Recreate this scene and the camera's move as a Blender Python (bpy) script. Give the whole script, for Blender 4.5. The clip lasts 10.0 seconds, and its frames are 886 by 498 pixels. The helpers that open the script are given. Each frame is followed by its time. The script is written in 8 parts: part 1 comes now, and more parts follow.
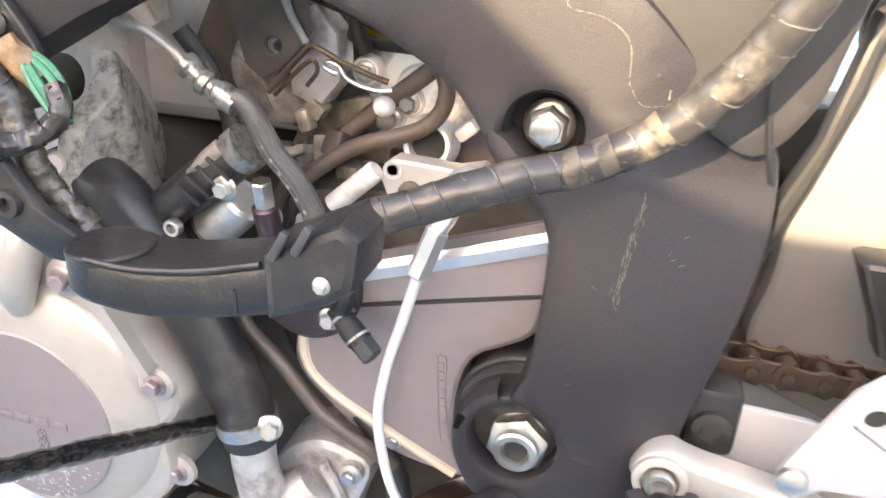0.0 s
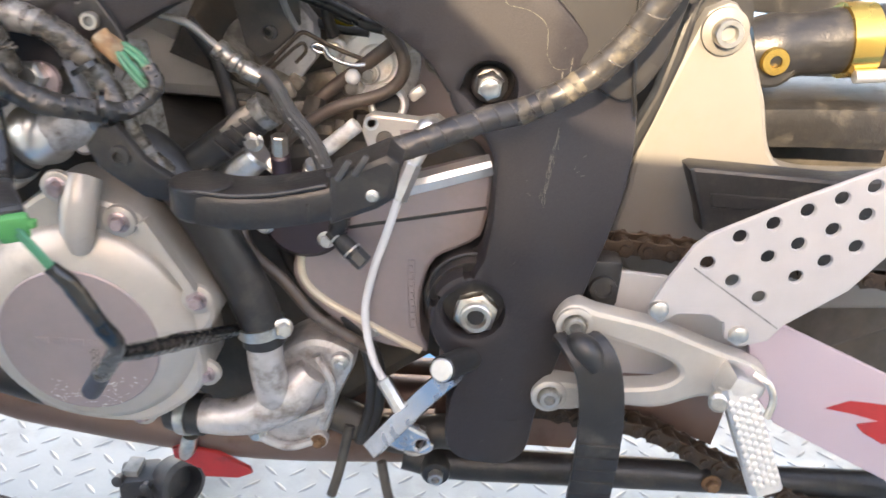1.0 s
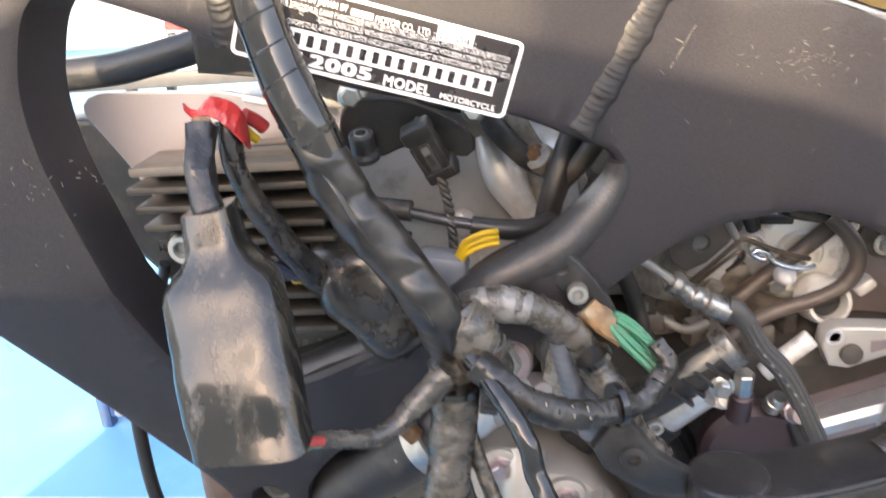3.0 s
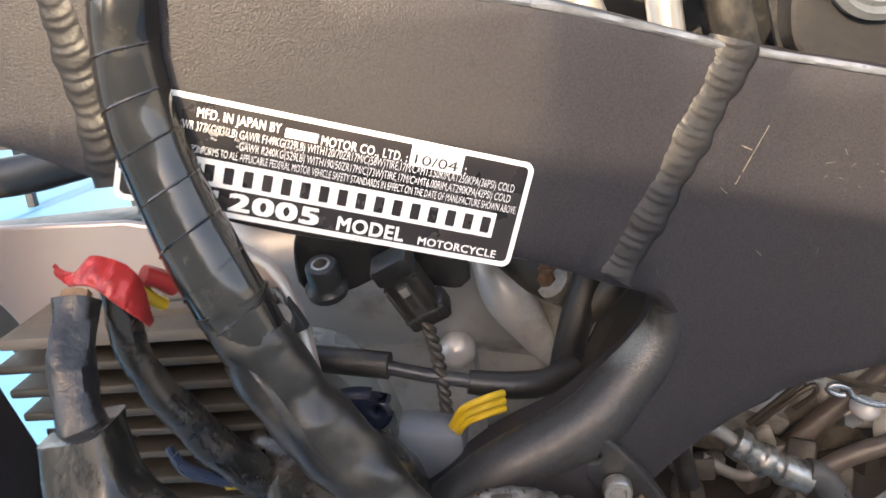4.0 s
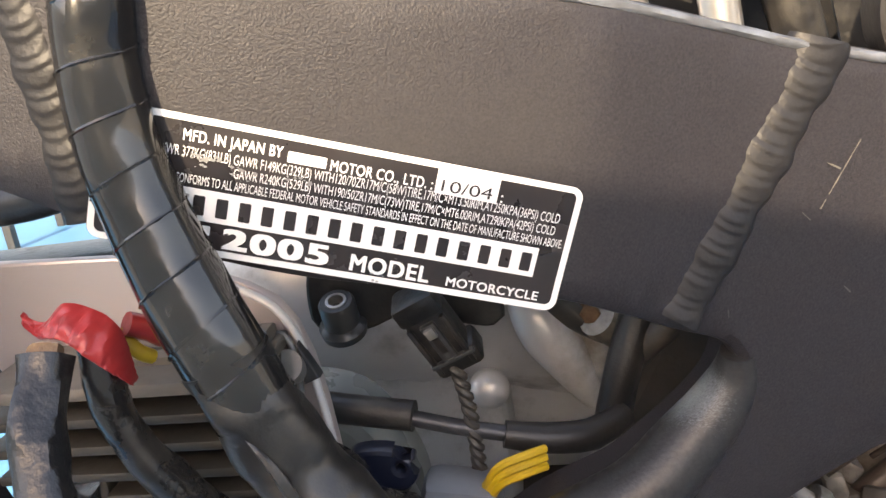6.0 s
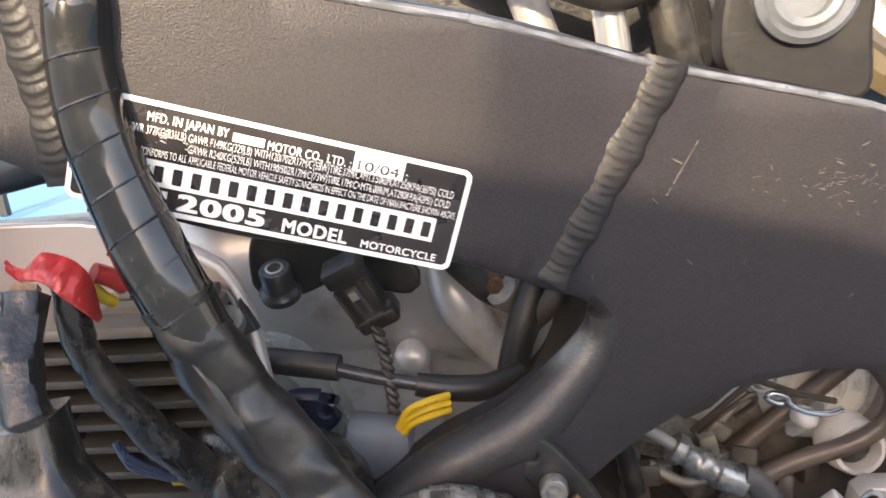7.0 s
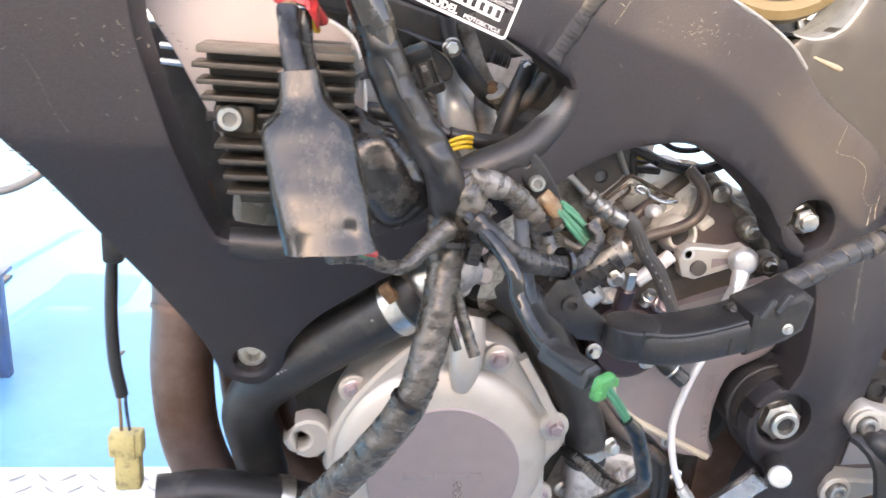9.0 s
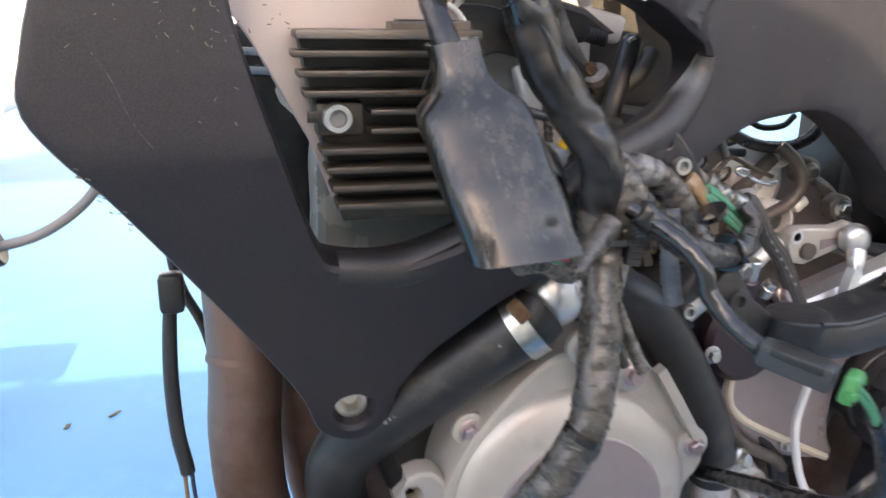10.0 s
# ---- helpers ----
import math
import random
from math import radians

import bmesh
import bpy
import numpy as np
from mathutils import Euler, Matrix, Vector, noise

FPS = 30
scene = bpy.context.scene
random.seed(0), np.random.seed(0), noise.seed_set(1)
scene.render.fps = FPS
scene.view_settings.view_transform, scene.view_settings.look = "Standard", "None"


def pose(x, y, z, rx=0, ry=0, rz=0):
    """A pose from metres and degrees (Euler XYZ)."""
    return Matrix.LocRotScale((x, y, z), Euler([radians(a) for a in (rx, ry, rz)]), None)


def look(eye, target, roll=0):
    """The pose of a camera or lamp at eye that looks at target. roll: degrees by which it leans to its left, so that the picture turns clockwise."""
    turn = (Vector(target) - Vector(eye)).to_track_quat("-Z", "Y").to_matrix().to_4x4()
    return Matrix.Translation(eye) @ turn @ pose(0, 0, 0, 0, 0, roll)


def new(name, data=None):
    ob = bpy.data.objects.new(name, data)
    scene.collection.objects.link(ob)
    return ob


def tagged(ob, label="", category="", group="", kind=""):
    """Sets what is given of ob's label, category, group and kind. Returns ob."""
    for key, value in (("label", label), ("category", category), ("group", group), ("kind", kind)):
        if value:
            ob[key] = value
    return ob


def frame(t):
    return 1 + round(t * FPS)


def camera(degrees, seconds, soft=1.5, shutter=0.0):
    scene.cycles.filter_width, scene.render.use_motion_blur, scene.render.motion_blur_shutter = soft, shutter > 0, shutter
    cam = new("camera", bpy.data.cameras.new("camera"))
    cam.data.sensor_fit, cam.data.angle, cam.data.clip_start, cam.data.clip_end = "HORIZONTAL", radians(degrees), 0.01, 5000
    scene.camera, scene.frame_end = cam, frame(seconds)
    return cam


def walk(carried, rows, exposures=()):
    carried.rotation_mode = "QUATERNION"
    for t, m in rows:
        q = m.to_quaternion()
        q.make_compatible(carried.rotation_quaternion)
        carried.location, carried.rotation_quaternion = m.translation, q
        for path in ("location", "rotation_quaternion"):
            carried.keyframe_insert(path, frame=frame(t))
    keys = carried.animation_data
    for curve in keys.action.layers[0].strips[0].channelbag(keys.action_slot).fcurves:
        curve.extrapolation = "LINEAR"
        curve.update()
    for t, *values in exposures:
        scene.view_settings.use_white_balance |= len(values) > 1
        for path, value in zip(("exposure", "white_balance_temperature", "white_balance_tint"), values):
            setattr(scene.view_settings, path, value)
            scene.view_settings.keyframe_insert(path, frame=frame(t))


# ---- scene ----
cam = camera(59.0, 10.0, 1.5, 0.25)
PATH = [
    (0, (0.026, 0.044, 0.74), (-0.422, 1.812, -0.082), 2.9),
    (0.5, (0.035, -0.03, 0.756), (-0.191, 1.782, -0.059), 5.6),
    (1, (-0.04, -0.111, 0.764), (-0.019, 1.701, -0.082), 4.5),
    (1.5, (-0.111, -0.166, 0.786), (-0.049, 1.642, -0.065), 3.6),
    (2, (-0.163, -0.149, 0.804), (-0.139, 1.665, -0.037), 2.7),
    (2.5, (-0.216, -0.056, 0.818), (-0.335, 1.77, 0.011), -0.9),
    (3, (-0.246, -0.005, 0.829), (-0.473, 1.846, 0.107), -4.5),
    (3.2, (-0.259, 0.016, 0.833), (-0.443, 1.891, 0.16), -5.1),
    (4.3, (-0.247, 0.114, 0.841), (-0.489, 1.996, 0.21), -6.9),
    (4.5, (-0.252, 0.123, 0.838), (-0.51, 2.005, 0.215), -7.1),
    (5, (-0.257, 0.135, 0.836), (-0.527, 2.017, 0.215), -7.2),
    (6.3, (-0.252, 0.12, 0.837), (-0.534, 2.007, 0.24), -7.4),
    (6.5, (-0.25, 0.113, 0.839), (-0.502, 2.003, 0.237), -6.9),
    (7, (-0.238, 0.085, 0.839), (-0.401, 1.984, 0.235), -4.8),
    (7.5, (-0.224, 0.048, 0.834), (-0.266, 1.943, 0.197), -1.0),
    (8, (-0.218, 0.012, 0.829), (-0.199, 1.889, 0.138), 1.9),
    (8.5, (-0.257, -0.047, 0.81), (-0.172, 1.827, 0.115), 2.5),
    (9, (-0.343, -0.122, 0.792), (-0.06, 1.749, 0.142), 4.9),
    (9.5, (-0.384, -0.137, 0.769), (-0.066, 1.744, 0.17), 3.8),
    (10, (-0.439, -0.042, 0.756), (0.038, 1.816, 0.188), 0.7),
]
walk(cam, [(t, look(eye, target, roll)) for t, eye, target, roll in PATH], [(0, 4.0, 9900, 23), (0.5, 3.43, 9900, 23), (1.0, 3.3, 9900, 23), (1.5, 3.15, 9500, 22), (2.0, 3.32, 9500, 22), (2.5, 3.43, 9500, 23), (3.0, 3.42, 9400, 22), (4.3, 2.79, 9400, 22), (6.5, 2.71, 9400, 22), (7.5, 3.08, 9000, 22), (8.0, 3.22, 9000, 22), (8.5, 3.65, 9400, 24), (9.0, 3.58, 9400, 24), (9.5, 3.1, 9000, 22), (10.0, 2.95, 9000, 22)])

# ---- world, sun ----
world = bpy.data.worlds.new("sky")
scene.world = world
world.use_nodes = True
wn = world.node_tree
sky = wn.nodes.new("ShaderNodeTexSky")
sky.sky_type, sky.sun_disc = "NISHITA", False
sky.sun_elevation, sky.sun_rotation = radians(22.5), radians(192.4)
wn.links.new(sky.outputs[0], wn.nodes["Background"].inputs[0])
wn.nodes["Background"].inputs[1].default_value = 0.15
sun = new("sun", bpy.data.lights.new("sun", "SUN"))
sun.data.energy, sun.data.angle, sun.data.color = 1.4, radians(0.5), (0.975, 0.985, 0.85)
sun.matrix_world = look((-2.2, -10, 4.25), (0, 0, 0))


# ---- materials ----
def material(name, base, rough=0.5, metal=0.0, second=None, scale=40.0, amount=0.5, bump=0.0, bump_scale=400.0, dirt=None, dirt_scale=12.0,
             dirt_lo=0.5, dirt_hi=0.7, rough_var=0.12, coat=0.0, detail=6.0, stretch=1.0):
    """A node material: base colour varied by fine noise, dirt in larger patches, uneven gloss and a fine relief."""
    m = bpy.data.materials.new(name)
    m.use_nodes = True
    t = m.node_tree
    b = t.nodes["Principled BSDF"]
    b.inputs["Metallic"].default_value = metal
    b.inputs["Coat Weight"].default_value = coat
    co = t.nodes.new("ShaderNodeTexCoord")
    place = t.nodes.new("ShaderNodeMapping")
    place.inputs["Scale"].default_value = (1, 1, stretch)
    t.links.new(co.outputs["Object"], place.inputs["Vector"])

    def noisy(sc, det=detail, rgh=0.55):
        n = t.nodes.new("ShaderNodeTexNoise")
        n.inputs["Scale"].default_value, n.inputs["Detail"].default_value, n.inputs["Roughness"].default_value = sc, det, rgh
        t.links.new(place.outputs[0], n.inputs["Vector"])
        return n.outputs[0]

    def ranged(src, lo, hi, a=0.0, z=1.0):
        r = t.nodes.new("ShaderNodeMapRange")
        for k, v in zip(range(1, 5), (lo, hi, a, z)):
            r.inputs[k].default_value = v
        t.links.new(src, r.inputs[0])
        return r.outputs[0]

    def mixed(fac, c1, c2):
        x = t.nodes.new("ShaderNodeMix")
        x.data_type = "RGBA"
        t.links.new(fac, x.inputs[0])
        for sock, c in ((x.inputs[6], c1), (x.inputs[7], c2)):
            if isinstance(c, tuple):
                sock.default_value = (*c, 1)
            else:
                t.links.new(c, sock)
        return x.outputs[2]

    second = second or tuple(v * 0.72 for v in base)
    col = mixed(ranged(noisy(scale), 0.3, 0.7, 0.0, amount), base, second)
    if dirt:
        mask = ranged(noisy(dirt_scale, 9.0, 0.65), dirt_lo, dirt_hi)
        col = mixed(mask, col, dirt)
        t.links.new(ranged(mask, 0, 1, rough, min(1, rough + 0.35)), b.inputs["Roughness"])
    else:
        t.links.new(ranged(noisy(scale * 0.6), 0.3, 0.7, max(0.03, rough - rough_var), min(1, rough + rough_var)), b.inputs["Roughness"])
    t.links.new(col, b.inputs["Base Color"])
    if bump:
        u = t.nodes.new("ShaderNodeBump")
        u.inputs["Strength"].default_value, u.inputs["Distance"].default_value = bump, 0.001
        t.links.new(noisy(bump_scale, 4.0), u.inputs["Height"])
        t.links.new(u.outputs[0], b.inputs["Normal"])
    return m


def worn_sheen_patch(m, at, near, far, bare, rough):
    """A patch rubbed down to bare metal round one spot, with a ragged border; its paleness also paints a highlight."""
    t = m.node_tree
    b = t.nodes["Principled BSDF"]
    co = t.nodes.new("ShaderNodeNewGeometry")
    dist = t.nodes.new("ShaderNodeVectorMath")
    dist.operation = "DISTANCE"
    dist.inputs[1].default_value = at
    t.links.new(co.outputs["Position"], dist.inputs[0])
    n = t.nodes.new("ShaderNodeTexNoise")
    n.inputs["Scale"].default_value, n.inputs["Detail"].default_value = 230, 8
    add = t.nodes.new("ShaderNodeMath")
    add.operation = "MULTIPLY_ADD"
    add.inputs[1].default_value = 0.016
    t.links.new(n.outputs[0], add.inputs[0])
    t.links.new(dist.outputs["Value"], add.inputs[2])
    r = t.nodes.new("ShaderNodeMapRange")
    r.inputs[1].default_value, r.inputs[2].default_value, r.inputs[3].default_value, r.inputs[4].default_value = near + 0.008, far + 0.008, 1.0, 0.0
    t.links.new(add.outputs[0], r.inputs[0])
    for sock, value in (("Base Color", (*bare, 1)), ("Roughness", (rough, rough, rough, 1))):
        x = t.nodes.new("ShaderNodeMix")
        x.data_type = "RGBA"
        old = b.inputs[sock].links[0].from_socket
        t.links.new(r.outputs[0], x.inputs[0])
        t.links.new(old, x.inputs[6])
        x.inputs[7].default_value = value
        t.links.new(x.outputs[2], b.inputs[sock])


M_FRAME = material("frame_paint", (0.0090, 0.0076, 0.0103), 0.48, 0.0, (0.0278, 0.0242, 0.0258), 1500, 1.0, 0.24, 1700, (0.0285, 0.0252, 0.0236), 9, 0.52, 0.8)
M_FRAME.node_tree.nodes["Principled BSDF"].inputs["Specular IOR Level"].default_value = 0.42
M_WELD = material("weld_paint", (0.010, 0.0092, 0.0100), 0.46, 0.0, (0.017, 0.0158, 0.0155), 300, 0.6, 0.2, 500, (0.025, 0.0225, 0.020), 60, 0.55, 0.8)
M_WELD.node_tree.nodes["Principled BSDF"].inputs["Specular IOR Level"].default_value = 0.36
M_RIM = material("worn_lit_grey_rim", (0.15, 0.165, 0.18), 0.42, 0.2, (0.10, 0.11, 0.12), 120, 0.8, 0.2, 400, (0.06, 0.057, 0.054), 60, 0.58, 0.75)
M_LIP = material("rubbed_lip_with_sheen", (0.012, 0.0115, 0.012), 0.42, 0.0, (0.030, 0.028, 0.027), 700, 0.9, 0.15, 900)
# pale tip: rubbed paint together with the lip's painted highlight
worn_sheen_patch(M_LIP, (-0.2185, 0.3275, 0.7245), 0.003, 0.0125, (0.20, 0.225, 0.23), 0.33)
# blue-grey that paints the sky's reflection on the spar's upper edge
M_EDGE_SHEEN = material("edge_sky_sheen", (0.20, 0.215, 0.235), 0.38, 0.4, (0.10, 0.10, 0.105), 200, 0.7, 0.1, 500)
M_CASE = material("cast_silver_paint", (0.46, 0.42, 0.375), 0.36, 0.45, (0.41, 0.375, 0.335), 120, 0.6, 0.10, 1200, (0.27, 0.24, 0.21), 16, 0.56, 0.8)
M_PLATEC = material("sprocket_cover_paint", (0.31, 0.247, 0.243), 0.38, 0.45, (0.26, 0.22, 0.22), 100, 0.6, 0.08, 900, (0.25, 0.21, 0.18), 10, 0.58, 0.8)
M_CAST = material("rough_cast_aluminium", (0.60, 0.57, 0.55), 0.38, 0.6, (0.42, 0.39, 0.37), 90, 0.8, 0.4, 350, (0.22, 0.185, 0.16), 40, 0.5, 0.68)
M_ALU = material("bare_aluminium", (0.72, 0.71, 0.69), 0.33, 0.85, (0.6, 0.59, 0.57), 150, 0.7, 0.06, 700, (0.42, 0.39, 0.34), 30, 0.6, 0.8)
M_STEEL = material("zinc_steel", (0.62, 0.60, 0.56), 0.28, 0.95, (0.42, 0.4, 0.36), 250, 0.7, 0.1, 700, (0.25, 0.2, 0.15), 60, 0.55, 0.75)
M_CHROME = material("chrome", (0.8, 0.8, 0.8), 0.12, 1.0, (0.65, 0.65, 0.65), 90, 0.5)
M_RUST = material("rusty_bolt", (0.22, 0.12, 0.06), 0.7, 0.4, (0.1, 0.05, 0.03), 300, 0.9, 0.4, 500)
M_RUBBER = material("black_rubber", (0.013, 0.013, 0.014), 0.40, 0.0, (0.024, 0.023, 0.022), 60, 0.7, 0.2, 500, (0.075, 0.068, 0.058), 34, 0.53, 0.76)
M_PLASTIC = material("black_plastic", (0.013, 0.013, 0.0138), 0.33, 0.0, (0.022, 0.021, 0.021), 110, 0.8, 0.3, 420, (0.050, 0.045, 0.038), 60, 0.51, 0.78)
M_TAPE = material("black_tape", (0.0075, 0.0075, 0.008), 0.15, 0.0, (0.012, 0.0115, 0.011), 70, 0.8, 0.15, 120, (0.036, 0.032, 0.026), 70, 0.54, 0.88, coat=0.35)
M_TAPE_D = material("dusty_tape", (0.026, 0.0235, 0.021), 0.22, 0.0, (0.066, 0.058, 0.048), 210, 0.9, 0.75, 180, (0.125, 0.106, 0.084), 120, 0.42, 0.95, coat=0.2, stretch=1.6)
M_RUMPLE = material("rumpled_tape", (0.009, 0.0085, 0.0088), 0.3, 0.0, (0.020, 0.018, 0.016), 90, 0.9, 0.6, 110, (0.050, 0.043, 0.034), 75, 0.48, 0.76, coat=0.1)
M_TAIL = material("smooth_dusty_tape", (0.019, 0.018, 0.019), 0.36, 0.0, (0.038, 0.034, 0.030), 90, 0.9, 0.35, 140, (0.12, 0.10, 0.072), 60, 0.53, 0.70, coat=0.1)
M_TAN = material("tan_dusty_tape", (0.11, 0.093, 0.068), 0.5, 0.0, (0.062, 0.052, 0.039), 160, 0.8, 0.3, 200, (0.028, 0.025, 0.022), 120, 0.50, 0.66)
M_PALETAPE = material("pale_dusty_tape", (0.24, 0.235, 0.225), 0.35, 0.1, (0.10, 0.095, 0.085), 160, 0.9, 0.5, 200, (0.045, 0.040, 0.034), 110, 0.48, 0.66)
M_RIBBED = material("grey_printed_hose", (0.052, 0.052, 0.051), 0.5, 0.0, (0.034, 0.033, 0.032), 60, 0.8, 0.15, 500, (0.10, 0.095, 0.085), 60, 0.52, 0.8)
M_FERRULE = material("grimy_steel", (0.36, 0.36, 0.34), 0.3, 0.85, (0.2, 0.19, 0.175), 250, 0.8, 0.1, 700, (0.06, 0.05, 0.043), 110, 0.47, 0.66)
# oily castings, and the backing sheets whose darkness stands for shade
M_DARK = material("oily_metal_and_dark_backing", (0.05, 0.046, 0.042), 0.5, 0.4, (0.1, 0.09, 0.08), 60, 0.8, 0.35, 260, (0.11, 0.09, 0.07), 18, 0.45, 0.7)
M_EXH = material("brown_exhaust_steel", (0.19, 0.12, 0.10), 0.42, 0.6, (0.24, 0.155, 0.125), 14, 0.8, 0.1, 300, (0.10, 0.05, 0.03), 11, 0.5, 0.75)
M_PINK = material("plain_aluminium_sheet", (0.55, 0.47, 0.45), 0.36, 0.5, (0.6, 0.53, 0.5), 12, 0.8, 0.04, 500)
M_SWING = material("grey_swingarm_paint", (0.1986, 0.1896, 0.1756), 0.45, 0.3, (0.1812, 0.1729, 0.1603), 40, 0.6, 0.06, 800, (0.2091, 0.1882, 0.1533), 10, 0.5, 0.8)
M_GUARD = material("brushed_aluminium", (0.4816, 0.4644, 0.4558), 0.46, 0.4, (0.43, 0.4128, 0.4042), 60, 0.6, rough_var=0.02)
M_GOLD = material("gold_anodised", (0.72, 0.46, 0.13), 0.25, 0.95, (0.6, 0.38, 0.1), 60, 0.6)
M_BRASS = material("brass_ring", (0.10, 0.075, 0.04), 0.5, 0.2, (0.06, 0.045, 0.024), 30, 0.8, 0.1, 300)
M_CHAIN = material("rusty_chain", (0.050, 0.036, 0.029), 0.36, 0.6, (0.11, 0.068, 0.042), 160, 0.9, 0.3, 500, (0.035, 0.028, 0.024), 70, 0.45, 0.65)
M_RED = material("red_plastic", (0.36, 0.030, 0.030), 0.3, 0.0, (0.42, 0.03, 0.03), 40, 0.7, 0.15, 200, (0.20, 0.03, 0.03), 60, 0.54, 0.75)
M_YELLOW = material("yellow_insulation", (0.55, 0.35, 0.02), 0.4, 0.0, (0.38, 0.24, 0.03), 160, 0.7)
M_GREEN = material("green_insulation", (0.012, 0.15, 0.08), 0.45, 0.0, (0.035, 0.20, 0.12), 80, 0.8, 0.1, 400, (0.05, 0.06, 0.045), 120, 0.52, 0.75)
M_LIME = material("green_seal", (0.039, 0.231, 0.077), 0.35, 0.0, (0.025, 0.26, 0.06), 60, 0.6)
M_BLUE = material("bluish_strand", (0.03, 0.042, 0.075), 0.35, 0.0, (0.02, 0.028, 0.05), 60, 0.6)
M_WHITE = material("yellowed_connector", (0.50, 0.41, 0.18), 0.45, 0.0, (0.40, 0.32, 0.14), 120, 0.7, 0.1, 300, (0.18, 0.14, 0.08), 160, 0.52, 0.7)
M_LABEL_B = material("label_black", (0.018, 0.016, 0.016), 0.3, 0.0, (0.03, 0.02, 0.02), 100, 0.6)
M_LABEL_W = material("label_white", (0.80, 0.78, 0.74), 0.35, 0.0, (0.72, 0.7, 0.66), 120, 0.5)
M_DIE = material("grey_rubbed_paint", (0.30, 0.30, 0.29), 0.35, 0.3, (0.12, 0.12, 0.12), 60, 0.8, 0.1, 400)
M_CLEAR = material("shiny_sleeve", (0.008, 0.008, 0.009), 0.28, 0.0, (0.016, 0.016, 0.017), 60, 0.7, 0.9, 140, (0.055, 0.050, 0.043), 120, 0.55, 0.70)
M_TREAD = material("tread_plate_paint", (0.40, 0.41, 0.40), 0.34, 0.35, (0.33, 0.335, 0.33), 8, 0.8, 0.15, 120, (0.27, 0.275, 0.27), 5, 0.48, 0.7)
M_FLOOR = material("blue_floor_paint", (0.075, 0.31, 0.54), 0.5, 0.0, (0.09, 0.35, 0.58), 1.5, 0.8, 0.05, 80, (0.18, 0.44, 0.62), 2.5, 0.52, 0.8)
M_WALL = material("plaster_wall", (0.76, 0.72, 0.66), 0.85, 0.0, (0.68, 0.64, 0.58), 2, 0.7, 0.2, 60)
M_ROOF = material("roof_sheet", (0.45, 0.44, 0.42), 0.6, 0.0, (0.38, 0.37, 0.36), 3, 0.7)
M_BENCH = material("grey_bench", (0.45, 0.45, 0.44), 0.5, 0.2, (0.35, 0.35, 0.34), 6, 0.7)
M_CLOTH = material("red_rag", (0.5, 0.06, 0.06), 0.9, 0.0, (0.35, 0.04, 0.05), 20, 0.8, 0.3, 60)
M_CLOTH2 = material("olive_rag", (0.30, 0.30, 0.06), 0.9, 0.0, (0.2, 0.2, 0.04), 20, 0.8, 0.3, 60)
M_BLUEBOX = material("blue_stand_paint", (0.045, 0.11, 0.24), 0.4, 0.2, (0.035, 0.085, 0.19), 12, 0.8, 0.1, 200, (0.1, 0.09, 0.08), 8, 0.5, 0.75)
M_PANEL = material("satin_black_panel", (0.020, 0.0192, 0.0198), 0.42, 0.0, (0.027, 0.0255, 0.025), 60, 0.7, 0.05, 900, (0.055, 0.052, 0.047), 12, 0.55, 0.8)

M_CONCRETE = material("concrete_apron", (0.42, 0.40, 0.36), 0.85, 0.0, (0.34, 0.32, 0.29), 3, 0.8, 0.2, 60)
M_SCRATCH = material("scratched_bare", (0.155, 0.138, 0.112), 0.6, 0.0, (0.08, 0.072, 0.06), 300, 0.9)
M_PANEL.node_tree.nodes["Principled BSDF"].inputs["Specular IOR Level"].default_value = 0.36
M_CASTL = material("oxidised_casting", (0.46, 0.43, 0.38), 0.40, 0.4, (0.33, 0.30, 0.26), 130, 0.9, 0.5, 400, (0.13, 0.105, 0.078), 120, 0.47, 0.66)
M_POLISH = material("worn_polished_alloy", (0.86, 0.83, 0.78), 0.38, 0.45, (0.74, 0.71, 0.66), 90, 0.8, 0.12, 500, (0.44, 0.40, 0.34), 45, 0.55, 0.75)
M_BRIGHT = material("bright_cast_alloy", (0.93, 0.92, 0.89), 0.30, 0.3, (0.80, 0.78, 0.74), 90, 0.8, 0.15, 400, (0.36, 0.33, 0.29), 50, 0.56, 0.74)
M_LEVER = material("bright_worn_lever", (0.74, 0.74, 0.75), 0.2, 0.9, (0.55, 0.55, 0.56), 60, 0.8, 0.06, 500, (0.30, 0.29, 0.28), 35, 0.54, 0.72)
M_SATIN = material("satin_champagne_alloy", (0.5208, 0.4872, 0.4368), 0.40, 0.6, (0.4536, 0.42, 0.378), 90, 0.7, 0.06, 800, (0.3528, 0.3192, 0.2688), 30, 0.58, 0.8)
M_RECT = material("brown_black_rectifier", (0.034, 0.029, 0.023), 0.4, 0.15, (0.050, 0.042, 0.032), 90, 0.8, 0.15, 400, (0.085, 0.070, 0.052), 30, 0.52, 0.8)
M_TANK = material("grey_green_tank", (0.36, 0.38, 0.35), 0.3, 0.3, (0.26, 0.28, 0.26), 30, 0.8, 0.05, 300)
M_SPARE = material("dark_grey_casting", (0.06, 0.063, 0.07), 0.38, 0.4, (0.035, 0.037, 0.042), 60, 0.8, 0.2, 300, (0.11, 0.105, 0.095), 60, 0.54, 0.75)
M_BROWN = material("brown_potting", (0.15, 0.125, 0.10), 0.5, 0.0, (0.10, 0.085, 0.07), 80, 0.8, 0.2, 200)
M_SCUFF = material("scuffed_paint", (0.11, 0.10, 0.09), 0.55, 0.0, (0.07, 0.065, 0.06), 500, 0.8)
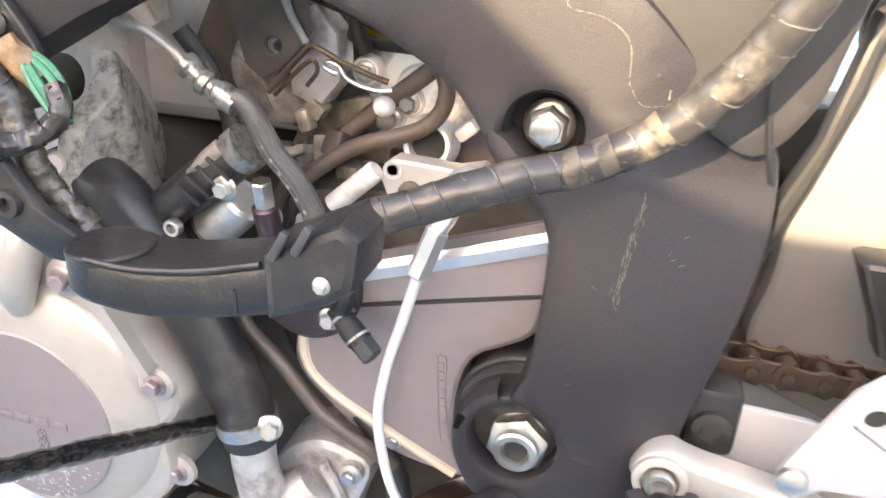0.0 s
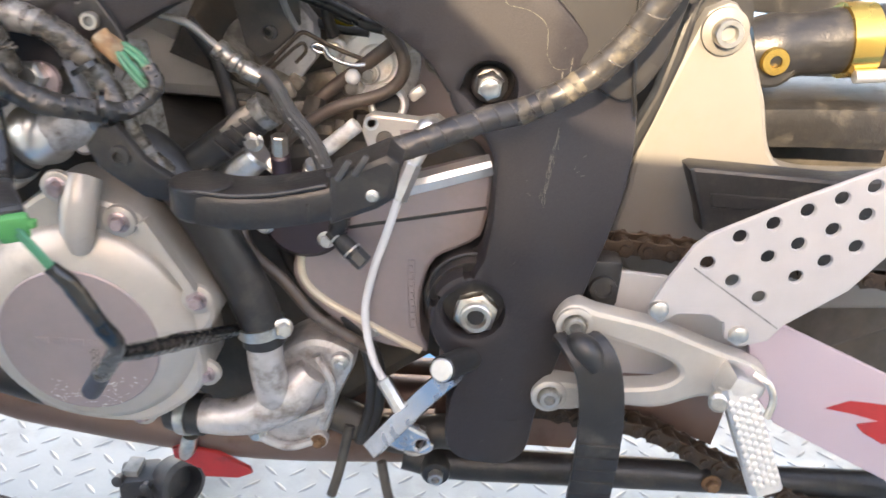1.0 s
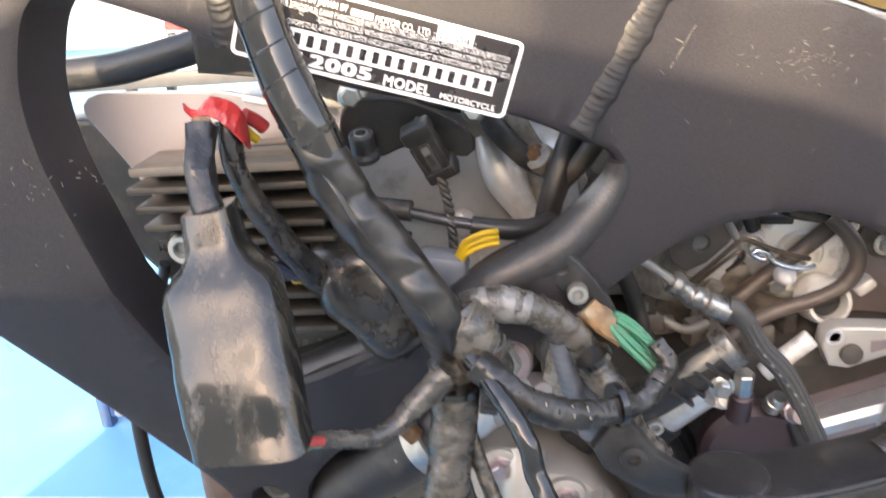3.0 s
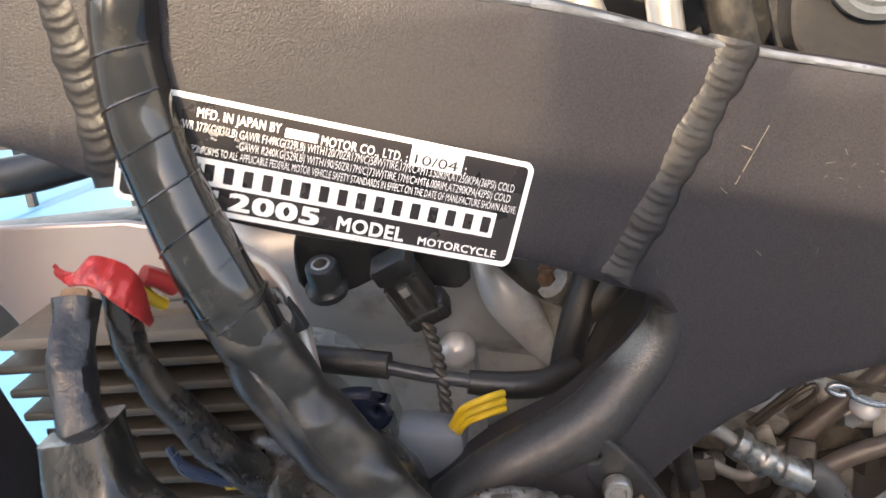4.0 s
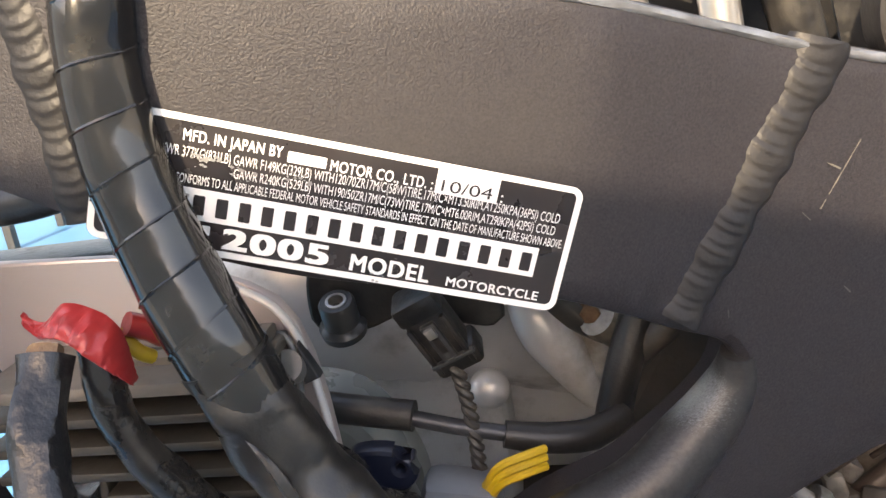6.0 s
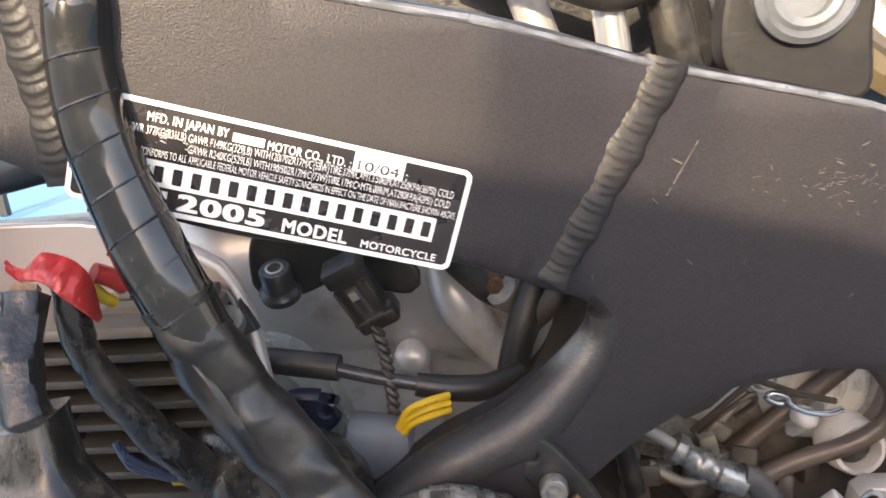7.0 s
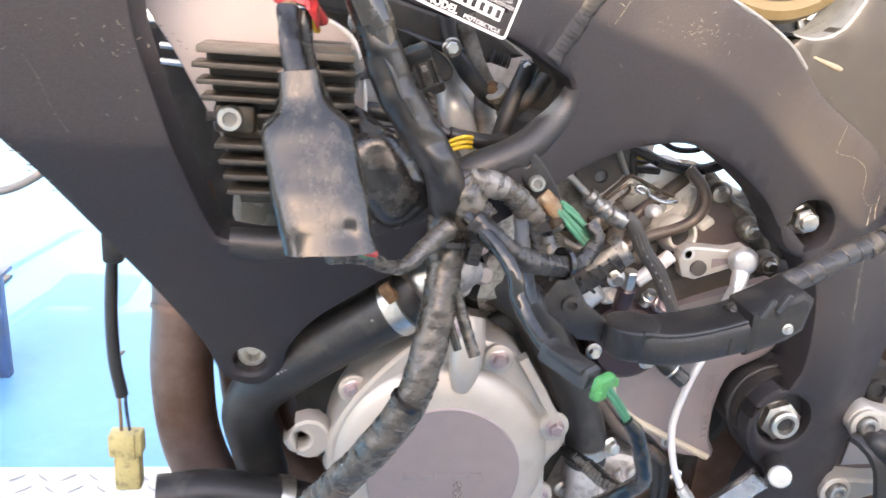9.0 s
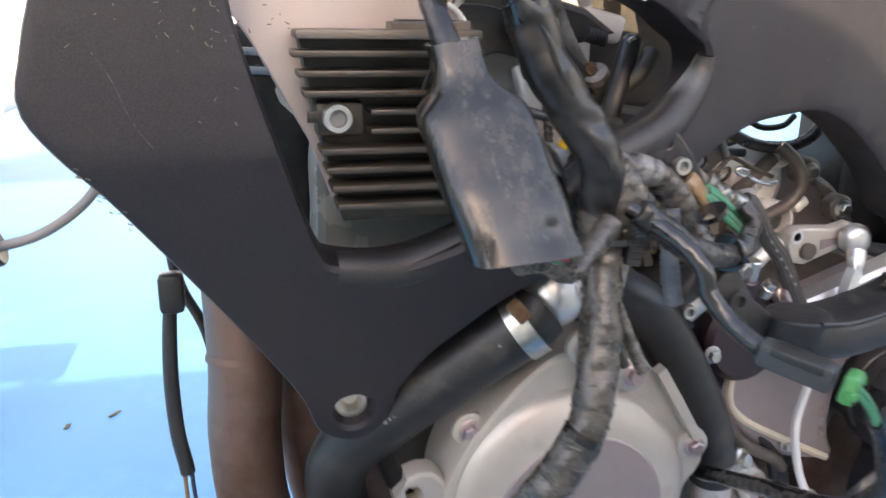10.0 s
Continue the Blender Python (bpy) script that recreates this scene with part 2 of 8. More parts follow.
M_WHITEP = material("pale_metal", (0.72, 0.71, 0.70), 0.4, 0.2, (0.64, 0.63, 0.62), 60, 0.7)
M_CREAM = material("cream_rim", (0.60, 0.52, 0.40), 0.5, 0.1, (0.5, 0.43, 0.33), 60, 0.7, 0.1, 400)
M_WINE = material("wine_plastic", (0.040, 0.024, 0.029), 0.4, 0.1, (0.030, 0.019, 0.023), 50, 0.7, 0.1, 400)
M_HEAD = material("smooth_grey_casting", (0.66, 0.65, 0.64), 0.34, 0.35, (0.52, 0.51, 0.50), 25, 0.8, 0.15, 200, (0.27, 0.25, 0.22), 22, 0.50, 0.72)
M_DIRTY = material("grimy_alloy", (0.30, 0.27, 0.23), 0.45, 0.35, (0.14, 0.12, 0.10), 90, 0.9, 0.4, 350, (0.07, 0.055, 0.042), 40, 0.46, 0.66)
M_GRIME = material("grimy_brown_casting", (0.30, 0.275, 0.24), 0.5, 0.3, (0.16, 0.14, 0.12), 60, 0.9, 0.5, 260, (0.075, 0.06, 0.047), 30, 0.44, 0.66)
M_DARKP = material("dull_black_sheet", (0.035, 0.032, 0.030), 0.5, 0.1, (0.06, 0.055, 0.05), 60, 0.8, 0.2, 300, (0.10, 0.085, 0.07), 30, 0.5, 0.75)
M_BROWNW = material("brown_spring_wire", (0.10, 0.075, 0.055), 0.4, 0.5, (0.05, 0.038, 0.03), 200, 0.8)
M_BROWNR = material("brownish_rubber", (0.105, 0.080, 0.066), 0.34, 0.0, (0.06, 0.047, 0.04), 60, 0.8, 0.15, 400, (0.14, 0.115, 0.09), 50, 0.52, 0.8)
M_LUMP2 = material("pale_grey_plastic", (0.42, 0.45, 0.44), 0.4, 0.1, (0.33, 0.35, 0.34), 60, 0.7)
M_PINKL = material("tarnished_pink_bolt", (0.46, 0.36, 0.36), 0.3, 0.8, (0.36, 0.28, 0.28), 90, 0.8, 0.1, 400, (0.16, 0.12, 0.11), 90, 0.52, 0.7)
M_HOSE = material("dusty_hose", (0.04, 0.036, 0.032), 0.5, 0.0, (0.024, 0.022, 0.02), 60, 0.8, 0.2, 400, (0.12, 0.10, 0.08), 55, 0.5, 0.75)
M_PRINT = material("hose_print", (0.20, 0.20, 0.195), 0.6, 0.0, (0.2, 0.2, 0.2), 300, 0.8)
M_PINKG = material("satin_aluminium_sheet", (0.5332, 0.4214, 0.4558), 0.42, 0.4, (0.4988, 0.4128, 0.4558), 14, 0.8, rough_var=0.02)
M_LUMP = material("blue_grey_casting", (0.18, 0.20, 0.22), 0.45, 0.2, (0.12, 0.13, 0.15), 60, 0.8, 0.15, 300)
M_BOOT = material("boot_rubber", (0.0075, 0.0074, 0.0074), 0.17, 0.0, (0.018, 0.0165, 0.014), 90, 0.9, 0.28, 110, (0.058, 0.051, 0.040), 120, 0.48, 0.78, coat=0.12, stretch=0.16)
M_BOOT2 = material("wrapped_black_rubber", (0.013, 0.013, 0.014), 0.24, 0.0, (0.024, 0.022, 0.020), 60, 0.8, 1.0, 85, (0.060, 0.052, 0.042), 60, 0.48, 0.8, coat=0.15)
M_CORRODE = material("corroded_copper", (0.26, 0.15, 0.07), 0.7, 0.2, (0.14, 0.08, 0.05), 200, 0.9, 0.4, 500, (0.32, 0.27, 0.19), 60, 0.5, 0.7)
M_GREYPL = material("grey_black_plastic", (0.035, 0.038, 0.040), 0.4, 0.0, (0.05, 0.052, 0.054), 60, 0.7, 0.1, 500)
M_SLEEVE = material("navy_sleeve", (0.010, 0.013, 0.025), 0.28, 0.0, (0.014, 0.019, 0.034), 60, 0.7, 0.1, 300, (0.04, 0.038, 0.036), 60, 0.54, 0.75)
M_POST = material("dark_painted_steel", (0.05, 0.05, 0.055), 0.5, 0.3, (0.07, 0.07, 0.07), 12, 0.8)

# ---- shape helpers ----
def thing(name, loc, label, category, group="", kind=""):
    ob = new(name)
    ob.location = loc
    ob.empty_display_size = 0.02
    return tagged(ob, label, category, group, kind)


def mesh_of(name, bm, mat, smooth=True):
    bmesh.ops.recalc_face_normals(bm, faces=bm.faces)
    if smooth:
        for f in bm.faces:
            f.smooth = True
        for e in bm.edges:
            if len(e.link_faces) == 2 and e.calc_face_angle(0) > radians(38):
                e.smooth = False
    me = bpy.data.meshes.new(name)
    bm.to_mesh(me)
    bm.free()
    me.materials.append(mat)
    return me


def under(ob, parent):
    if parent is not None:
        ob.parent = parent
        if parent.type == "EMPTY":
            ob.matrix_parent_inverse = Matrix.Translation(parent.location).inverted()
    return ob


def part(name, bm, mat, parent, label="", smooth=True):
    ob = new(name, mesh_of(name, bm, mat, smooth))
    under(ob, parent)
    return tagged(ob, label)


def placed(name, me, m, parent, label=""):
    """A part on mesh data that others share, at the pose m."""
    ob = new(name, me)
    ob.matrix_basis = m
    under(ob, parent)
    return tagged(ob, label)


def spline(pts, step=0.004, closed=False):
    """Points along a smooth curve through pts."""
    p = [np.array(q, float) for q in pts]
    n = len(p)
    out = []
    for i in range(n if closed else n - 1):
        a, b = p[i], p[(i + 1) % n]
        p0 = p[(i - 1) % n] if closed or i else a * 2 - b
        p3 = p[(i + 2) % n] if closed or i + 2 < n else b * 2 - a
        k = max(1, int(np.linalg.norm((b - a)[:3]) / step))
        for j in range(k):
            u = j / k
            out.append(0.5 * (2 * a + (b - p0) * u + (2 * p0 - 5 * a + 4 * b - p3) * u * u + (3 * a - p0 - 3 * b + p3) * u ** 3))
    if not closed:
        out.append(p[-1])
    return out


def tube(pts, r, n=12, step=0.005, wrap=0.0, pitch=0.016, wobble=0.0, bm=None, flat=1.0):
    """A round body along a smooth curve. Points are (x, y, z) or (x, y, z, radius). wrap: height of the tape's overlaps, pitch their spacing."""
    bm = bm or bmesh.new()
    q = spline([(*p, r) if len(p) == 3 else p for p in pts], step)
    c = [Vector(v[:3]) for v in q]
    side = None
    rings, run = [], 0.0
    for i, v in enumerate(q):
        d = (c[min(i + 1, len(c) - 1)] - c[max(i - 1, 0)]).normalized()
        if side is None:
            side = d.orthogonal().normalized()
        side = (side - d * side.dot(d)).normalized()
        up = d.cross(side)
        run += (c[i] - c[i - 1]).length if i else 0
        ring = []
        for k in range(n):
            a = 2 * math.pi * k / n
            rad = v[3]
            if wrap:
                f = (run / pitch + k / n) % 1.0
                rad += wrap * (f if f < 0.92 else (1 - f) * 11.5)
            if wobble:
                rad += wobble * noise.noise(c[i] * 90 + Vector((math.cos(a), math.sin(a), 0)) * 1.3)
            ring.append(bm.verts.new(c[i] + side * math.cos(a) * rad + up * math.sin(a) * rad * flat))
        rings.append(ring)
    for a, b in zip(rings, rings[1:]):
        for k in range(n):
            bm.faces.new((a[k], a[(k + 1) % n], b[(k + 1) % n], b[k]))
    bm.faces.new(rings[0][::-1])
    bm.faces.new(rings[-1])
    return bm


def frame_along(d):
    """A pose whose z runs along d."""
    return Vector(d).normalized().to_track_quat("Z", "Y").to_matrix().to_4x4()


def lathe(profile, n=24, bm=None, m=None):
    """A body of rotation about z from (radius, height) pairs, ends closed."""
    bm = bm or bmesh.new()
    m = m or Matrix()
    rings = [[bm.verts.new(m @ Vector((r * math.cos(2 * math.pi * k / n), r * math.sin(2 * math.pi * k / n), h))) for k in range(n)] for r, h in profile]
    for a, b in zip(rings, rings[1:]):
        for k in range(n):
            bm.faces.new((a[k], a[(k + 1) % n], b[(k + 1) % n], b[k]))
    bm.faces.new(rings[0][::-1])
    bm.faces.new(rings[-1])
    return bm


def block(size, at=(0, 0, 0), bevel=0.002, turn=None, bm=None, seg=2):
    """A box with rounded edges."""
    b2 = bmesh.new()
    bmesh.ops.create_cube(b2, size=1)
    bmesh.ops.scale(b2, vec=size, verts=b2.verts)
    if bevel:
        bmesh.ops.bevel(b2, geom=list(b2.edges), offset=bevel, segments=seg, affect="EDGES", profile=0.5)
    m = Matrix.Translation(at) @ (turn or Matrix())
    bmesh.ops.transform(b2, matrix=m, verts=b2.verts)
    if bm is None:
        return b2
    me = bpy.data.meshes.new("tmp")
    b2.to_mesh(me)
    b2.free()
    bm.from_mesh(me)
    bpy.data.meshes.remove(me)
    return bm


def inset(loop, d):
    n = len(loop)
    area = sum(loop[i][0] * loop[(i + 1) % n][1] - loop[(i + 1) % n][0] * loop[i][1] for i in range(n))
    s = 1 if area > 0 else -1
    out = []
    for i in range(n):
        a, b, c = (Vector(loop[(i + k) % n]) for k in (-1, 0, 1))
        e, f = (b - a).normalized(), (c - b).normalized()
        m = Vector((-e.y - f.y, e.x + f.x)) * s
        m = m.normalized() if m.length > 1e-6 else Vector((-e.y, e.x)) * s
        cosa = max(0.5, m.dot(Vector((-e.y, e.x)) * s))
        out.append(tuple(b + m * d / cosa))
    return out


def slab(outline, depth, surf, r=0.002, holes=(), step=0.0, bm=None):
    """A plate seen from the side: an outline in x and z with rounded rim, its face at y = surf (a number or a function of x and z), depth thick, with holes."""
    fy = surf if callable(surf) else (lambda x, z: surf)
    f = bmesh.new()
    for k, loop in enumerate([outline, *holes]):
        loop = inset(loop, r if k == 0 else -r)
        vs = [f.verts.new((x, 0, z)) for x, z in loop]
        for a, b in zip(vs, vs[1:] + vs[:1]):
            f.edges.new((a, b))
    bmesh.ops.triangle_fill(f, use_beauty=True, edges=list(f.edges))
    if step:
        for axis in (0, 2):
            lo, hi = min(v.co[axis] for v in f.verts), max(v.co[axis] for v in f.verts)
            no = Vector((1, 0, 0)) if axis == 0 else Vector((0, 0, 1))
            x = lo + step
            while x < hi:
                bmesh.ops.bisect_plane(f, geom=[*f.verts, *f.edges, *f.faces], dist=1e-6, plane_co=no * x, plane_no=no)
                x += step
    rim = {}
    for e in f.edges:
        if len(e.link_faces) == 1:
            a, b = e.verts
            d = (b.co - a.co)
            no = Vector((d.z, 0, -d.x)).normalized()
            if no.dot(e.link_faces[0].calc_center_median() - (a.co + b.co) / 2) > 0:
                no = -no
            for v in (a, b):
                rim.setdefault(v, []).append(no)
    out = {}
    for v, ns in rim.items():
        s = sum(ns, Vector())
        s = s.normalized() if s.length > 1e-6 else ns[0]
        out[v] = s / max(0.5, s.dot(ns[0]))
    edges = [(e.verts[0], e.verts[1]) for e in f.edges if len(e.link_faces) == 1]
    base = {v: (v.co.x, v.co.z) for v in out}
    for v in f.verts:
        v.co.y = fy(v.co.x, v.co.z)
    if not callable(surf):
        for e in f.edges:
            e.smooth = len(e.link_faces) != 1
    last = {v: v for v in out}
    for push, drop in ((0.7, 0.3), (1.0, 1.0), (1.0, None)):
        nxt = {}
        for v, (x, z) in base.items():
            px, pz = x + out[v].x * r * push, z + out[v].z * r * push
            nxt[v] = f.verts.new((px, v.co.y + (depth if drop is None else r * drop), pz))
        for a, b in edges:
            f.faces.new((last[a], last[b], nxt[b], nxt[a]))
        last = nxt
    back = [f.edges.get((last[a], last[b])) for a, b in edges]
    bmesh.ops.triangle_fill(f, use_beauty=True, edges=[e for e in back if e])
    if bm is None:
        return f
    me = bpy.data.meshes.new("tmp")
    f.to_mesh(me)
    f.free()
    bm.from_mesh(me)
    bpy.data.meshes.remove(me)
    return bm


def ring_loop(x, z, r, n=20, rz=None):
    return [(x + r * math.cos(2 * math.pi * k / n), z + (rz or r) * math.sin(2 * math.pi * k / n)) for k in range(n)]


def smooth_loop(pts, step=0.006):
    return [tuple(p) for p in spline(pts, step, closed=True)]


def hex_head(af, h, flange=0.0, hole=0.0):
    """Mesh for a bolt head that sits at the origin and points along z."""
    bm = bmesh.new()
    if flange:
        lathe([(flange, 0), (flange, h * 0.12), (flange * 0.92, h * 0.2), (af * 0.5, h * 0.3)], 24, bm)
    R = af / math.sqrt(3)
    for lo, hi, a, b in ((h * 0.1, h * 0.86, R, R), (h * 0.86, h, R, R * 0.84)):
        va = [bm.verts.new((a * math.cos(math.pi * k / 3), a * math.sin(math.pi * k / 3), lo)) for k in range(6)]
        vb = [bm.verts.new((b * math.cos(math.pi * k / 3), b * math.sin(math.pi * k / 3), hi)) for k in range(6)]
        for k in range(6):
            bm.faces.new((va[k], va[(k + 1) % 6], vb[(k + 1) % 6], vb[k]))
        bm.faces.new(vb)
    if hole:
        lathe([(hole * 1.25, h), (hole * 1.25, h + 0.0012), (hole, h + 0.0012), (hole * 0.9, h - 0.004)], 20, bm)
    return bm


def socket_head(r, h, key):
    """Mesh for a round bolt head with a hexagon socket."""
    bm = lathe([(r, 0), (r, h * 0.8), (r * 0.9, h), (key * 1.1, h)], 24)
    bm.faces.ensure_lookup_table()
    bmesh.ops.delete(bm, geom=[bm.faces[-1]], context="FACES_ONLY")
    top = [v for v in bm.verts if abs(v.co.z - h) < 1e-6 and v.co.xy.length < key * 1.2]
    low = [bm.verts.new((v.co.x * 0.9, v.co.y * 0.9, h * 0.35)) for v in top]
    for k in range(len(top)):
        bm.faces.new((top[k], top[(k + 1) % len(top)], low[(k + 1) % len(top)], low[k]))
    bm.faces.new(low)
    return bm


OUT = frame_along((0, -1, 0))
BOLT_M6 = mesh_of("bolt", hex_head(0.008, 0.006, 0.0068), M_STEEL)
BOLT_RUST = mesh_of("bolt", hex_head(0.008, 0.006, 0.0068), M_RUST)
BOLT_PINK = mesh_of("bolt", hex_head(0.008, 0.006, 0.0068), M_PINKL)
BOLT_SOCKET = mesh_of("bolt", socket_head(0.0075, 0.007, 0.004), M_STEEL)
BOLT_SOCKET.materials.append(M_DIE)
for face_ in BOLT_SOCKET.polygons[-25:]:
    face_.material_index = 1


def bolt_at(x, y, z, parent, me=None, size=1.0, d=(0, -1, 0), name="bolt", label=""):
    m = Matrix.Translation((x, y, z)) @ frame_along(d) @ Matrix.Rotation(random.random() * 3, 4, "Z") @ Matrix.Scale(size, 4)
    return placed(name, me or BOLT_M6, m, parent, label)


def band(x0, y0, z0, x1, y1, z1, r, w, parent, name="hose_clamp", label="worm-drive steel hose clamp"):
    """A clamp round a hose whose axis runs from the first to the second place, w wide."""
    d = Vector((x1 - x0, y1 - y0, z1 - z0)).normalized()
    m = Matrix.Translation((x0, y0, z0)) @ frame_along(d)
    ob = part(name, lathe([(r, -w / 2), (r + 0.0012, -w / 2), (r + 0.0012, w / 2), (r, w / 2)], 32, None, m), M_STEEL, parent, label)
    return ob


# ---- the place: floor, roof, walls, lift ----
FLOOR_Z = -0.45


def slab_box(name, lo, hi, mat, label, category, kind="structure"):
    c = [(a + b) / 2 for a, b in zip(lo, hi)]
    s = [b - a for a, b in zip(lo, hi)]
    ob = new(name, mesh_of(name, block(s, c, 0), mat, False))
    return tagged(ob, label, category, "", kind)


slab_box("floor", (-9, -0.9, FLOOR_Z - 0.2), (9, 14, FLOOR_Z), M_FLOOR, "worn blue painted workshop floor", "floor")
slab_box("pavement", (-9, -9, FLOOR_Z - 0.2), (9, -0.9, FLOOR_Z - 0.004), M_CONCRETE, "pale concrete apron in front of the workshop", "pavement")
# out of view; its extent is chosen for the sky light on the bike
slab_box("ceiling", (-9, 1.4, 3.0), (9, 4.9, 3.1), M_ROOF, "unseen grey sheet roof, set back to let sky light in", "ceiling")
slab_box("wall_back", (-9, 13.8, FLOOR_Z), (9, 14, 3.2), M_WALL, "pale plaster wall across the yard", "wall")
# out of view; top edge is cut to throw the shadow on bike and floor
tagged(new("wall_front", mesh_of("wall_front", slab([(-9, FLOOR_Z), (9, FLOOR_Z), (9, 1.095), (-0.172, 1.095), (-0.203, 1.105), (-0.258, 1.149), (-0.297, 1.180), (-0.328, 1.198), (-0.368, 1.214), (-0.438, 1.231), (-0.498, 1.240), (-0.578, 1.246), (-0.653, 1.252), (-0.758, 1.255), (-1.1, 1.255), (-1.3, 0.98), (-2.10, 0.98), (-2.16, -0.40), (-9, -0.40)], 0.12, -0.86, 0.004), M_WALL)),
       "unseen low plaster parapet wall, its top shaped to cast the shadow line", "wall", "", "structure")
slab_box("wall_yard", (-9, -9, FLOOR_Z), (9, -8.8, 2.4), M_WALL, "cream plaster wall across the apron", "wall")
slab_box("wall_west", (-9.2, -9, FLOOR_Z), (-9, 14, 3.2), M_WALL, "pale plaster side wall", "wall")
slab_box("wall_east", (9, -9, FLOOR_Z), (9.2, 14, 3.2), M_WALL, "pale plaster side wall", "wall")

lift = thing("lift_table", (0, 0.55, FLOOR_Z), "grey steel motorcycle lift with a tread plate top", "lift table")
part("platform", block((3.0, 0.92, 0.05), (0.1, 0.56, -0.025), 0.004), M_TREAD, lift, "grey painted tread plate deck")
part("base", block((2.2, 0.6, 0.38), (0.1, 0.56, -0.25), 0.01), M_BLUEBOX, lift, "steel base under the deck")
bm = bmesh.new()
for i in range(-31, 27):
    for j in range(0, 30):
        x, y = 0.038 * i + (0.019 if j % 2 else 0), 0.12 + 0.0300 * j
        if -1.15 < x < 1.0:
            m = Matrix.Translation((x, y, 0.0)) @ Matrix.Rotation(radians(42 if (i + j) % 2 else -42), 4, "Z")
            vs = [bm.verts.new(m @ Vector(p)) for p in ((-0.015, 0, 0), (-0.005, -0.0034, 0), (0.007, -0.0034, 0), (0.015, 0, 0), (0.007, 0.0034, 0), (-0.005, 0.0034, 0))]
            top = [bm.verts.new(m @ Vector(p)) for p in ((-0.009, 0, 0.0013), (0.009, 0, 0.0013))]
            for f in ((0, 1, 8), (1, 2, 9, 8), (2, 3, 9), (3, 4, 9), (4, 5, 8, 9), (5, 0, 8)):
                bm.faces.new([vs[k] if k < 6 else top[k - 8] for k in f])
tagged(part("tread", bm, M_TREAD, lift, "raised tread bars"), kind="stuff")

# ---- motorcycle: frame ----
bike = thing("motorcycle", (0, 0.45, 0.0), "partly stripped black sport motorcycle standing without fairings", "motorcycle")


def frame_y(x, z):
    """The outer face of the frame's left side."""
    b = float(np.interp(x, (-0.6, -0.45, -0.37, -0.34, -0.24, -0.205, -0.17, -0.05, 0.1), (0.285, 0.285, 0.283, 0.283, 0.304, 0.320, 0.330, 0.338, 0.342)))
    w = min(1.0, max(0.0, (-0.2 - x) / 0.12))
    k = min(1.0, max(0.0, (x + 0.13) / 0.10)) * min(1.0, max(0.0, (z - 0.55) / 0.12))
    rear = 0.45 * max(0.0, x - 0.022) * min(1.0, max(0.0, (0.72 - z) / 0.08))
    return b + w * 0.32 * max(0.0, 0.70 - z) + rear + 0.021 * k * k * (3 - 2 * k)


SPAR_TOP = [(-0.52, 0.895), (-0.42, 0.875), (-0.32, 0.853), (-0.241, 0.834), (-0.188, 0.816), (-0.127, 0.800), (-0.080, 0.782), (-0.057, 0.769), (-0.024, 0.738)]
REAR_EDGE = [(0.016, 0.712), (0.051, 0.679), (0.0755, 0.657), (0.0845, 0.637), (0.083, 0.593), (0.066, 0.528), (0.0535, 0.474), (0.041, 0.427), (0.034, 0.389), (0.0, 0.384), (-0.021, 0.397)]
BOSS = [(-0.022, 0.438), (-0.016, 0.463), (-0.030, 0.476), (-0.0395, 0.495), (-0.0405, 0.511), (-0.0355, 0.524), (-0.0240, 0.5330), (-0.0135, 0.5375), (-0.0085, 0.547)]
WINDOW = [(-0.006, 0.574), (-0.0065, 0.608), (-0.018, 0.627), (-0.037, 0.646), (-0.052, 0.666), (-0.070, 0.680), (-0.090, 0.693), (-0.110, 0.703), (-0.128, 0.708),
          (-0.148, 0.706), (-0.168, 0.702), (-0.195, 0.691), (-0.222, 0.674), (-0.264, 0.648), (-0.314, 0.618), (-0.348, 0.593), (-0.367, 0.567), (-0.371, 0.549)]
FRONT = [(-0.387, 0.5345), (-0.408, 0.542), (-0.418, 0.567), (-0.439, 0.602), (-0.466, 0.642), (-0.494, 0.682), (-0.521, 0.717), (-0.518, 0.745), (-0.511, 0.780), (-0.52, 0.85)]
GAP = [(-0.441, 0.795), (-0.442, 0.763), (-0.433, 0.728), (-0.421, 0.690), (-0.409, 0.655), (-0.400, 0.646), (-0.367, 0.645), (-0.317, 0.6645), (-0.292, 0.674), (-0.266, 0.6930),
       (-0.240, 0.7045), (-0.2160, 0.7195), (-0.2095, 0.7310), (-0.2125, 0.7425), (-0.226, 0.7505), (-0.255, 0.765), (-0.312, 0.780), (-0.352, 0.797), (-0.385, 0.812), (-0.425, 0.822)]
outline = [tuple(p) for p in spline(SPAR_TOP + REAR_EDGE + BOSS + WINDOW + FRONT, 0.006, closed=True)]
spar = part("frame", slab(outline, 0.034, frame_y, 0.004, [smooth_loop(GAP, 0.003), ring_loop(-0.014, 0.6525, 0.0165, 28), ring_loop(-0.391, 0.556, 0.0100, 24), ring_loop(-0.0115, 0.509, 0.0205, 36)], 0.012),
            M_FRAME, bike, "black satin-painted twin-spar aluminium frame with scratches")


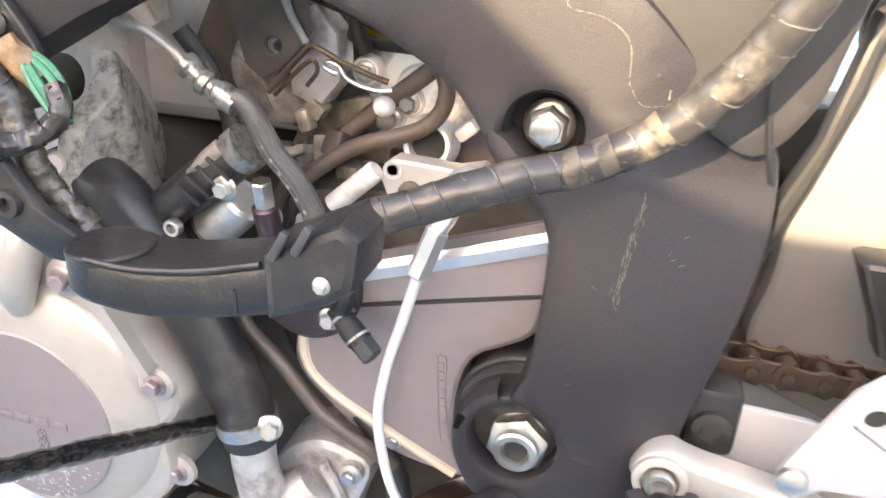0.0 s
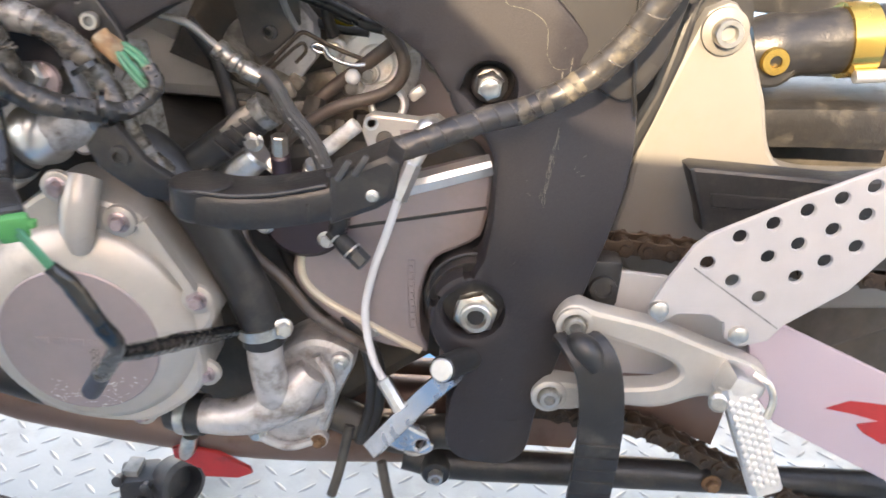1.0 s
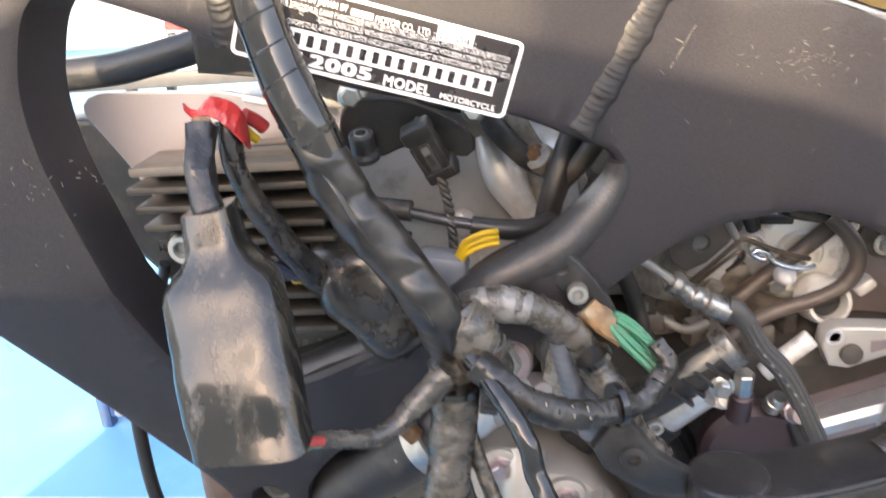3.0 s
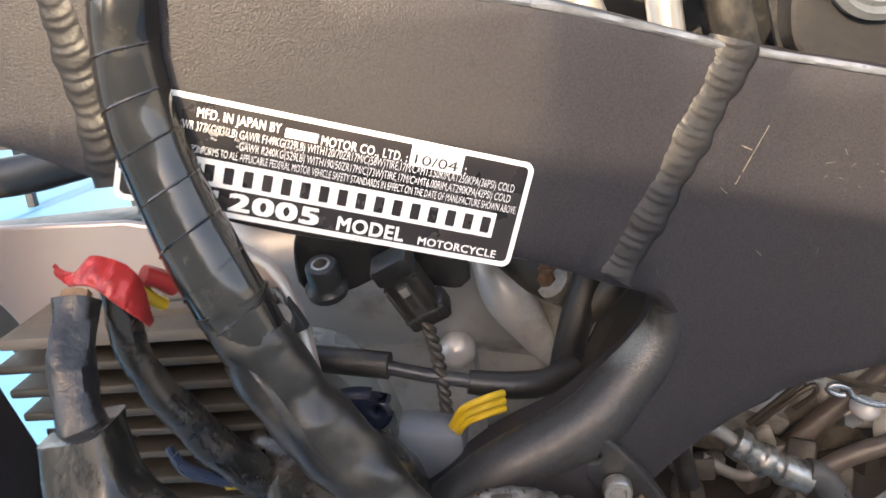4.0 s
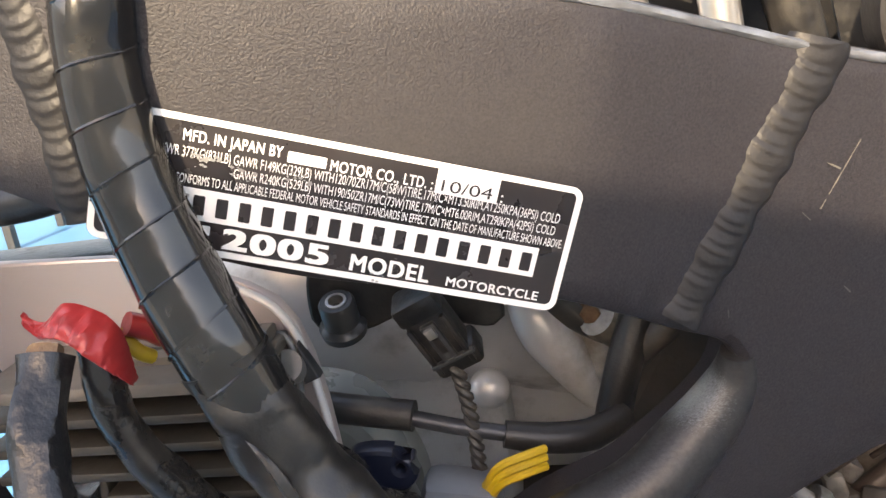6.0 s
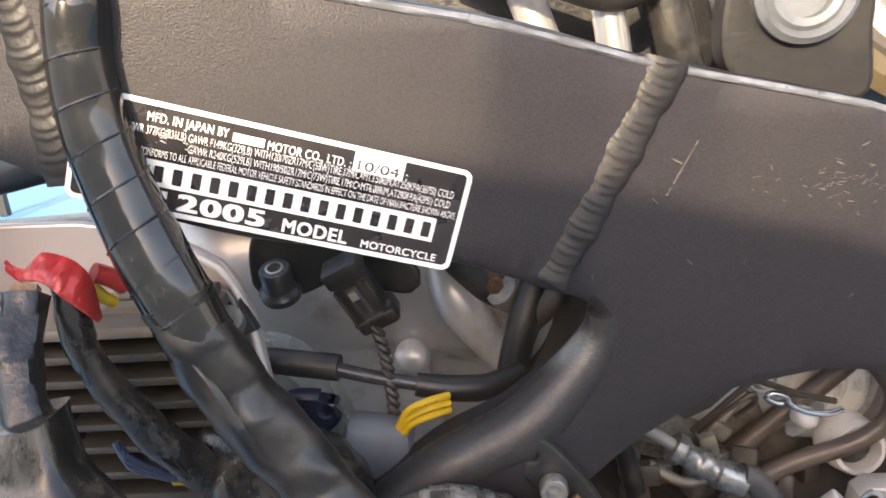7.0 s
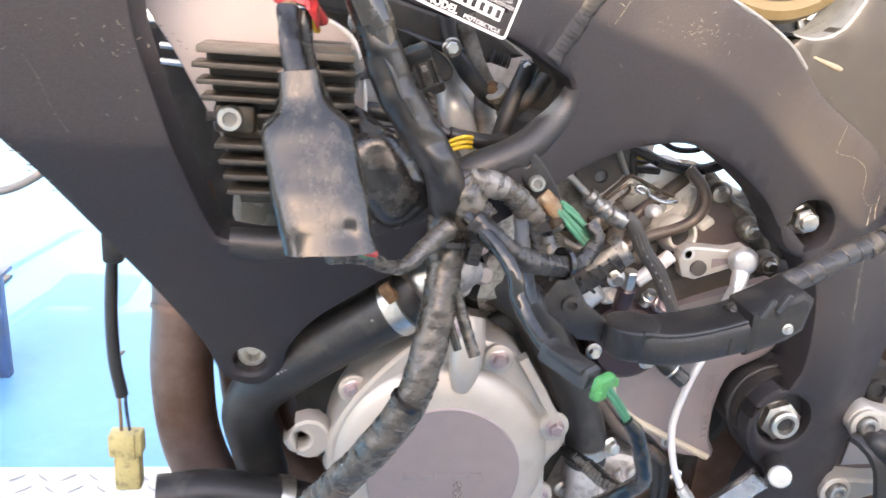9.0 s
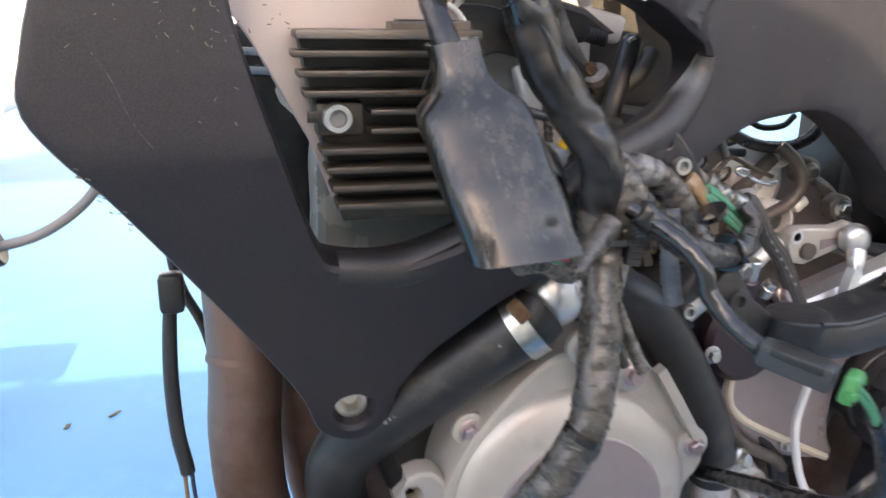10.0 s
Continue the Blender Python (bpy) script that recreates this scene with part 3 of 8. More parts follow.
def weld(pts, r, parent):
    """A weld seam along pts: one swelling bead with crescent ripples."""
    bm = bmesh.new()
    q = [Vector(p) for p in spline(pts, 0.0004)]
    n, rows, run = 18, [], 0.0
    for i, c in enumerate(q):
        d = (q[min(i + 1, len(q) - 1)] - q[max(i - 1, 0)]).normalized()
        side = d.cross(Vector((0, -1, 0))).normalized()
        out = side.cross(d) if side.cross(d).y < 0 else -side.cross(d)
        run += (c - q[i - 1]).length if i else 0
        row = []
        wide = r * (1 + 0.07 * math.sin(run * 260) + 0.05 * math.sin(run * 700))
        for k in range(n + 1):
            u = -1 + 2 * k / n
            f = (run / 0.0030 + 0.95 * u * u + 0.12 * math.sin(run * 900)) % 1.0
            h = 0.34 * wide * math.sqrt(max(0, 1 - u * u)) + 0.00034 * (1 - u ** 4) * (f if f < 0.7 else (1 - f) * 2.33)
            row.append(bm.verts.new(c + side * wide * u + out * h))
        rows.append(row)
    for x, y in zip(rows, rows[1:]):
        for k in range(n):
            bm.faces.new((x[k], x[k + 1], y[k + 1], y[k]))
    return part("weld_bead", bm, M_WELD, parent, "rippled weld bead")


weld([(x, frame_y(x, z) + 0.0012, z) for x, z in ((-0.1885, 0.8175), (-0.1905, 0.812), (-0.199, 0.798), (-0.209, 0.782), (-0.219, 0.767), (-0.227, 0.755))], 0.0071, spar)
weld([(x, frame_y(x, z) + 0.0012, z) for x, z in ((-0.362, 0.862), (-0.359, 0.850), (-0.357, 0.834), (-0.356, 0.818), (-0.355, 0.800))], 0.0058, spar)


def cup(x, y, z, r, depth, parent, mat=None):
    m = Matrix.Translation((x, y, z)) @ frame_along((0, 1, 0))
    bm = lathe([(r, 0), (r, depth), (r * 0.2, depth)], 28, None, m)
    return part("recess", bm, mat or M_DARK, parent, "dark recess round the bolt")


# bolts of the frame
def ring_cup(x, y, z, r, depth, parent):
    """An open cup: wall and bottom of a counterbore."""
    bm = bmesh.new()
    m = Matrix.Translation((x, y, z)) @ frame_along((0, 1, 0))
    n = 28
    a = [bm.verts.new(m @ Vector((r * math.cos(2 * math.pi * k / n), r * math.sin(2 * math.pi * k / n), 0))) for k in range(n)]
    b = [bm.verts.new(m @ Vector((r * math.cos(2 * math.pi * k / n), r * math.sin(2 * math.pi * k / n), depth))) for k in range(n)]
    for k in range(n):
        bm.faces.new((a[k], a[(k + 1) % n], b[(k + 1) % n], b[k]))
    bm.faces.new(b)
    return part("recess", bm, M_FRAME, parent)


ring_cup(-0.014, 0.361, 0.6525, 0.0168, 0.02, spar)
ring_cup(-0.391, 0.335, 0.556, 0.0108, 0.02, spar)
ring_cup(-0.0115, 0.342, 0.509, 0.0209, 0.024, spar)
HEX_BIG = mesh_of("bolt", hex_head(0.0165, 0.010, 0.0115), M_STEEL)
bolt_at(-0.0135, 0.376, 0.6522, spar, HEX_BIG, 1.0)
part("bolt_end", lathe([(0.0062, 0), (0.0062, 0.004), (0.005, 0.0048)], 20, None, Matrix.Translation((-0.0135, 0.366, 0.6522)) @ OUT), M_STEEL, spar)
part("bolt_ring", lathe([(0.0098, 0), (0.0098, 0.008), (0.0086, 0.0095), (0.0058, 0.0095), (0.0046, 0.002), (0.0005, 0.002)], 28, None, Matrix.Translation((-0.391, 0.351, 0.555)) @ OUT), M_STEEL, spar, "hollow steel mounting bolt")
part("pivot_boss", lathe([(0.0325, 0.0), (0.0325, 0.040), (0.0300, 0.042), (0.001, 0.042)], 44, None, Matrix.Translation((-0.0100, 0.352, 0.5075)) @ frame_along((0, 1, 0))), M_PLASTIC, spar, "black round boss behind the pivot")
part("boss_sheen", lathe([(0.0335, 0.010), (0.0345, 0.011), (0.0345, 0.0135), (0.0335, 0.0145)], 44, None, Matrix.Translation((-0.0100, 0.352, 0.5075)) @ frame_along((0, 1, 0))), M_PLASTIC, spar)
# swingarm pivot: raised ring, washer, nut, hollow shaft
part("pivot_ring", lathe([(0.0246, 0.02), (0.0246, -0.0008), (0.0236, -0.0018), (0.0212, -0.0012), (0.0206, 0.02)], 40, None, Matrix.Translation((-0.0115, 0.342, 0.509)) @ frame_along((0, 1, 0))), M_FRAME, spar)
nut = part("pivot_nut", hex_head(0.0265, 0.011, 0.0178), M_STEEL, spar, "large zinc-plated swingarm pivot nut")
nut.matrix_basis = Matrix.Translation((-0.0095, 0.355, 0.504)) @ OUT @ Matrix.Rotation(0.3, 4, "Z")
part("pivot_shaft", lathe([(0.0108, 0), (0.0108, 0.004), (0.0098, 0.005), (0.0070, 0.005), (0.0062, 0.0012), (0.001, 0.0008)], 28, None, Matrix.Translation((-0.0095, 0.344, 0.504)) @ OUT), M_STEEL, spar, "hollow steel pivot shaft")
# flat black disc paints the shade inside the hollow shaft
part("shaft_bore_shade", lathe([(0.0058, 0.0), (0.0058, 0.0006), (0.0005, 0.0006)], 24, None, Matrix.Translation((-0.0095, 0.3428, 0.504)) @ OUT), M_RUBBER, spar, "black disc painting the shade in the pivot shaft's bore")

# rubbed and scratched marks in the paint
def mark(pts, w, mat, parent, lift_by=0.0007):
    bm = bmesh.new()
    q = [Vector((p[0], frame_y(p[0], p[1]) - lift_by, p[1])) for p in spline(pts, 0.0012)]
    last = None
    for i, c in enumerate(q):
        d = (q[min(i + 1, len(q) - 1)] - q[max(i - 1, 0)]).normalized()
        s = d.cross(Vector((0, 1, 0))).normalized() * w * random.uniform(0.08, 0.36)
        cur = (bm.verts.new(c - s), bm.verts.new(c + s))
        if last and random.random() > 0.12:
            bm.faces.new((*last, *cur[::-1]))
        last = cur
    return part("scratch", bm, mat, parent, "pale scratch in the paint", False)


mark([(-0.006, 0.722), (-0.009, 0.708), (-0.008, 0.703), (0.006, 0.700), (0.016, 0.692), (0.018, 0.676)], 0.0006, M_SCRATCH, spar)
mark([(0.018, 0.676), (0.024, 0.668), (0.034, 0.668)], 0.0007, M_SCRATCH, spar)
mark([(0.034, 0.6745), (0.034, 0.664), (0.036, 0.657)], 0.0016, M_SCRATCH, spar)
mark([(0.029, 0.666), (0.029, 0.652)], 0.0014, M_SCRATCH, spar)
for k in range(46):
    u = random.random()
    x, z = 0.0315 - 0.0075 * u + random.gauss(0, 0.0011 * (0.5 + u)), 0.633 - 0.049 * u
    mark([(x, z), (x - random.uniform(-0.0004, 0.0014), z - random.uniform(0.003, 0.007))], random.uniform(0.0003, 0.0007), M_SCRATCH, spar)
mark([(-0.178, 0.792), (-0.183, 0.784), (-0.188, 0.776)], 0.0007, M_SCRATCH, spar)
mark([(-0.1865, 0.7875), (-0.183, 0.7855)], 0.0008, M_SCRATCH, spar)
for k in range(46):
    x, z = random.gauss(-0.452, 0.02), random.gauss(0.752, 0.004 if k % 3 else 0.02)
    mark([(x, z), (x + random.uniform(-0.002, 0.002), z + random.uniform(-0.002, 0.001))], 0.0008, M_SCRATCH, spar)
mark([(-0.495, 0.745), (-0.487, 0.732), (-0.481, 0.716), (-0.474, 0.705)], 0.0004, M_SCUFF, spar)
for k in range(14):
    x, z = random.uniform(-0.505, -0.485), random.uniform(-0.003, 0.004)
    x0 = x
    mark([(x0, 0.683 - 1.36 * (x0 + 0.495) + z), (x0 + 0.002, 0.682 - 1.36 * (x0 + 0.495) + z)], 0.0010, M_SCRATCH, spar)
for k in range(120):
    x = random.uniform(-0.22, 0.06)
    z = random.uniform(0.40, 0.81)
    if z < 0.80 - 0.3 * (x + 0.2) and (x > -0.005 or z > 0.715 or (x < -0.2 and z > 0.76)) and z < 0.79 - 0.42 * max(0, x + 0.08) * 2:
        mark([(x, z), (x + random.uniform(-0.003, 0.003), z + random.uniform(-0.003, 0.003))], random.uniform(0.0004, 0.0009), M_SCUFF, spar)

# rear panel of the frame with a rounded cut-out, and the deeper plate behind it
part("seat_rail_plate", slab([tuple(p) for p in spline([(-0.064, 0.754), (-0.034, 0.727), (0.006, 0.698), (0.040, 0.666), (0.070, 0.650), (0.089, 0.672), (0.0955, 0.698), (0.106, 0.738), (0.14, 0.80), (0.10, 0.86), (0.0, 0.86),
     (0.0013, 0.8361), (-0.0082, 0.8048), (-0.0186, 0.7849), (-0.028, 0.7776), (-0.0385, 0.775), (-0.0479, 0.7755), (-0.0521, 0.7713)], 0.006, closed=True)], 0.016, lambda x, z: 0.366 + 0.3 * max(0, z - 0.78) * 0.3, 0.003, (), 0.02), M_PANEL, bike, "satin black seat rail plate with a scuff")
# black here paints the shade that the seat rail plate throws inward
inner_plate = part("inner_plate", slab([(-0.16, 0.70), (0.30, 0.68), (0.30, 0.98), (-0.12, 0.98)], 0.006, 0.578, 0.002), M_PLASTIC, bike, "inner side of the far frame plate, coloured black for its shade")
bolt_at(0.085, 0.577, 0.785, inner_plate, None, 1.75)
part("bolt_washer", lathe([(0.0155, 0), (0.0155, 0.002), (0.0145, 0.003), (0.001, 0.003)], 28, None, Matrix.Translation((0.085, 0.5775, 0.785)) @ OUT), M_STEEL, inner_plate)
rim_line = [(-0.0547, 0.7776), (-0.0479, 0.7761), (-0.0385, 0.7755), (-0.028, 0.7782), (-0.0188, 0.7857), (-0.0087, 0.805), (0.0007, 0.8361), (0.0106, 0.8612)]
# pale strip paints the light caught by the plate's thick cut edge
part("cut_edge", slab([tuple(p) for p in spline(rim_line, 0.003)] + [(x + 0.0016, z - 0.0018) for x, z in reversed([tuple(p) for p in spline(rim_line, 0.003)])], 0.042, 0.3666, 0.0004), M_RIM, bike, "worn inner edge of the seat rail plate, coloured pale as lit")
ring = part("rubber_ring", lathe([(0.062, -0.012), (0.066, -0.004), (0.065, 0.006), (0.060, 0.010), (0.0535, 0.008), (0.0525, -0.006), (0.055, -0.012)], 48, None, Matrix.Translation((-0.062, 0.405, 0.845)) @ frame_along((-0.08, -1, 0.28))), M_BRASS, bike, "ochre rubber intake ring")
part("inner_collar", lathe([(0.0528, 0.002), (0.050, 0.0045), (0.046, 0.003), (0.044, -0.004)], 48, None, Matrix.Translation((-0.062, 0.405, 0.845)) @ frame_along((-0.08, -1, 0.28))), M_DARK, ring, "dirty dark inner collar")
part("white_funnel", lathe([(0.0465, 0.002), (0.0435, 0.006), (0.041, 0.005), (0.034, -0.004), (0.03, -0.02), (0.004, -0.03)], 48, None, Matrix.Translation((-0.062, 0.405, 0.845)) @ frame_along((-0.08, -1, 0.28))), M_WHITEP, ring, "white funnel inside the ring")
lug = part("frame_lug", slab([tuple(p) for p in spline([(-0.162, 0.808), (-0.120, 0.797), (-0.117, 0.82), (-0.119, 0.848), (-0.138, 0.857), (-0.160, 0.846)], 0.004, closed=True)], 0.012, 0.352, 0.002, [ring_loop(-0.140, 0.833, 0.0085, 20)]), M_WELD, bike, "black frame lug with a steel bush")
part("bush", lathe([(0.0165, 0), (0.0165, 0.004), (0.0145, 0.006), (0.0125, 0.0035), (0.011, 0.005), (0.0085, 0.0045), (0.0082, -0.006), (0.0005, -0.0065)], 32, None, Matrix.Translation((-0.140, 0.352, 0.833)) @ OUT), M_RIM, lug, "worn ring bush")

# rating plate on the spar
PU = Vector((0.0960, 0.0202, -0.0335)).normalized()
PN = PU.cross(Vector((0, 0, 1)) - PU * PU.z).normalized()
if PN.y > 0:
    PN = -PN
PV = PN.cross(PU).normalized()
PLATE = Matrix.Translation((-0.3445, frame_y(-0.3445, 0.826) - 0.0008, 0.8265)) @ Matrix((PU, PV, PN)).transposed().to_4x4()


def card(loops, th, z0=0.0):
    """A thin flat piece in the plate's own plane, lying z0 above it; later loops are holes."""
    bm = bmesh.new()
    for loop in loops:
        vs = [bm.verts.new((x, y, z0)) for x, y in loop]
        for a, b in zip(vs, vs[1:] + vs[:1]):
            bm.edges.new((a, b))
    bmesh.ops.triangle_fill(bm, use_beauty=True, edges=list(bm.edges))
    r = bmesh.ops.extrude_face_region(bm, geom=list(bm.faces))
    bmesh.ops.translate(bm, vec=(0, 0, th), verts=[v for v in r["geom"] if isinstance(v, bmesh.types.BMVert)])
    bmesh.ops.transform(bm, matrix=PLATE, verts=bm.verts)
    return bm


def round_rect(x0, y0, x1, y1, r, n=6):
    out = []
    for cx, cy, a0 in ((x1 - r, y1 - r, 0), (x0 + r, y1 - r, 90), (x0 + r, y0 + r, 180), (x1 - r, y0 + r, 270)):
        out += [(cx + r * math.cos(radians(a0 + 90 * k / n)), cy + r * math.sin(radians(a0 + 90 * k / n))) for k in range(n + 1)]
    return out


MM = 0.001
W_PL, H_PL = 106.4 * MM, 30.3 * MM
plate = part("rating_plate", card([round_rect(0, -H_PL, W_PL, 0, 2.8 * MM)], 0.0003), M_LABEL_B, spar, "black and white rating plate with white lettering", False)
part("border", card([round_rect(0.1 * MM, -H_PL + 0.1 * MM, W_PL - 0.1 * MM, -0.1 * MM, 2.7 * MM), round_rect(1.5 * MM, -H_PL + 1.5 * MM, W_PL - 1.5 * MM, -1.5 * MM, 1.4 * MM)], 0.0002, 0.0003), M_LABEL_W, plate, "", False)
part("date_field", card([round_rect(72.6 * MM, -7.1 * MM, 86.9 * MM, -1.2 * MM, 0.1 * MM)], 0.0002, 0.00032), M_LABEL_W, plate, "", False)
part("serial_field", card([round_rect(2.4 * MM, -22.6 * MM, 99.2 * MM, -15.6 * MM, 0.1 * MM)], 0.0002, 0.00032), M_LABEL_W, plate, "", False)


def plate_text(body, u0, u1, v, cap, mat, bold=0.0):
    """Lettering from u0 to u1 along the plate, its foot at v, cap millimetres high."""
    cu = bpy.data.curves.new("lettering", "FONT")
    cu.body, cu.size, cu.space_character = body, 1.0, 1.0 + 1.5 * bold
    tmp = bpy.data.objects.new("lettering", cu)
    me = bpy.data.meshes.new_from_object(tmp)
    bpy.data.objects.remove(tmp)
    xs = [p.co.x for p in me.vertices]
    if bold:
        bm = bmesh.new()
        for k in range(4):
            half = len(bm.verts)
            bm.from_mesh(me)
            bm.verts.ensure_lookup_table()
            for p in bm.verts[half:]:
                p.co += Vector((bold * (0, 1, 1, 0)[k], bold * (0, 0, 0.7, 0.7)[k], 0.004 * k))
        bm.to_mesh(me)
        bm.free()
    k = (u1 - u0) * MM / (max(xs) + bold - min(xs))
    me.materials.append(mat)
    placed("lettering", me, PLATE @ Matrix.Translation((u0 * MM - min(xs) * k, v * MM, 0.00058)) @ Matrix.Diagonal((k, cap * MM / 0.69, 0.001, 1)), plate)


plate_text("MFD. IN JAPAN BY", 17.9, 38.8, -5.6, 2.4, M_LABEL_W, 0.04)
part("maker_bar", card([round_rect(39.9 * MM, -6.3 * MM, 48.3 * MM, -3.9 * MM, 0.2 * MM)], 0.0002, 0.00032), M_LABEL_W, plate, "", False)
plate_text("MOTOR CO., LTD. :", 49.2, 72.0, -6.5, 2.4, M_LABEL_W, 0.04)
plate_text("10/04", 74.0, 85.6, -6.4, 2.6, M_LABEL_B)
plate_text(":", 87.6, 88.2, -6.6, 2.6, M_LABEL_W)
plate_text("GVWR 377KG(831LB) GAWR F149KG(329LB) WITH120/70ZR17M/C(58W)TIRE,17M/C×MT3.50RIM,AT250KPA(36PSI) COLD", 12.5, 102.2, -9.0, 2.2, M_LABEL_W)
plate_text("GAWR R240KG(529LB) WITH190/50ZR17M/C(73W)TIRE,17M/C×MT6.00RIM,AT290KPA(42PSI) COLD", 29.2, 101.8, -11.9, 2.1, M_LABEL_W)
plate_text("THIS VEHICLE CONFORMS TO ALL APPLICABLE FEDERAL MOTOR VEHICLE SAFETY STANDARDS IN EFFECT ON THE DATE OF MANUFACTURE SHOWN ABOVE.", 8.6, 104.2, -14.7, 2.0, M_LABEL_W)
for k in range(17):
    x = 16.6 + 4.93 * k
    part("serial_bar", card([round_rect(x * MM, -21.4 * MM, (x + 2.5) * MM, -17.0 * MM, 0.3 * MM)], 0.0001, 0.00054), M_LABEL_B, plate, "", False)
part("model_bar", card([round_rect(6.0 * MM, -25.6 * MM, 25.8 * MM, -23.6 * MM, 0.2 * MM)], 0.0002, 0.00032), M_LABEL_W, plate, "", False)
part("model_bar", card([round_rect(19.0 * MM, -28.0 * MM, 25.4 * MM, -26.8 * MM, 0.2 * MM)], 0.0002, 0.00032), M_LABEL_W, plate, "", False)
plate_text("2005", 28.6, 52.2, -28.1, 4.4, M_LABEL_W, 0.09)
plate_text("MODEL", 57.1, 75.4, -28.2, 3.7, M_LABEL_W, 0.06)
plate_text("MOTORCYCLE", 79.5, 101.6, -28.1, 2.1, M_LABEL_W, 0.045)
# rubbed-off patches of the plate's print
for cu_, cv_, n_ in ((22.5, -9.0, 26), (43.0, -9.4, 10), (30.0, -11.0, 8), (63.0, -29.2, 5)):
    for k in range(n_):
        u, v, w = random.gauss(cu_, 2.2), random.gauss(cv_, 0.8), random.uniform(0.2, 0.9)
        part("rubbed_spot", card([[((u + w * math.cos(j) * random.uniform(0.5, 1)) * MM, (v + 0.6 * w * math.sin(j) * random.uniform(0.5, 1)) * MM) for j in range(6)]], 0.00004, 0.00060), M_DIE, plate, "", False)

# the sky's sheen on the spar's top, laid on as thin pale tubes
worn = [(x, z) for x, z in SPAR_TOP]
for k in range(7):
    a0 = -0.325 + 0.04 * k
    pts = [(x, frame_y(x, z) + 0.0008, float(np.interp(x, [p[0] for p in worn], [p[1] for p in worn])) - 0.0012) for x in (a0, a0 + 0.013, a0 + 0.026, a0 + 0.04) for z in (0.8,)]
    part("edge_sky_sheen", tube(pts, 0.0013, 10, 0.002, 0, 0.01, 0.0003), M_EDGE_SHEEN, spar, "blue-grey strip painting the sky's reflection along the upper edge")
part("deep_scratch", tube([(-0.0372, 0.3663, 0.7637, 0.0006), (-0.0298, 0.3663, 0.7613, 0.0015), (-0.0204, 0.3663, 0.7584, 0.0021), (-0.0157, 0.3663, 0.7569, 0.0015)], 0.001, 8, 0.002, 0, 0.01, 0.0005), M_SCRATCH, spar, "pale deep scratch")

lip = [(x, frame_y(x, z) + r_ - 0.0003, z, r_) for x, z, r_ in ((-0.400, 0.6405, 0.0090), (-0.364, 0.6400, 0.0105), (-0.314, 0.6595, 0.0110), (-0.289, 0.6690, 0.0110), (-0.263, 0.6880, 0.0110), (-0.237, 0.7010, 0.0105), (-0.2230, 0.7120, 0.0098), (-0.2140, 0.7215, 0.0085), (-0.2088, 0.7310, 0.0068), (-0.2085, 0.7395, 0.0045))]
part("gap_lip", tube(lip, 0.006, 28, 0.003), M_LIP, spar, "rounded lower lip of the frame's front opening, rubbed near its tip with a highlight painted in")
for k in range(60):
    x, z = random.gauss(-0.132, 0.011), random.gauss(0.7755, 0.0035)
    mark([(x, z), (x + random.uniform(-0.003, 0.003), z + random.uniform(-0.0015, 0.0015))], random.uniform(0.0003, 0.0008), M_SCUFF, spar)


# ---- engine ----
def sweep(pts, profile, step=0.006, up=(0, 0, 1), bm=None):
    """A closed profile of (side, up) pairs carried along a smooth curve, kept upright."""
    bm = bm or bmesh.new()
    c = [Vector(p) for p in spline(pts, step)]
    rings = []
    for i, p in enumerate(c):
        d = (c[min(i + 1, len(c) - 1)] - c[max(i - 1, 0)]).normalized()
        s = d.cross(Vector(up)).normalized()
        u = s.cross(d)
        rings.append([bm.verts.new(p + s * a + u * b) for a, b in profile])
    n = len(profile)
    for a, b in zip(rings, rings[1:]):
        for k in range(n):
            bm.faces.new((a[k], a[(k + 1) % n], b[(k + 1) % n], b[k]))
    bm.faces.new(rings[0][::-1])
    bm.faces.new(rings[-1])
    return bm


def stick(a, b, r, mat, parent, name, label="", n=16, r2=None):
    """A short straight round piece from a to b with softened ends."""
    a, b = Vector(a), Vector(b)
    h = (b - a).length
    r2 = r if r2 is None else r2
    e = min(r, r2) * 0.15
    return part(name, lathe([(r - e, 0), (r, e), (r2, h - e), (r2 - e, h)], n, None, Matrix.Translation(a) @ frame_along(b - a)), mat, parent, label)


block_outline = [(-0.33, 0.58), (-0.27, 0.60), (-0.20, 0.585), (-0.12, 0.60), (-0.03, 0.60), (0.0, 0.56), (-0.01, 0.46), (-0.06, 0.41), (-0.13, 0.36), (-0.22, 0.365), (-0.33, 0.41), (-0.37, 0.50)]
engine = part("engine_block", slab(smooth_loop(block_outline), 0.16, 0.405, 0.012), M_DARK, bike, "dark oily cast engine block")
part("cylinder_head", slab([(-0.42, 0.60), (-0.36, 0.72), (-0.30, 0.735), (-0.245, 0.715), (-0.20, 0.66), (-0.17, 0.60)], 0.12, 0.475, 0.012), M_HEAD, bike, "smooth grey cylinder head")
part("crankcase_side", slab(smooth_loop([(-0.066, 0.655), (-0.045, 0.652), (-0.020, 0.637), (0.002, 0.612), (0.004, 0.590), (0.0, 0.55), (-0.06, 0.545), (-0.075, 0.60)]), 0.05, 0.447, 0.006), M_PLATEC, bike, "mauve-grey upper crankcase wall")

cover_loop = [(-0.280, 0.578), (-0.242, 0.575), (-0.221, 0.567), (-0.198, 0.532), (-0.178, 0.506), (-0.182, 0.49), (-0.190, 0.478), (-0.189, 0.447), (-0.206, 0.425), (-0.237, 0.409), (-0.296, 0.415), (-0.328, 0.450), (-0.342, 0.49), (-0.325, 0.533)]
cover = part("generator_cover", slab(smooth_loop(cover_loop), 0.05, 0.3275, 0.004), M_CASE, bike, "silver-painted cast generator cover with a round flat face")
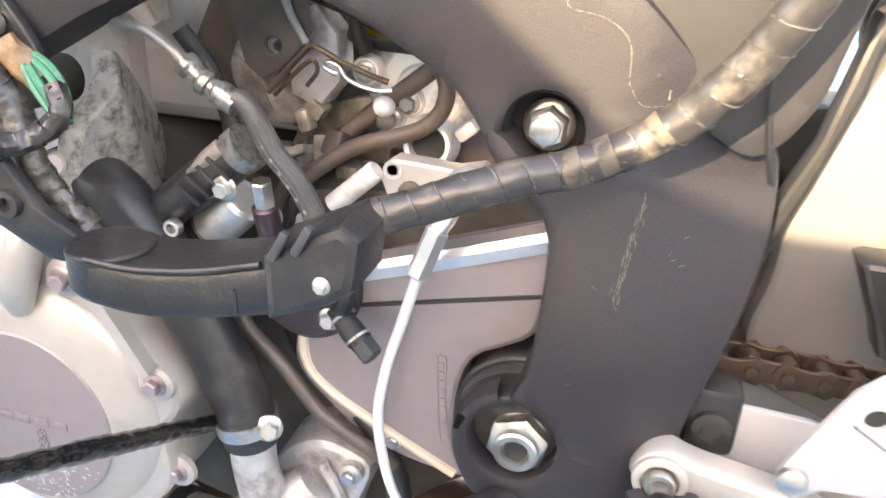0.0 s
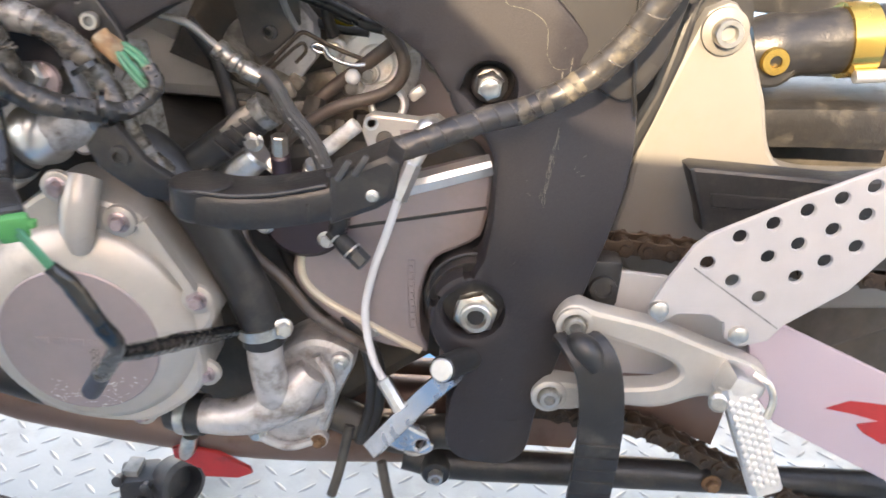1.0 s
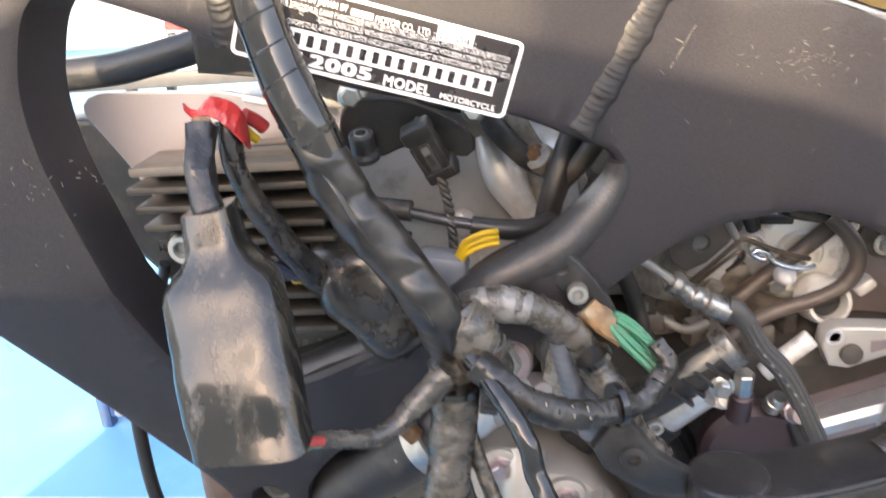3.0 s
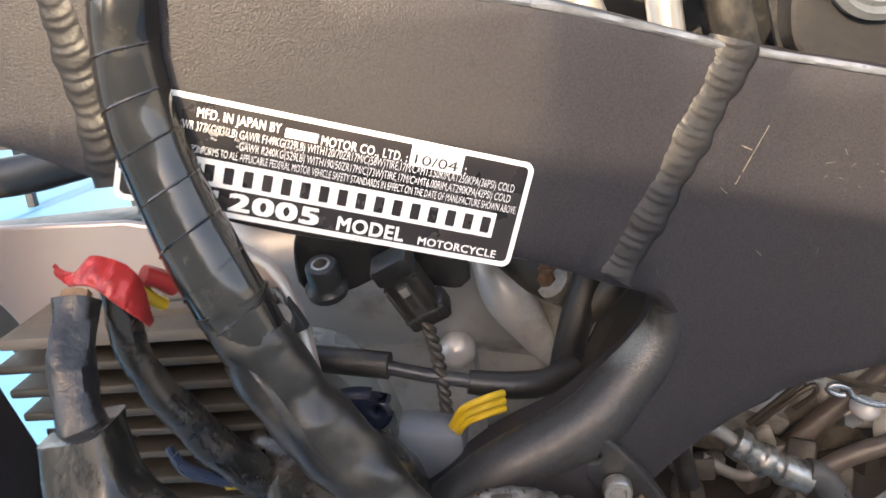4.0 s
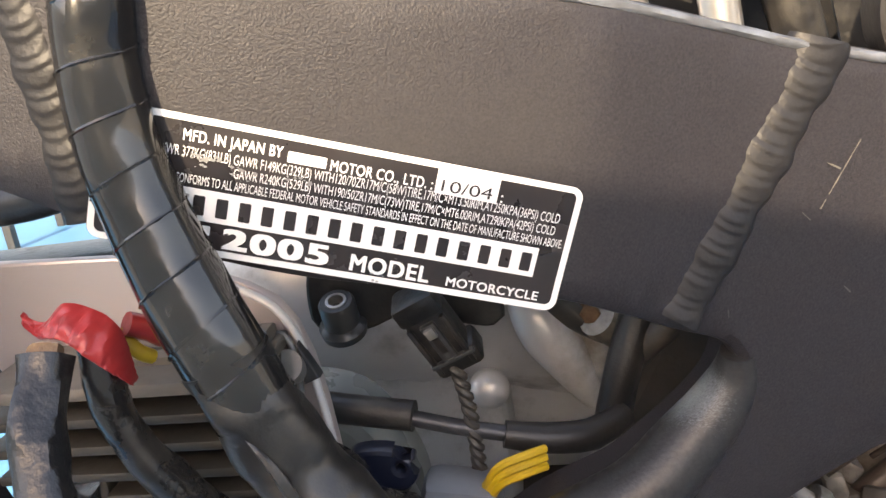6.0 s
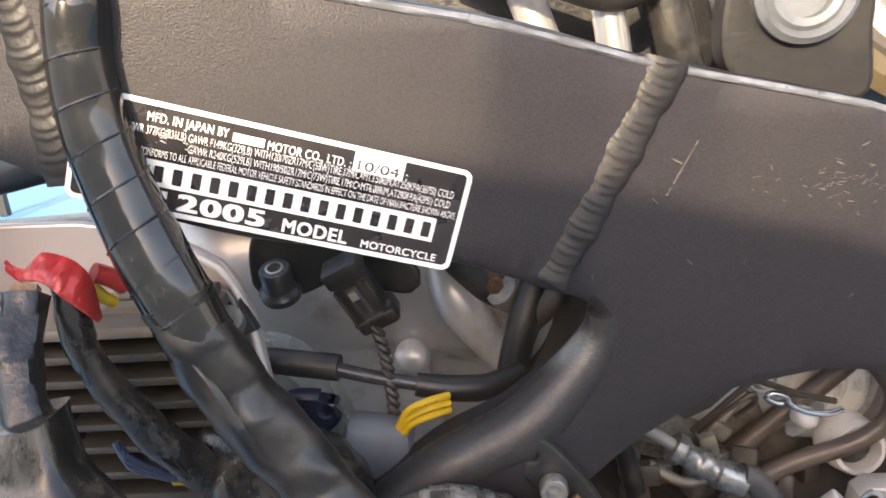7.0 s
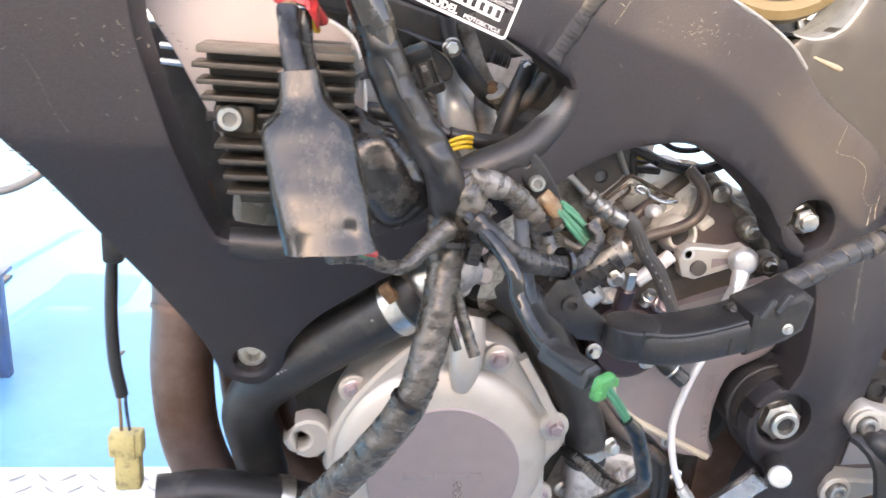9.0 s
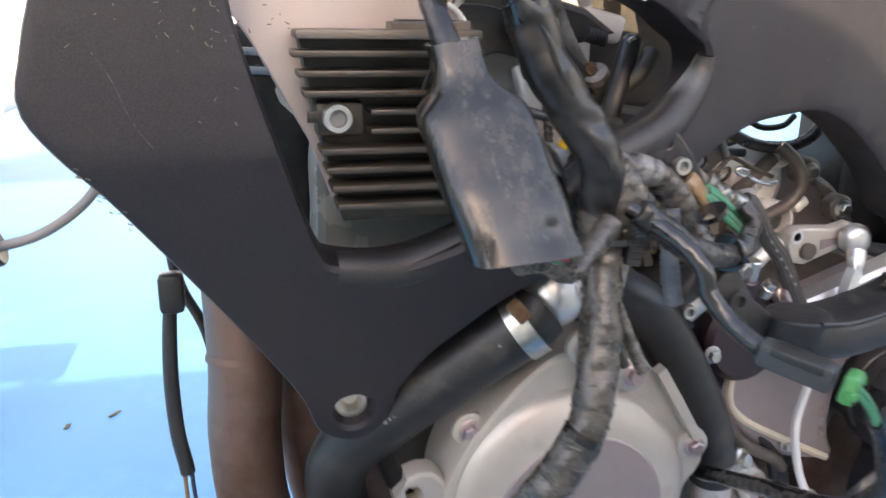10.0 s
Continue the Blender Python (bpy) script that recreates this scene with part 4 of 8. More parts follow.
part("cover_dome", lathe([(0.074, -0.004), (0.072, 0.002), (0.066, 0.006), (0.060, 0.0092), (0.0525, 0.0125), (0.002, 0.0130)], 56, None, Matrix.Translation((-0.2635, 0.3285, 0.485)) @ OUT), M_CASE, cover)
face = part("cover_face", lathe([(0.0515, 0.0), (0.0515, 0.0004), (0.0505, 0.0012), (0.002, 0.0014)], 56, None, Matrix.Translation((-0.2635, 0.316, 0.480)) @ OUT), M_PLATEC, cover, "round mauve-grey face")
for k, w in enumerate((5.2, 6.0, 5.4, 5.6, 5.8)):
    part("raised_bar", block((w * 1.5 * MM, 0.0008, 0.0048), (-0.287 + 0.0112 * k, 0.3143, 0.4805), 0.0003), M_PLATEC, face)
for k in range(3):
    bm = bmesh.new()
    x0 = -0.2555 + 0.002 * k
    for j in range(14):
        z = 0.476 - 0.002 * j
        bmesh.ops.create_cube(bm, size=1, matrix=Matrix.Translation((x0 + random.uniform(-0.001, 0.001), 0.3136, z)) @ Matrix.Diagonal((random.uniform(0.0003, 0.0011), 0.0002, 0.0015, 1)))
    part("scratch", bm, M_SCRATCH, face, "pale scratch", False)
bm = bmesh.new()
for k in range(90):
    t, rr = random.gauss(-1.45, 0.42), random.uniform(0.034, 0.0505)
    m = Matrix.Translation((-0.2635 + rr * math.cos(t), 0.3145, 0.480 + rr * math.sin(t))) @ Matrix.Rotation(random.gauss(0.2, 0.7), 4, "Y") @ Matrix.Diagonal((random.uniform(0.0004, 0.0025), 0.0002, random.uniform(0.00008, 0.00022), 1))
    bmesh.ops.create_cube(bm, size=1, matrix=m)
part("scuffing", bm, M_LABEL_W, face, "pale scuffing along the lower rim", False)
for x, z in ((-0.266, 0.5845), (-0.233, 0.563), (-0.189, 0.512), (-0.190, 0.449), (-0.325, 0.533), (-0.333, 0.477), (-0.300, 0.421), (-0.237, 0.411)):
    y = {-0.266: 0.322, -0.233: 0.326, -0.189: 0.3265, -0.190: 0.337}.get(x, 0.338)
    part("bolt_boss", lathe([(0.0105, 0), (0.0100, 0.003), (0.0085, 0.004)], 24, None, Matrix.Translation((x, y + 0.001, z)) @ OUT), M_CASE, cover)
    bolt_at(x, y - 0.0025, z, cover, BOLT_PINK, 1.0)
part("cover_rib", sweep([(-0.218, 0.322, 0.566), (-0.205, 0.322, 0.545), (-0.190, 0.322, 0.520)], [(-0.004, -0.003), (0.004, -0.003), (0.004, 0.003), (-0.004, 0.003)]), M_CASE, cover)
part("cover_boss", tube([(-0.254, 0.330, 0.588, 0.011), (-0.255, 0.322, 0.575, 0.0115), (-0.256, 0.318, 0.558, 0.010), (-0.257, 0.320, 0.544, 0.006)], 0.01, 20), M_CASE, cover, "rounded boss at the top of the cover")
part("cover_lug", slab(smooth_loop([(-0.3471, 0.5117), (-0.3626, 0.5097), (-0.3685, 0.4981), (-0.3607, 0.4845), (-0.3471, 0.4826), (-0.3364, 0.4961)]), 0.014, 0.332, 0.003, [ring_loop(-0.3583, 0.4966, 0.0055, 16)]), M_CASE, bike, "cast lug with an empty bolt hole")

sprocket_loop = [(-0.100, 0.566), (-0.052, 0.584), (-0.012, 0.597), (-0.0055, 0.594), (-0.0055, 0.570), (-0.0100, 0.548), (-0.0230, 0.5385), (-0.0390, 0.5290), (-0.0450, 0.513), (-0.0470, 0.492), (-0.0450, 0.470), (-0.040, 0.453), (-0.088, 0.462), (-0.122, 0.487), (-0.137, 0.508), (-0.133, 0.536), (-0.12, 0.556)]
sprocket = part("sprocket_cover", slab([tuple(p) for p in spline(sprocket_loop, 0.006, closed=True)], 0.03, 0.3745, 0.003), M_PLATEC, bike, "mauve-grey painted front sprocket cover")
part("polished_lip", sweep([(-0.099, 0.376, 0.5675), (-0.052, 0.376, 0.583), (-0.022, 0.376, 0.5935), (-0.0065, 0.377, 0.5985)], [(-0.012, -0.004), (0.0035, -0.005), (0.0045, 0.001), (0.002, 0.0045), (-0.012, 0.0045)], 0.01), M_ALU, sprocket, "polished upper lip")
part("dark_seam", sweep([(-0.099, 0.3745, 0.5485), (-0.05, 0.3745, 0.560), (-0.0075, 0.3745, 0.570)], [(-0.001, -0.0011), (0.0008, -0.0011), (0.0008, 0.0011), (-0.001, 0.0011)], 0.01), M_PLASTIC, sprocket, "dark joint line")
part("pale_rim", tube([(-0.131, 0.3745, 0.530), (-0.1315, 0.3745, 0.515), (-0.127, 0.3745, 0.502), (-0.113, 0.3745, 0.490), (-0.095, 0.3745, 0.480), (-0.07, 0.3745, 0.467), (-0.045, 0.3745, 0.4545)], 0.0028, 8, 0.004), M_CREAM, sprocket, "pale raised rim")
part("raised_oval", tube([(-0.0575, 0.3745, 0.527), (-0.0535, 0.3745, 0.527), (-0.0525, 0.3745, 0.50), (-0.0495, 0.3745, 0.474), (-0.0535, 0.3745, 0.473), (-0.0565, 0.3745, 0.50), (-0.0578, 0.3745, 0.5265)], 0.0006, 6, 0.004), M_PLATEC, sprocket)
for k in range(9):
    part("raised_bar", block((0.0028, 0.001, 0.0042), (-0.0555 + 0.0005 * k, 0.3744, 0.521 - 0.0053 * k), 0.0002), M_PLATEC, sprocket)
bolt_at(-0.080, 0.374, 0.469, sprocket, None, 0.8)
slave = part("clutch_slave", lathe([(0.030, 0), (0.030, 0.008), (0.026, 0.012), (0.01, 0.013)], 40, None, Matrix.Translation((-0.128, 0.378, 0.556)) @ OUT), M_WINE, bike, "dark wine-coloured clutch slave cylinder")
for x, z in ((-0.154, 0.549), (-0.113, 0.542)):
    bolt_at(x, 0.366, z, slave, None, 0.9)
part("bleed_valve", tube([(-0.1095, 0.367, 0.5481, 0.0056), (-0.1033, 0.363, 0.5439, 0.0058), (-0.0991, 0.361, 0.5407, 0.0064), (-0.0925, 0.3585, 0.5362, 0.0062)], 0.005, 16, 0.002), M_PLASTIC, slave, "black bleed valve with steel rings")
stick((-0.0935, 0.3588, 0.5368), (-0.0855, 0.3555, 0.5310), 0.0062, M_GREYPL, slave, "valve_hex", "blue-black hex end", 6)
for k in range(2):
    a = Vector((-0.1055, 0.3648, 0.5455)) + Vector((0.0098, -0.0044, -0.0076)) * k
    part("steel_ring", lathe([(0.0060, -0.0002), (0.0072, 0), (0.0072, 0.0014), (0.0060, 0.0016)], 20, None, Matrix.Translation(a) @ frame_along((0.0055, -0.0025, -0.0045))), M_STEEL, slave)
part("hose_banjo", tube([(-0.1094, 0.368, 0.5776), (-0.1053, 0.364, 0.5673), (-0.1032, 0.362, 0.5569), (-0.1063, 0.364, 0.5497)], 0.0055, 12, 0.003), M_PLASTIC, slave)

# coolant plumbing
part("overflow_hose", tube([(-0.176, 0.385, 0.545), (-0.166, 0.374, 0.526), (-0.143, 0.3705, 0.506), (-0.124, 0.3700, 0.483), (-0.108, 0.3700, 0.471), (-0.092, 0.3705, 0.462), (-0.080, 0.376, 0.450)], 0.0042, 14), M_BROWNR, bike, "thin brown-black overflow hose")
upper = part("upper_coolant_hose", tube([(-0.2915, 0.3295, 0.6045), (-0.2985, 0.327, 0.599), (-0.335, 0.338, 0.5705), (-0.368, 0.351, 0.541), (-0.389, 0.366, 0.515), (-0.397, 0.377, 0.490), (-0.394, 0.390, 0.46), (-0.387, 0.40, 0.42)], 0.0185, 28), M_RUBBER, bike, "thick black rubber coolant hose with printed marks")
pa, pb = Vector((-0.309, 0.3302, 0.5908)), Vector((-0.366, 0.350, 0.543))
pd = (pb - pa).normalized()
pn = (Vector((0, -1, 0.45)) - pd * Vector((0, -1, 0.45)).dot(pd)).normalized()
pm = Matrix((pd, pn, pd.cross(pn))).transposed().to_4x4()
for k in range(24):
    w = (0.0016, 0.0022, 0.0012, 0.0019)[k % 4]
    part("printed_bar", block((w, 0.0004, 0.0016), pa.lerp(pb, k / 23) + pn * 0.0188, 0, pm), M_PRINT, upper, "", False)
band(-0.2985, 0.327, 0.599, -0.335, 0.338, 0.5705, 0.0188, 0.011, upper)
part("clamp_screw", block((0.012, 0.007, 0.008), (-0.308, 0.311, 0.6125), 0.0015, Matrix.Rotation(radians(50), 4, "Y")), M_RUST, upper, "rusty clamp screw housing")
part("outlet_neck", tube([(-0.292, 0.335, 0.603), (-0.272, 0.336, 0.615), (-0.258, 0.345, 0.622)], 0.0165, 24), M_CAST, bike, "cast thermostat outlet")
dome = part("thermostat_dome", lathe([(0.0175, -0.012), (0.0185, 0.002), (0.0172, 0.009), (0.0135, 0.0150), (0.0075, 0.0185), (0.001, 0.0195)], 36, None, Matrix.Translation((-0.2800, 0.336, 0.611)) @ frame_along((-0.10, -1, 0.35))), M_ALU, bike, "small silver dome")
mount = part("mount_washer", lathe([(0.0115, 0), (0.0118, 0.0015), (0.0105, 0.0032), (0.001, 0.0034)], 32, None, Matrix.Translation((-0.2595, 0.3065, 0.6515)) @ frame_along((0.1, -1, 0.15))), M_PINKL, bike, "tarnished pinkish washer under a large nut")
part("mount_nut", hex_head(0.0155, 0.009, 0.0, 0.0045), M_STEEL, mount, "large steel engine mount nut").matrix_local = Matrix.Translation((-0.2618, 0.3038, 0.6545)) @ frame_along((0.1, -1, 0.15))
part("mount_boss", tube([(-0.2585, 0.375, 0.648), (-0.2590, 0.35, 0.650), (-0.2595, 0.307, 0.6515)], 0.0122, 24), M_DARK, bike, "dark engine mount boss")
for x, z in ((-0.260, 0.603), (-0.247, 0.612)):
    part("pink_lug", lathe([(0.007, 0), (0.0072, 0.008), (0.005, 0.012), (0.001, 0.0122)], 18, None, Matrix.Translation((x, 0.352, z)) @ frame_along((0.3, -1, 0.2))), M_PINK, bike, "tarnished pinkish lug")
lowh = part("lower_coolant_hose", tube([(-0.456, 0.352, 0.437), (-0.448, 0.353, 0.437), (-0.42, 0.358, 0.437), (-0.382, 0.362, 0.428), (-0.345, 0.366, 0.417), (-0.314, 0.37, 0.405), (-0.27, 0.385, 0.39)], 0.0165, 28), M_RUBBER, bike, "thick black rubber lower coolant hose")
band(-0.372, 0.3625, 0.4265, -0.345, 0.366, 0.417, 0.0168, 0.010, lowh)
part("clamp_screw", block((0.010, 0.008, 0.008), (-0.368, 0.357, 0.405), 0.0015), M_RUST, lowh, "rusty clamp screw")
pumph = part("pump_hose", tube([(-0.246, 0.364, 0.604), (-0.232, 0.357, 0.602), (-0.216, 0.353, 0.594), (-0.200, 0.352, 0.575), (-0.182, 0.350, 0.546), (-0.166, 0.350, 0.515), (-0.156, 0.351, 0.488), (-0.153, 0.352, 0.468)], 0.0152, 28), M_RUBBER, bike, "black rubber water pump hose")
band(-0.155, 0.3515, 0.480, -0.153, 0.352, 0.468, 0.0155, 0.008, pumph)
bolt_at(-0.139, 0.345, 0.483, pumph, None, 1.1, (0.5, -1, 0.2))
pump_loop = [(-0.150, 0.440), (-0.135, 0.455), (-0.118, 0.460), (-0.096, 0.452), (-0.092, 0.44), (-0.104, 0.407), (-0.112, 0.375), (-0.120, 0.366), (-0.152, 0.357), (-0.172, 0.372), (-0.165, 0.40)]
pump = part("water_pump", slab([tuple(p) for p in spline(pump_loop, 0.005, closed=True)], 0.06, 0.372, 0.006), M_CAST, bike, "dirty cast aluminium water pump")
part("pump_volute", tube([(-0.205, 0.358, 0.396, 0.013), (-0.18, 0.356, 0.397, 0.0135), (-0.158, 0.358, 0.404, 0.016), (-0.138, 0.362, 0.418, 0.018), (-0.122, 0.366, 0.436, 0.012)], 0.013, 22), M_CAST, pump, "cast inlet elbow")
part("pump_neck", tube([(-0.1535, 0.352, 0.470, 0.0125), (-0.152, 0.352, 0.448, 0.0125), (-0.148, 0.355, 0.425, 0.0135), (-0.142, 0.360, 0.410, 0.015)], 0.0125, 22), M_CAST, pump, "cast outlet neck")
for pts in (((-0.120, 0.368, 0.448), (-0.108, 0.368, 0.42), (-0.117, 0.368, 0.385)), ((-0.152, 0.368, 0.385), (-0.130, 0.368, 0.392), (-0.112, 0.368, 0.402)), ((-0.166, 0.369, 0.372), (-0.142, 0.369, 0.363), (-0.122, 0.369, 0.37))):
    part("casting_rib", tube(pts, 0.0035, 8, 0.004), M_CAST, pump)
for x, z, mt in ((-0.118, 0.371, None), (-0.103, 0.443, None), (-0.165, 0.374, None), (-0.160, 0.430, None)):
    part("bolt_boss", lathe([(0.0075, 0), (0.007, 0.006), (0.006, 0.0065)], 20, None, Matrix.Translation((x, 0.374, z)) @ OUT), M_CAST, pump)
    bolt_at(x, 0.368, z, pump, BOLT_RUST if x == -0.118 else None, 0.9)
stub_hose = part("pump_inlet_hose", tube([(-0.225, 0.366, 0.393), (-0.210, 0.360, 0.395), (-0.200, 0.358, 0.396)], 0.0155, 22), M_RUBBER, bike, "short black inlet hose")
band(-0.213, 0.361, 0.3948, -0.2, 0.358, 0.396, 0.0158, 0.008, stub_hose)
for k, (x, z) in enumerate(((-0.105, 0.0), (-0.095, 0.006))):
    part("breather_tube", tube([(-0.165, 0.392, 0.56), (-0.15, 0.388, 0.53), (-0.135, 0.384, 0.503), (-0.113, 0.38, 0.485), (-0.092, 0.378, 0.465 + z * 0.5), (-0.082 + z, 0.378, 0.44), (-0.080 + z, 0.38, 0.40), (-0.088 + z, 0.385, 0.36)], 0.0045, 12), M_RUBBER, bike, "thin black breather tube")

# exhaust
part("header_pipe", tube([(-0.447, 0.44, 0.64), (-0.447, 0.425, 0.60), (-0.446, 0.415, 0.55), (-0.449, 0.415, 0.50), (-0.444, 0.42, 0.44), (-0.425, 0.425, 0.39), (-0.385, 0.425, 0.358), (-0.324, 0.425, 0.345), (-0.25, 0.425, 0.335), (-0.174, 0.425, 0.33), (-0.09, 0.43, 0.33), (0.0, 0.44, 0.33)], 0.0225, 28), M_EXH, bike, "brown heat-stained exhaust header")
part("header_ring", tube([(-0.446, 0.416, 0.556), (-0.4465, 0.415, 0.552)], 0.0235, 28, 0.002), M_EXH, bike)
for dx, dy in ((0.038, 0.03), (0.072, 0.06)):
    part("header_pipe", tube([(-0.447 + dx, 0.44 + dy, 0.64), (-0.447 + dx, 0.425 + dy, 0.56), (-0.446 + dx, 0.42 + dy, 0.50), (-0.435 + dx, 0.43 + dy, 0.42), (-0.40 + dx, 0.44 + dy, 0.37), (-0.33, 0.45 + dy, 0.345), (-0.2, 0.45 + dy, 0.335), (0.0, 0.46 + dy, 0.33)], 0.021, 24), M_EXH, bike, "brown heat-stained exhaust header")

# ---- inside the frame's window: cables, ignition coil, linkage ----
part("clutch_cable", tube([(-0.232, 0.345, 0.690, 0.0050), (-0.214, 0.350, 0.6850, 0.0050), (-0.2125, 0.3505, 0.6843, 0.0024), (-0.195, 0.354, 0.680, 0.0024), (-0.184, 0.357, 0.6715, 0.0024), (-0.177, 0.358, 0.6655, 0.0026)], 0.003, 12, 0.0015), M_DIE, bike, "thin silver cable running into a ferrule")
crimp = part("hose_crimp", tube([(-0.178, 0.358, 0.666, 0.0060), (-0.1745, 0.3575, 0.6635, 0.0062), (-0.1735, 0.3573, 0.6628, 0.0050), (-0.170, 0.357, 0.6600, 0.0050), (-0.169, 0.357, 0.6592, 0.0064), (-0.166, 0.357, 0.6573, 0.0064), (-0.165, 0.357, 0.6566, 0.0050), (-0.162, 0.3565, 0.655, 0.0050), (-0.161, 0.3563, 0.6545, 0.0063), (-0.151, 0.355, 0.650, 0.0060)], 0.006, 18, 0.0006), M_FERRULE, bike, "dull steel crimped hose ferrule")
HOSE = [(-0.152, 0.355, 0.6535), (-0.148, 0.355, 0.652), (-0.142, 0.355, 0.644), (-0.134, 0.355, 0.630), (-0.122, 0.355, 0.616), (-0.112, 0.354, 0.597), (-0.104, 0.350, 0.578)]
hose = part("brake_hose", tube(HOSE, 0.0052, 18, 0.003), M_RIBBED, bike, "grey-black ribbed rubber hose with pale print")
for a in (-64, -38, -12, 14, 40, 66):
    o = Vector((0.8 * math.sin(radians(a)), -math.cos(radians(a)), 0.6 * math.sin(radians(a)))) * 0.0051
    part("hose_rib", tube([Vector(p) + o for p in HOSE[2:]], 0.0006, 6, 0.003), M_RIBBED, hose)
for k in range(7):
    part("printed_bar", block((0.0012, 0.0004, 0.0020), Vector((-0.1375, 0.3498, 0.6335)).lerp(Vector((-0.1130, 0.3488, 0.6000)), k / 6), 0, Matrix.Rotation(radians(-36), 4, "Y")), M_PRINT, hose, "", False)
bm = slab([(0.342, 0.598), (0.346, 0.632), (0.374, 0.664), (0.392, 0.650), (0.426, 0.612), (0.420, 0.596), (0.366, 0.578)], 0.014, lambda u, z: 0.45 * abs(u - 0.372 + 0.35 * (z - 0.62)), 0.0015, (), 0.004)
bmesh.ops.transform(bm, matrix=Matrix.Translation((-0.2175, 0, 0)) @ Matrix.Rotation(radians(90), 4, "Z"), verts=bm.verts)
part("cast_bracket", bm, M_CASTL, bike, "grimy angular aluminium casting")
part("carburettor_body", slab([(-0.21, 0.70), (-0.13, 0.69), (-0.12, 0.64), (-0.16, 0.61), (-0.24, 0.64)], 0.09, 0.445, 0.008), M_DARK, bike, "dark throttle body casting")
coil = part("ignition_coil", tube([(-0.236, 0.366, 0.560, 0.0095), (-0.215, 0.362, 0.577, 0.0105), (-0.190, 0.358, 0.597, 0.0105), (-0.166, 0.356, 0.616, 0.0112), (-0.150, 0.356, 0.629, 0.0102)], 0.01, 18), M_PLASTIC, bike, "black stick ignition coil")
part("coil_ring", tube([(-0.153, 0.356, 0.627), (-0.147, 0.356, 0.632)], 0.0116, 20, 0.003), M_FERRULE, coil, "silver top ring")
bolt_at(-0.1545, 0.345, 0.6135, coil, None, 0.9)
bolt_at(-0.1860, 0.350, 0.5880, coil, BOLT_SOCKET, 0.6)
part("dusty_top", tube([(-0.174, 0.3500, 0.6165, 0.0030), (-0.166, 0.3490, 0.6240, 0.0042), (-0.157, 0.3490, 0.6320, 0.0036)], 0.005, 16, 0.002, 0, 0.01, 0.0012), M_DIRTY, coil, "dusty crusted upper side")
for k in range(4):
    part("coil_rib", block((0.0022, 0.006, 0.0150), (-0.1735 + 0.0055 * k, 0.3465, 0.6075 + 0.0050 * k), 0.0006, Matrix.Rotation(radians(-50), 4, "Y")), M_PLASTIC, coil)
stick((-0.200, 0.376, 0.560), (-0.158, 0.370, 0.600), 0.0125, M_ALU, bike, "alloy_tube", "short bare alloy tube", 22)
part("dark_collar", tube([(-0.186, 0.374, 0.572), (-0.178, 0.373, 0.58)], 0.0145, 22), M_PLASTIC, bike)
sens = stick((-0.141, 0.362, 0.584), (-0.141, 0.356, 0.603), 0.0062, M_WINE, bike, "sensor", "wine-red sensor with a steel cap")
stick((-0.141, 0.357, 0.602), (-0.141, 0.354, 0.616), 0.0052, M_STEEL, sens, "cap", "steel cap", 6)
part("cast_block", slab([(-0.160, 0.674), (-0.143, 0.688), (-0.131, 0.674), (-0.129, 0.650), (-0.141, 0.634), (-0.158, 0.640)], 0.02, lambda x, z: 0.420 + 0.2 * abs(x + 0.145), 0.003, (), 0.006), M_CAST, bike, "grimy pale cast block")
part("white_cap", lathe([(0.0050, -0.006), (0.0054, 0.0), (0.0048, 0.003), (0.0030, 0.0048), (0.001, 0.0054)], 24, None, Matrix.Translation((-0.1040, 0.418, 0.6405)) @ frame_along((0.1, -1, 0.3))), M_WHITEP, bike, "white plastic cap")
motor = part("coil_block", slab(smooth_loop([(-0.196, 0.652), (-0.188, 0.668), (-0.172, 0.676), (-0.156, 0.674), (-0.143, 0.664), (-0.137, 0.648), (-0.143, 0.630), (-0.158, 0.622), (-0.176, 0.624), (-0.191, 0.636)], 0.004), 0.04, lambda x, z: 0.424 + 2.2 * (x + 0.166) ** 2 + 1.5 * (z - 0.65) ** 2, 0.005, (), 0.008), M_GRIME, bike, "grimy brown-grey motor housing")
part("rough_lug", block((0.011, 0.012, 0.009), (-0.143, 0.424, 0.634), 0.002, Matrix.Rotation(0.6, 4, "Y")), M_GRIME, motor, "broken-looking cast lug")
part("rough_lug", block((0.008, 0.010, 0.012), (-0.148, 0.420, 0.628), 0.002, Matrix.Rotation(-0.3, 4, "Y")), M_DIRTY, motor)
part("motor_rib", tube([(-0.190, 0.427, 0.660), (-0.176, 0.424, 0.648), (-0.168, 0.426, 0.630)], 0.0024, 8, 0.003), M_GRIME, motor)
bolt_at(-0.1615, 0.4210, 0.6655, motor, BOLT_SOCKET, 0.55)
hanger = part("hanger_bracket", slab([(-0.182, 0.704), (-0.138, 0.702), (-0.136, 0.676), (-0.141, 0.668), (-0.152, 0.6575), (-0.163, 0.6520), (-0.1715, 0.6590), (-0.176, 0.676)], 0.003, 0.400, 0.0012, [ring_loop(-0.1555, 0.6690, 0.0042, 18)]), M_DARKP, bike, "thin black bracket with a hole")
part("edge_strip", tube([(-0.150, 0.399, 0.699), (-0.144, 0.398, 0.684), (-0.1375, 0.399, 0.672)], 0.0022, 10, 0.003), M_DIE, hanger, "bare bent edge")
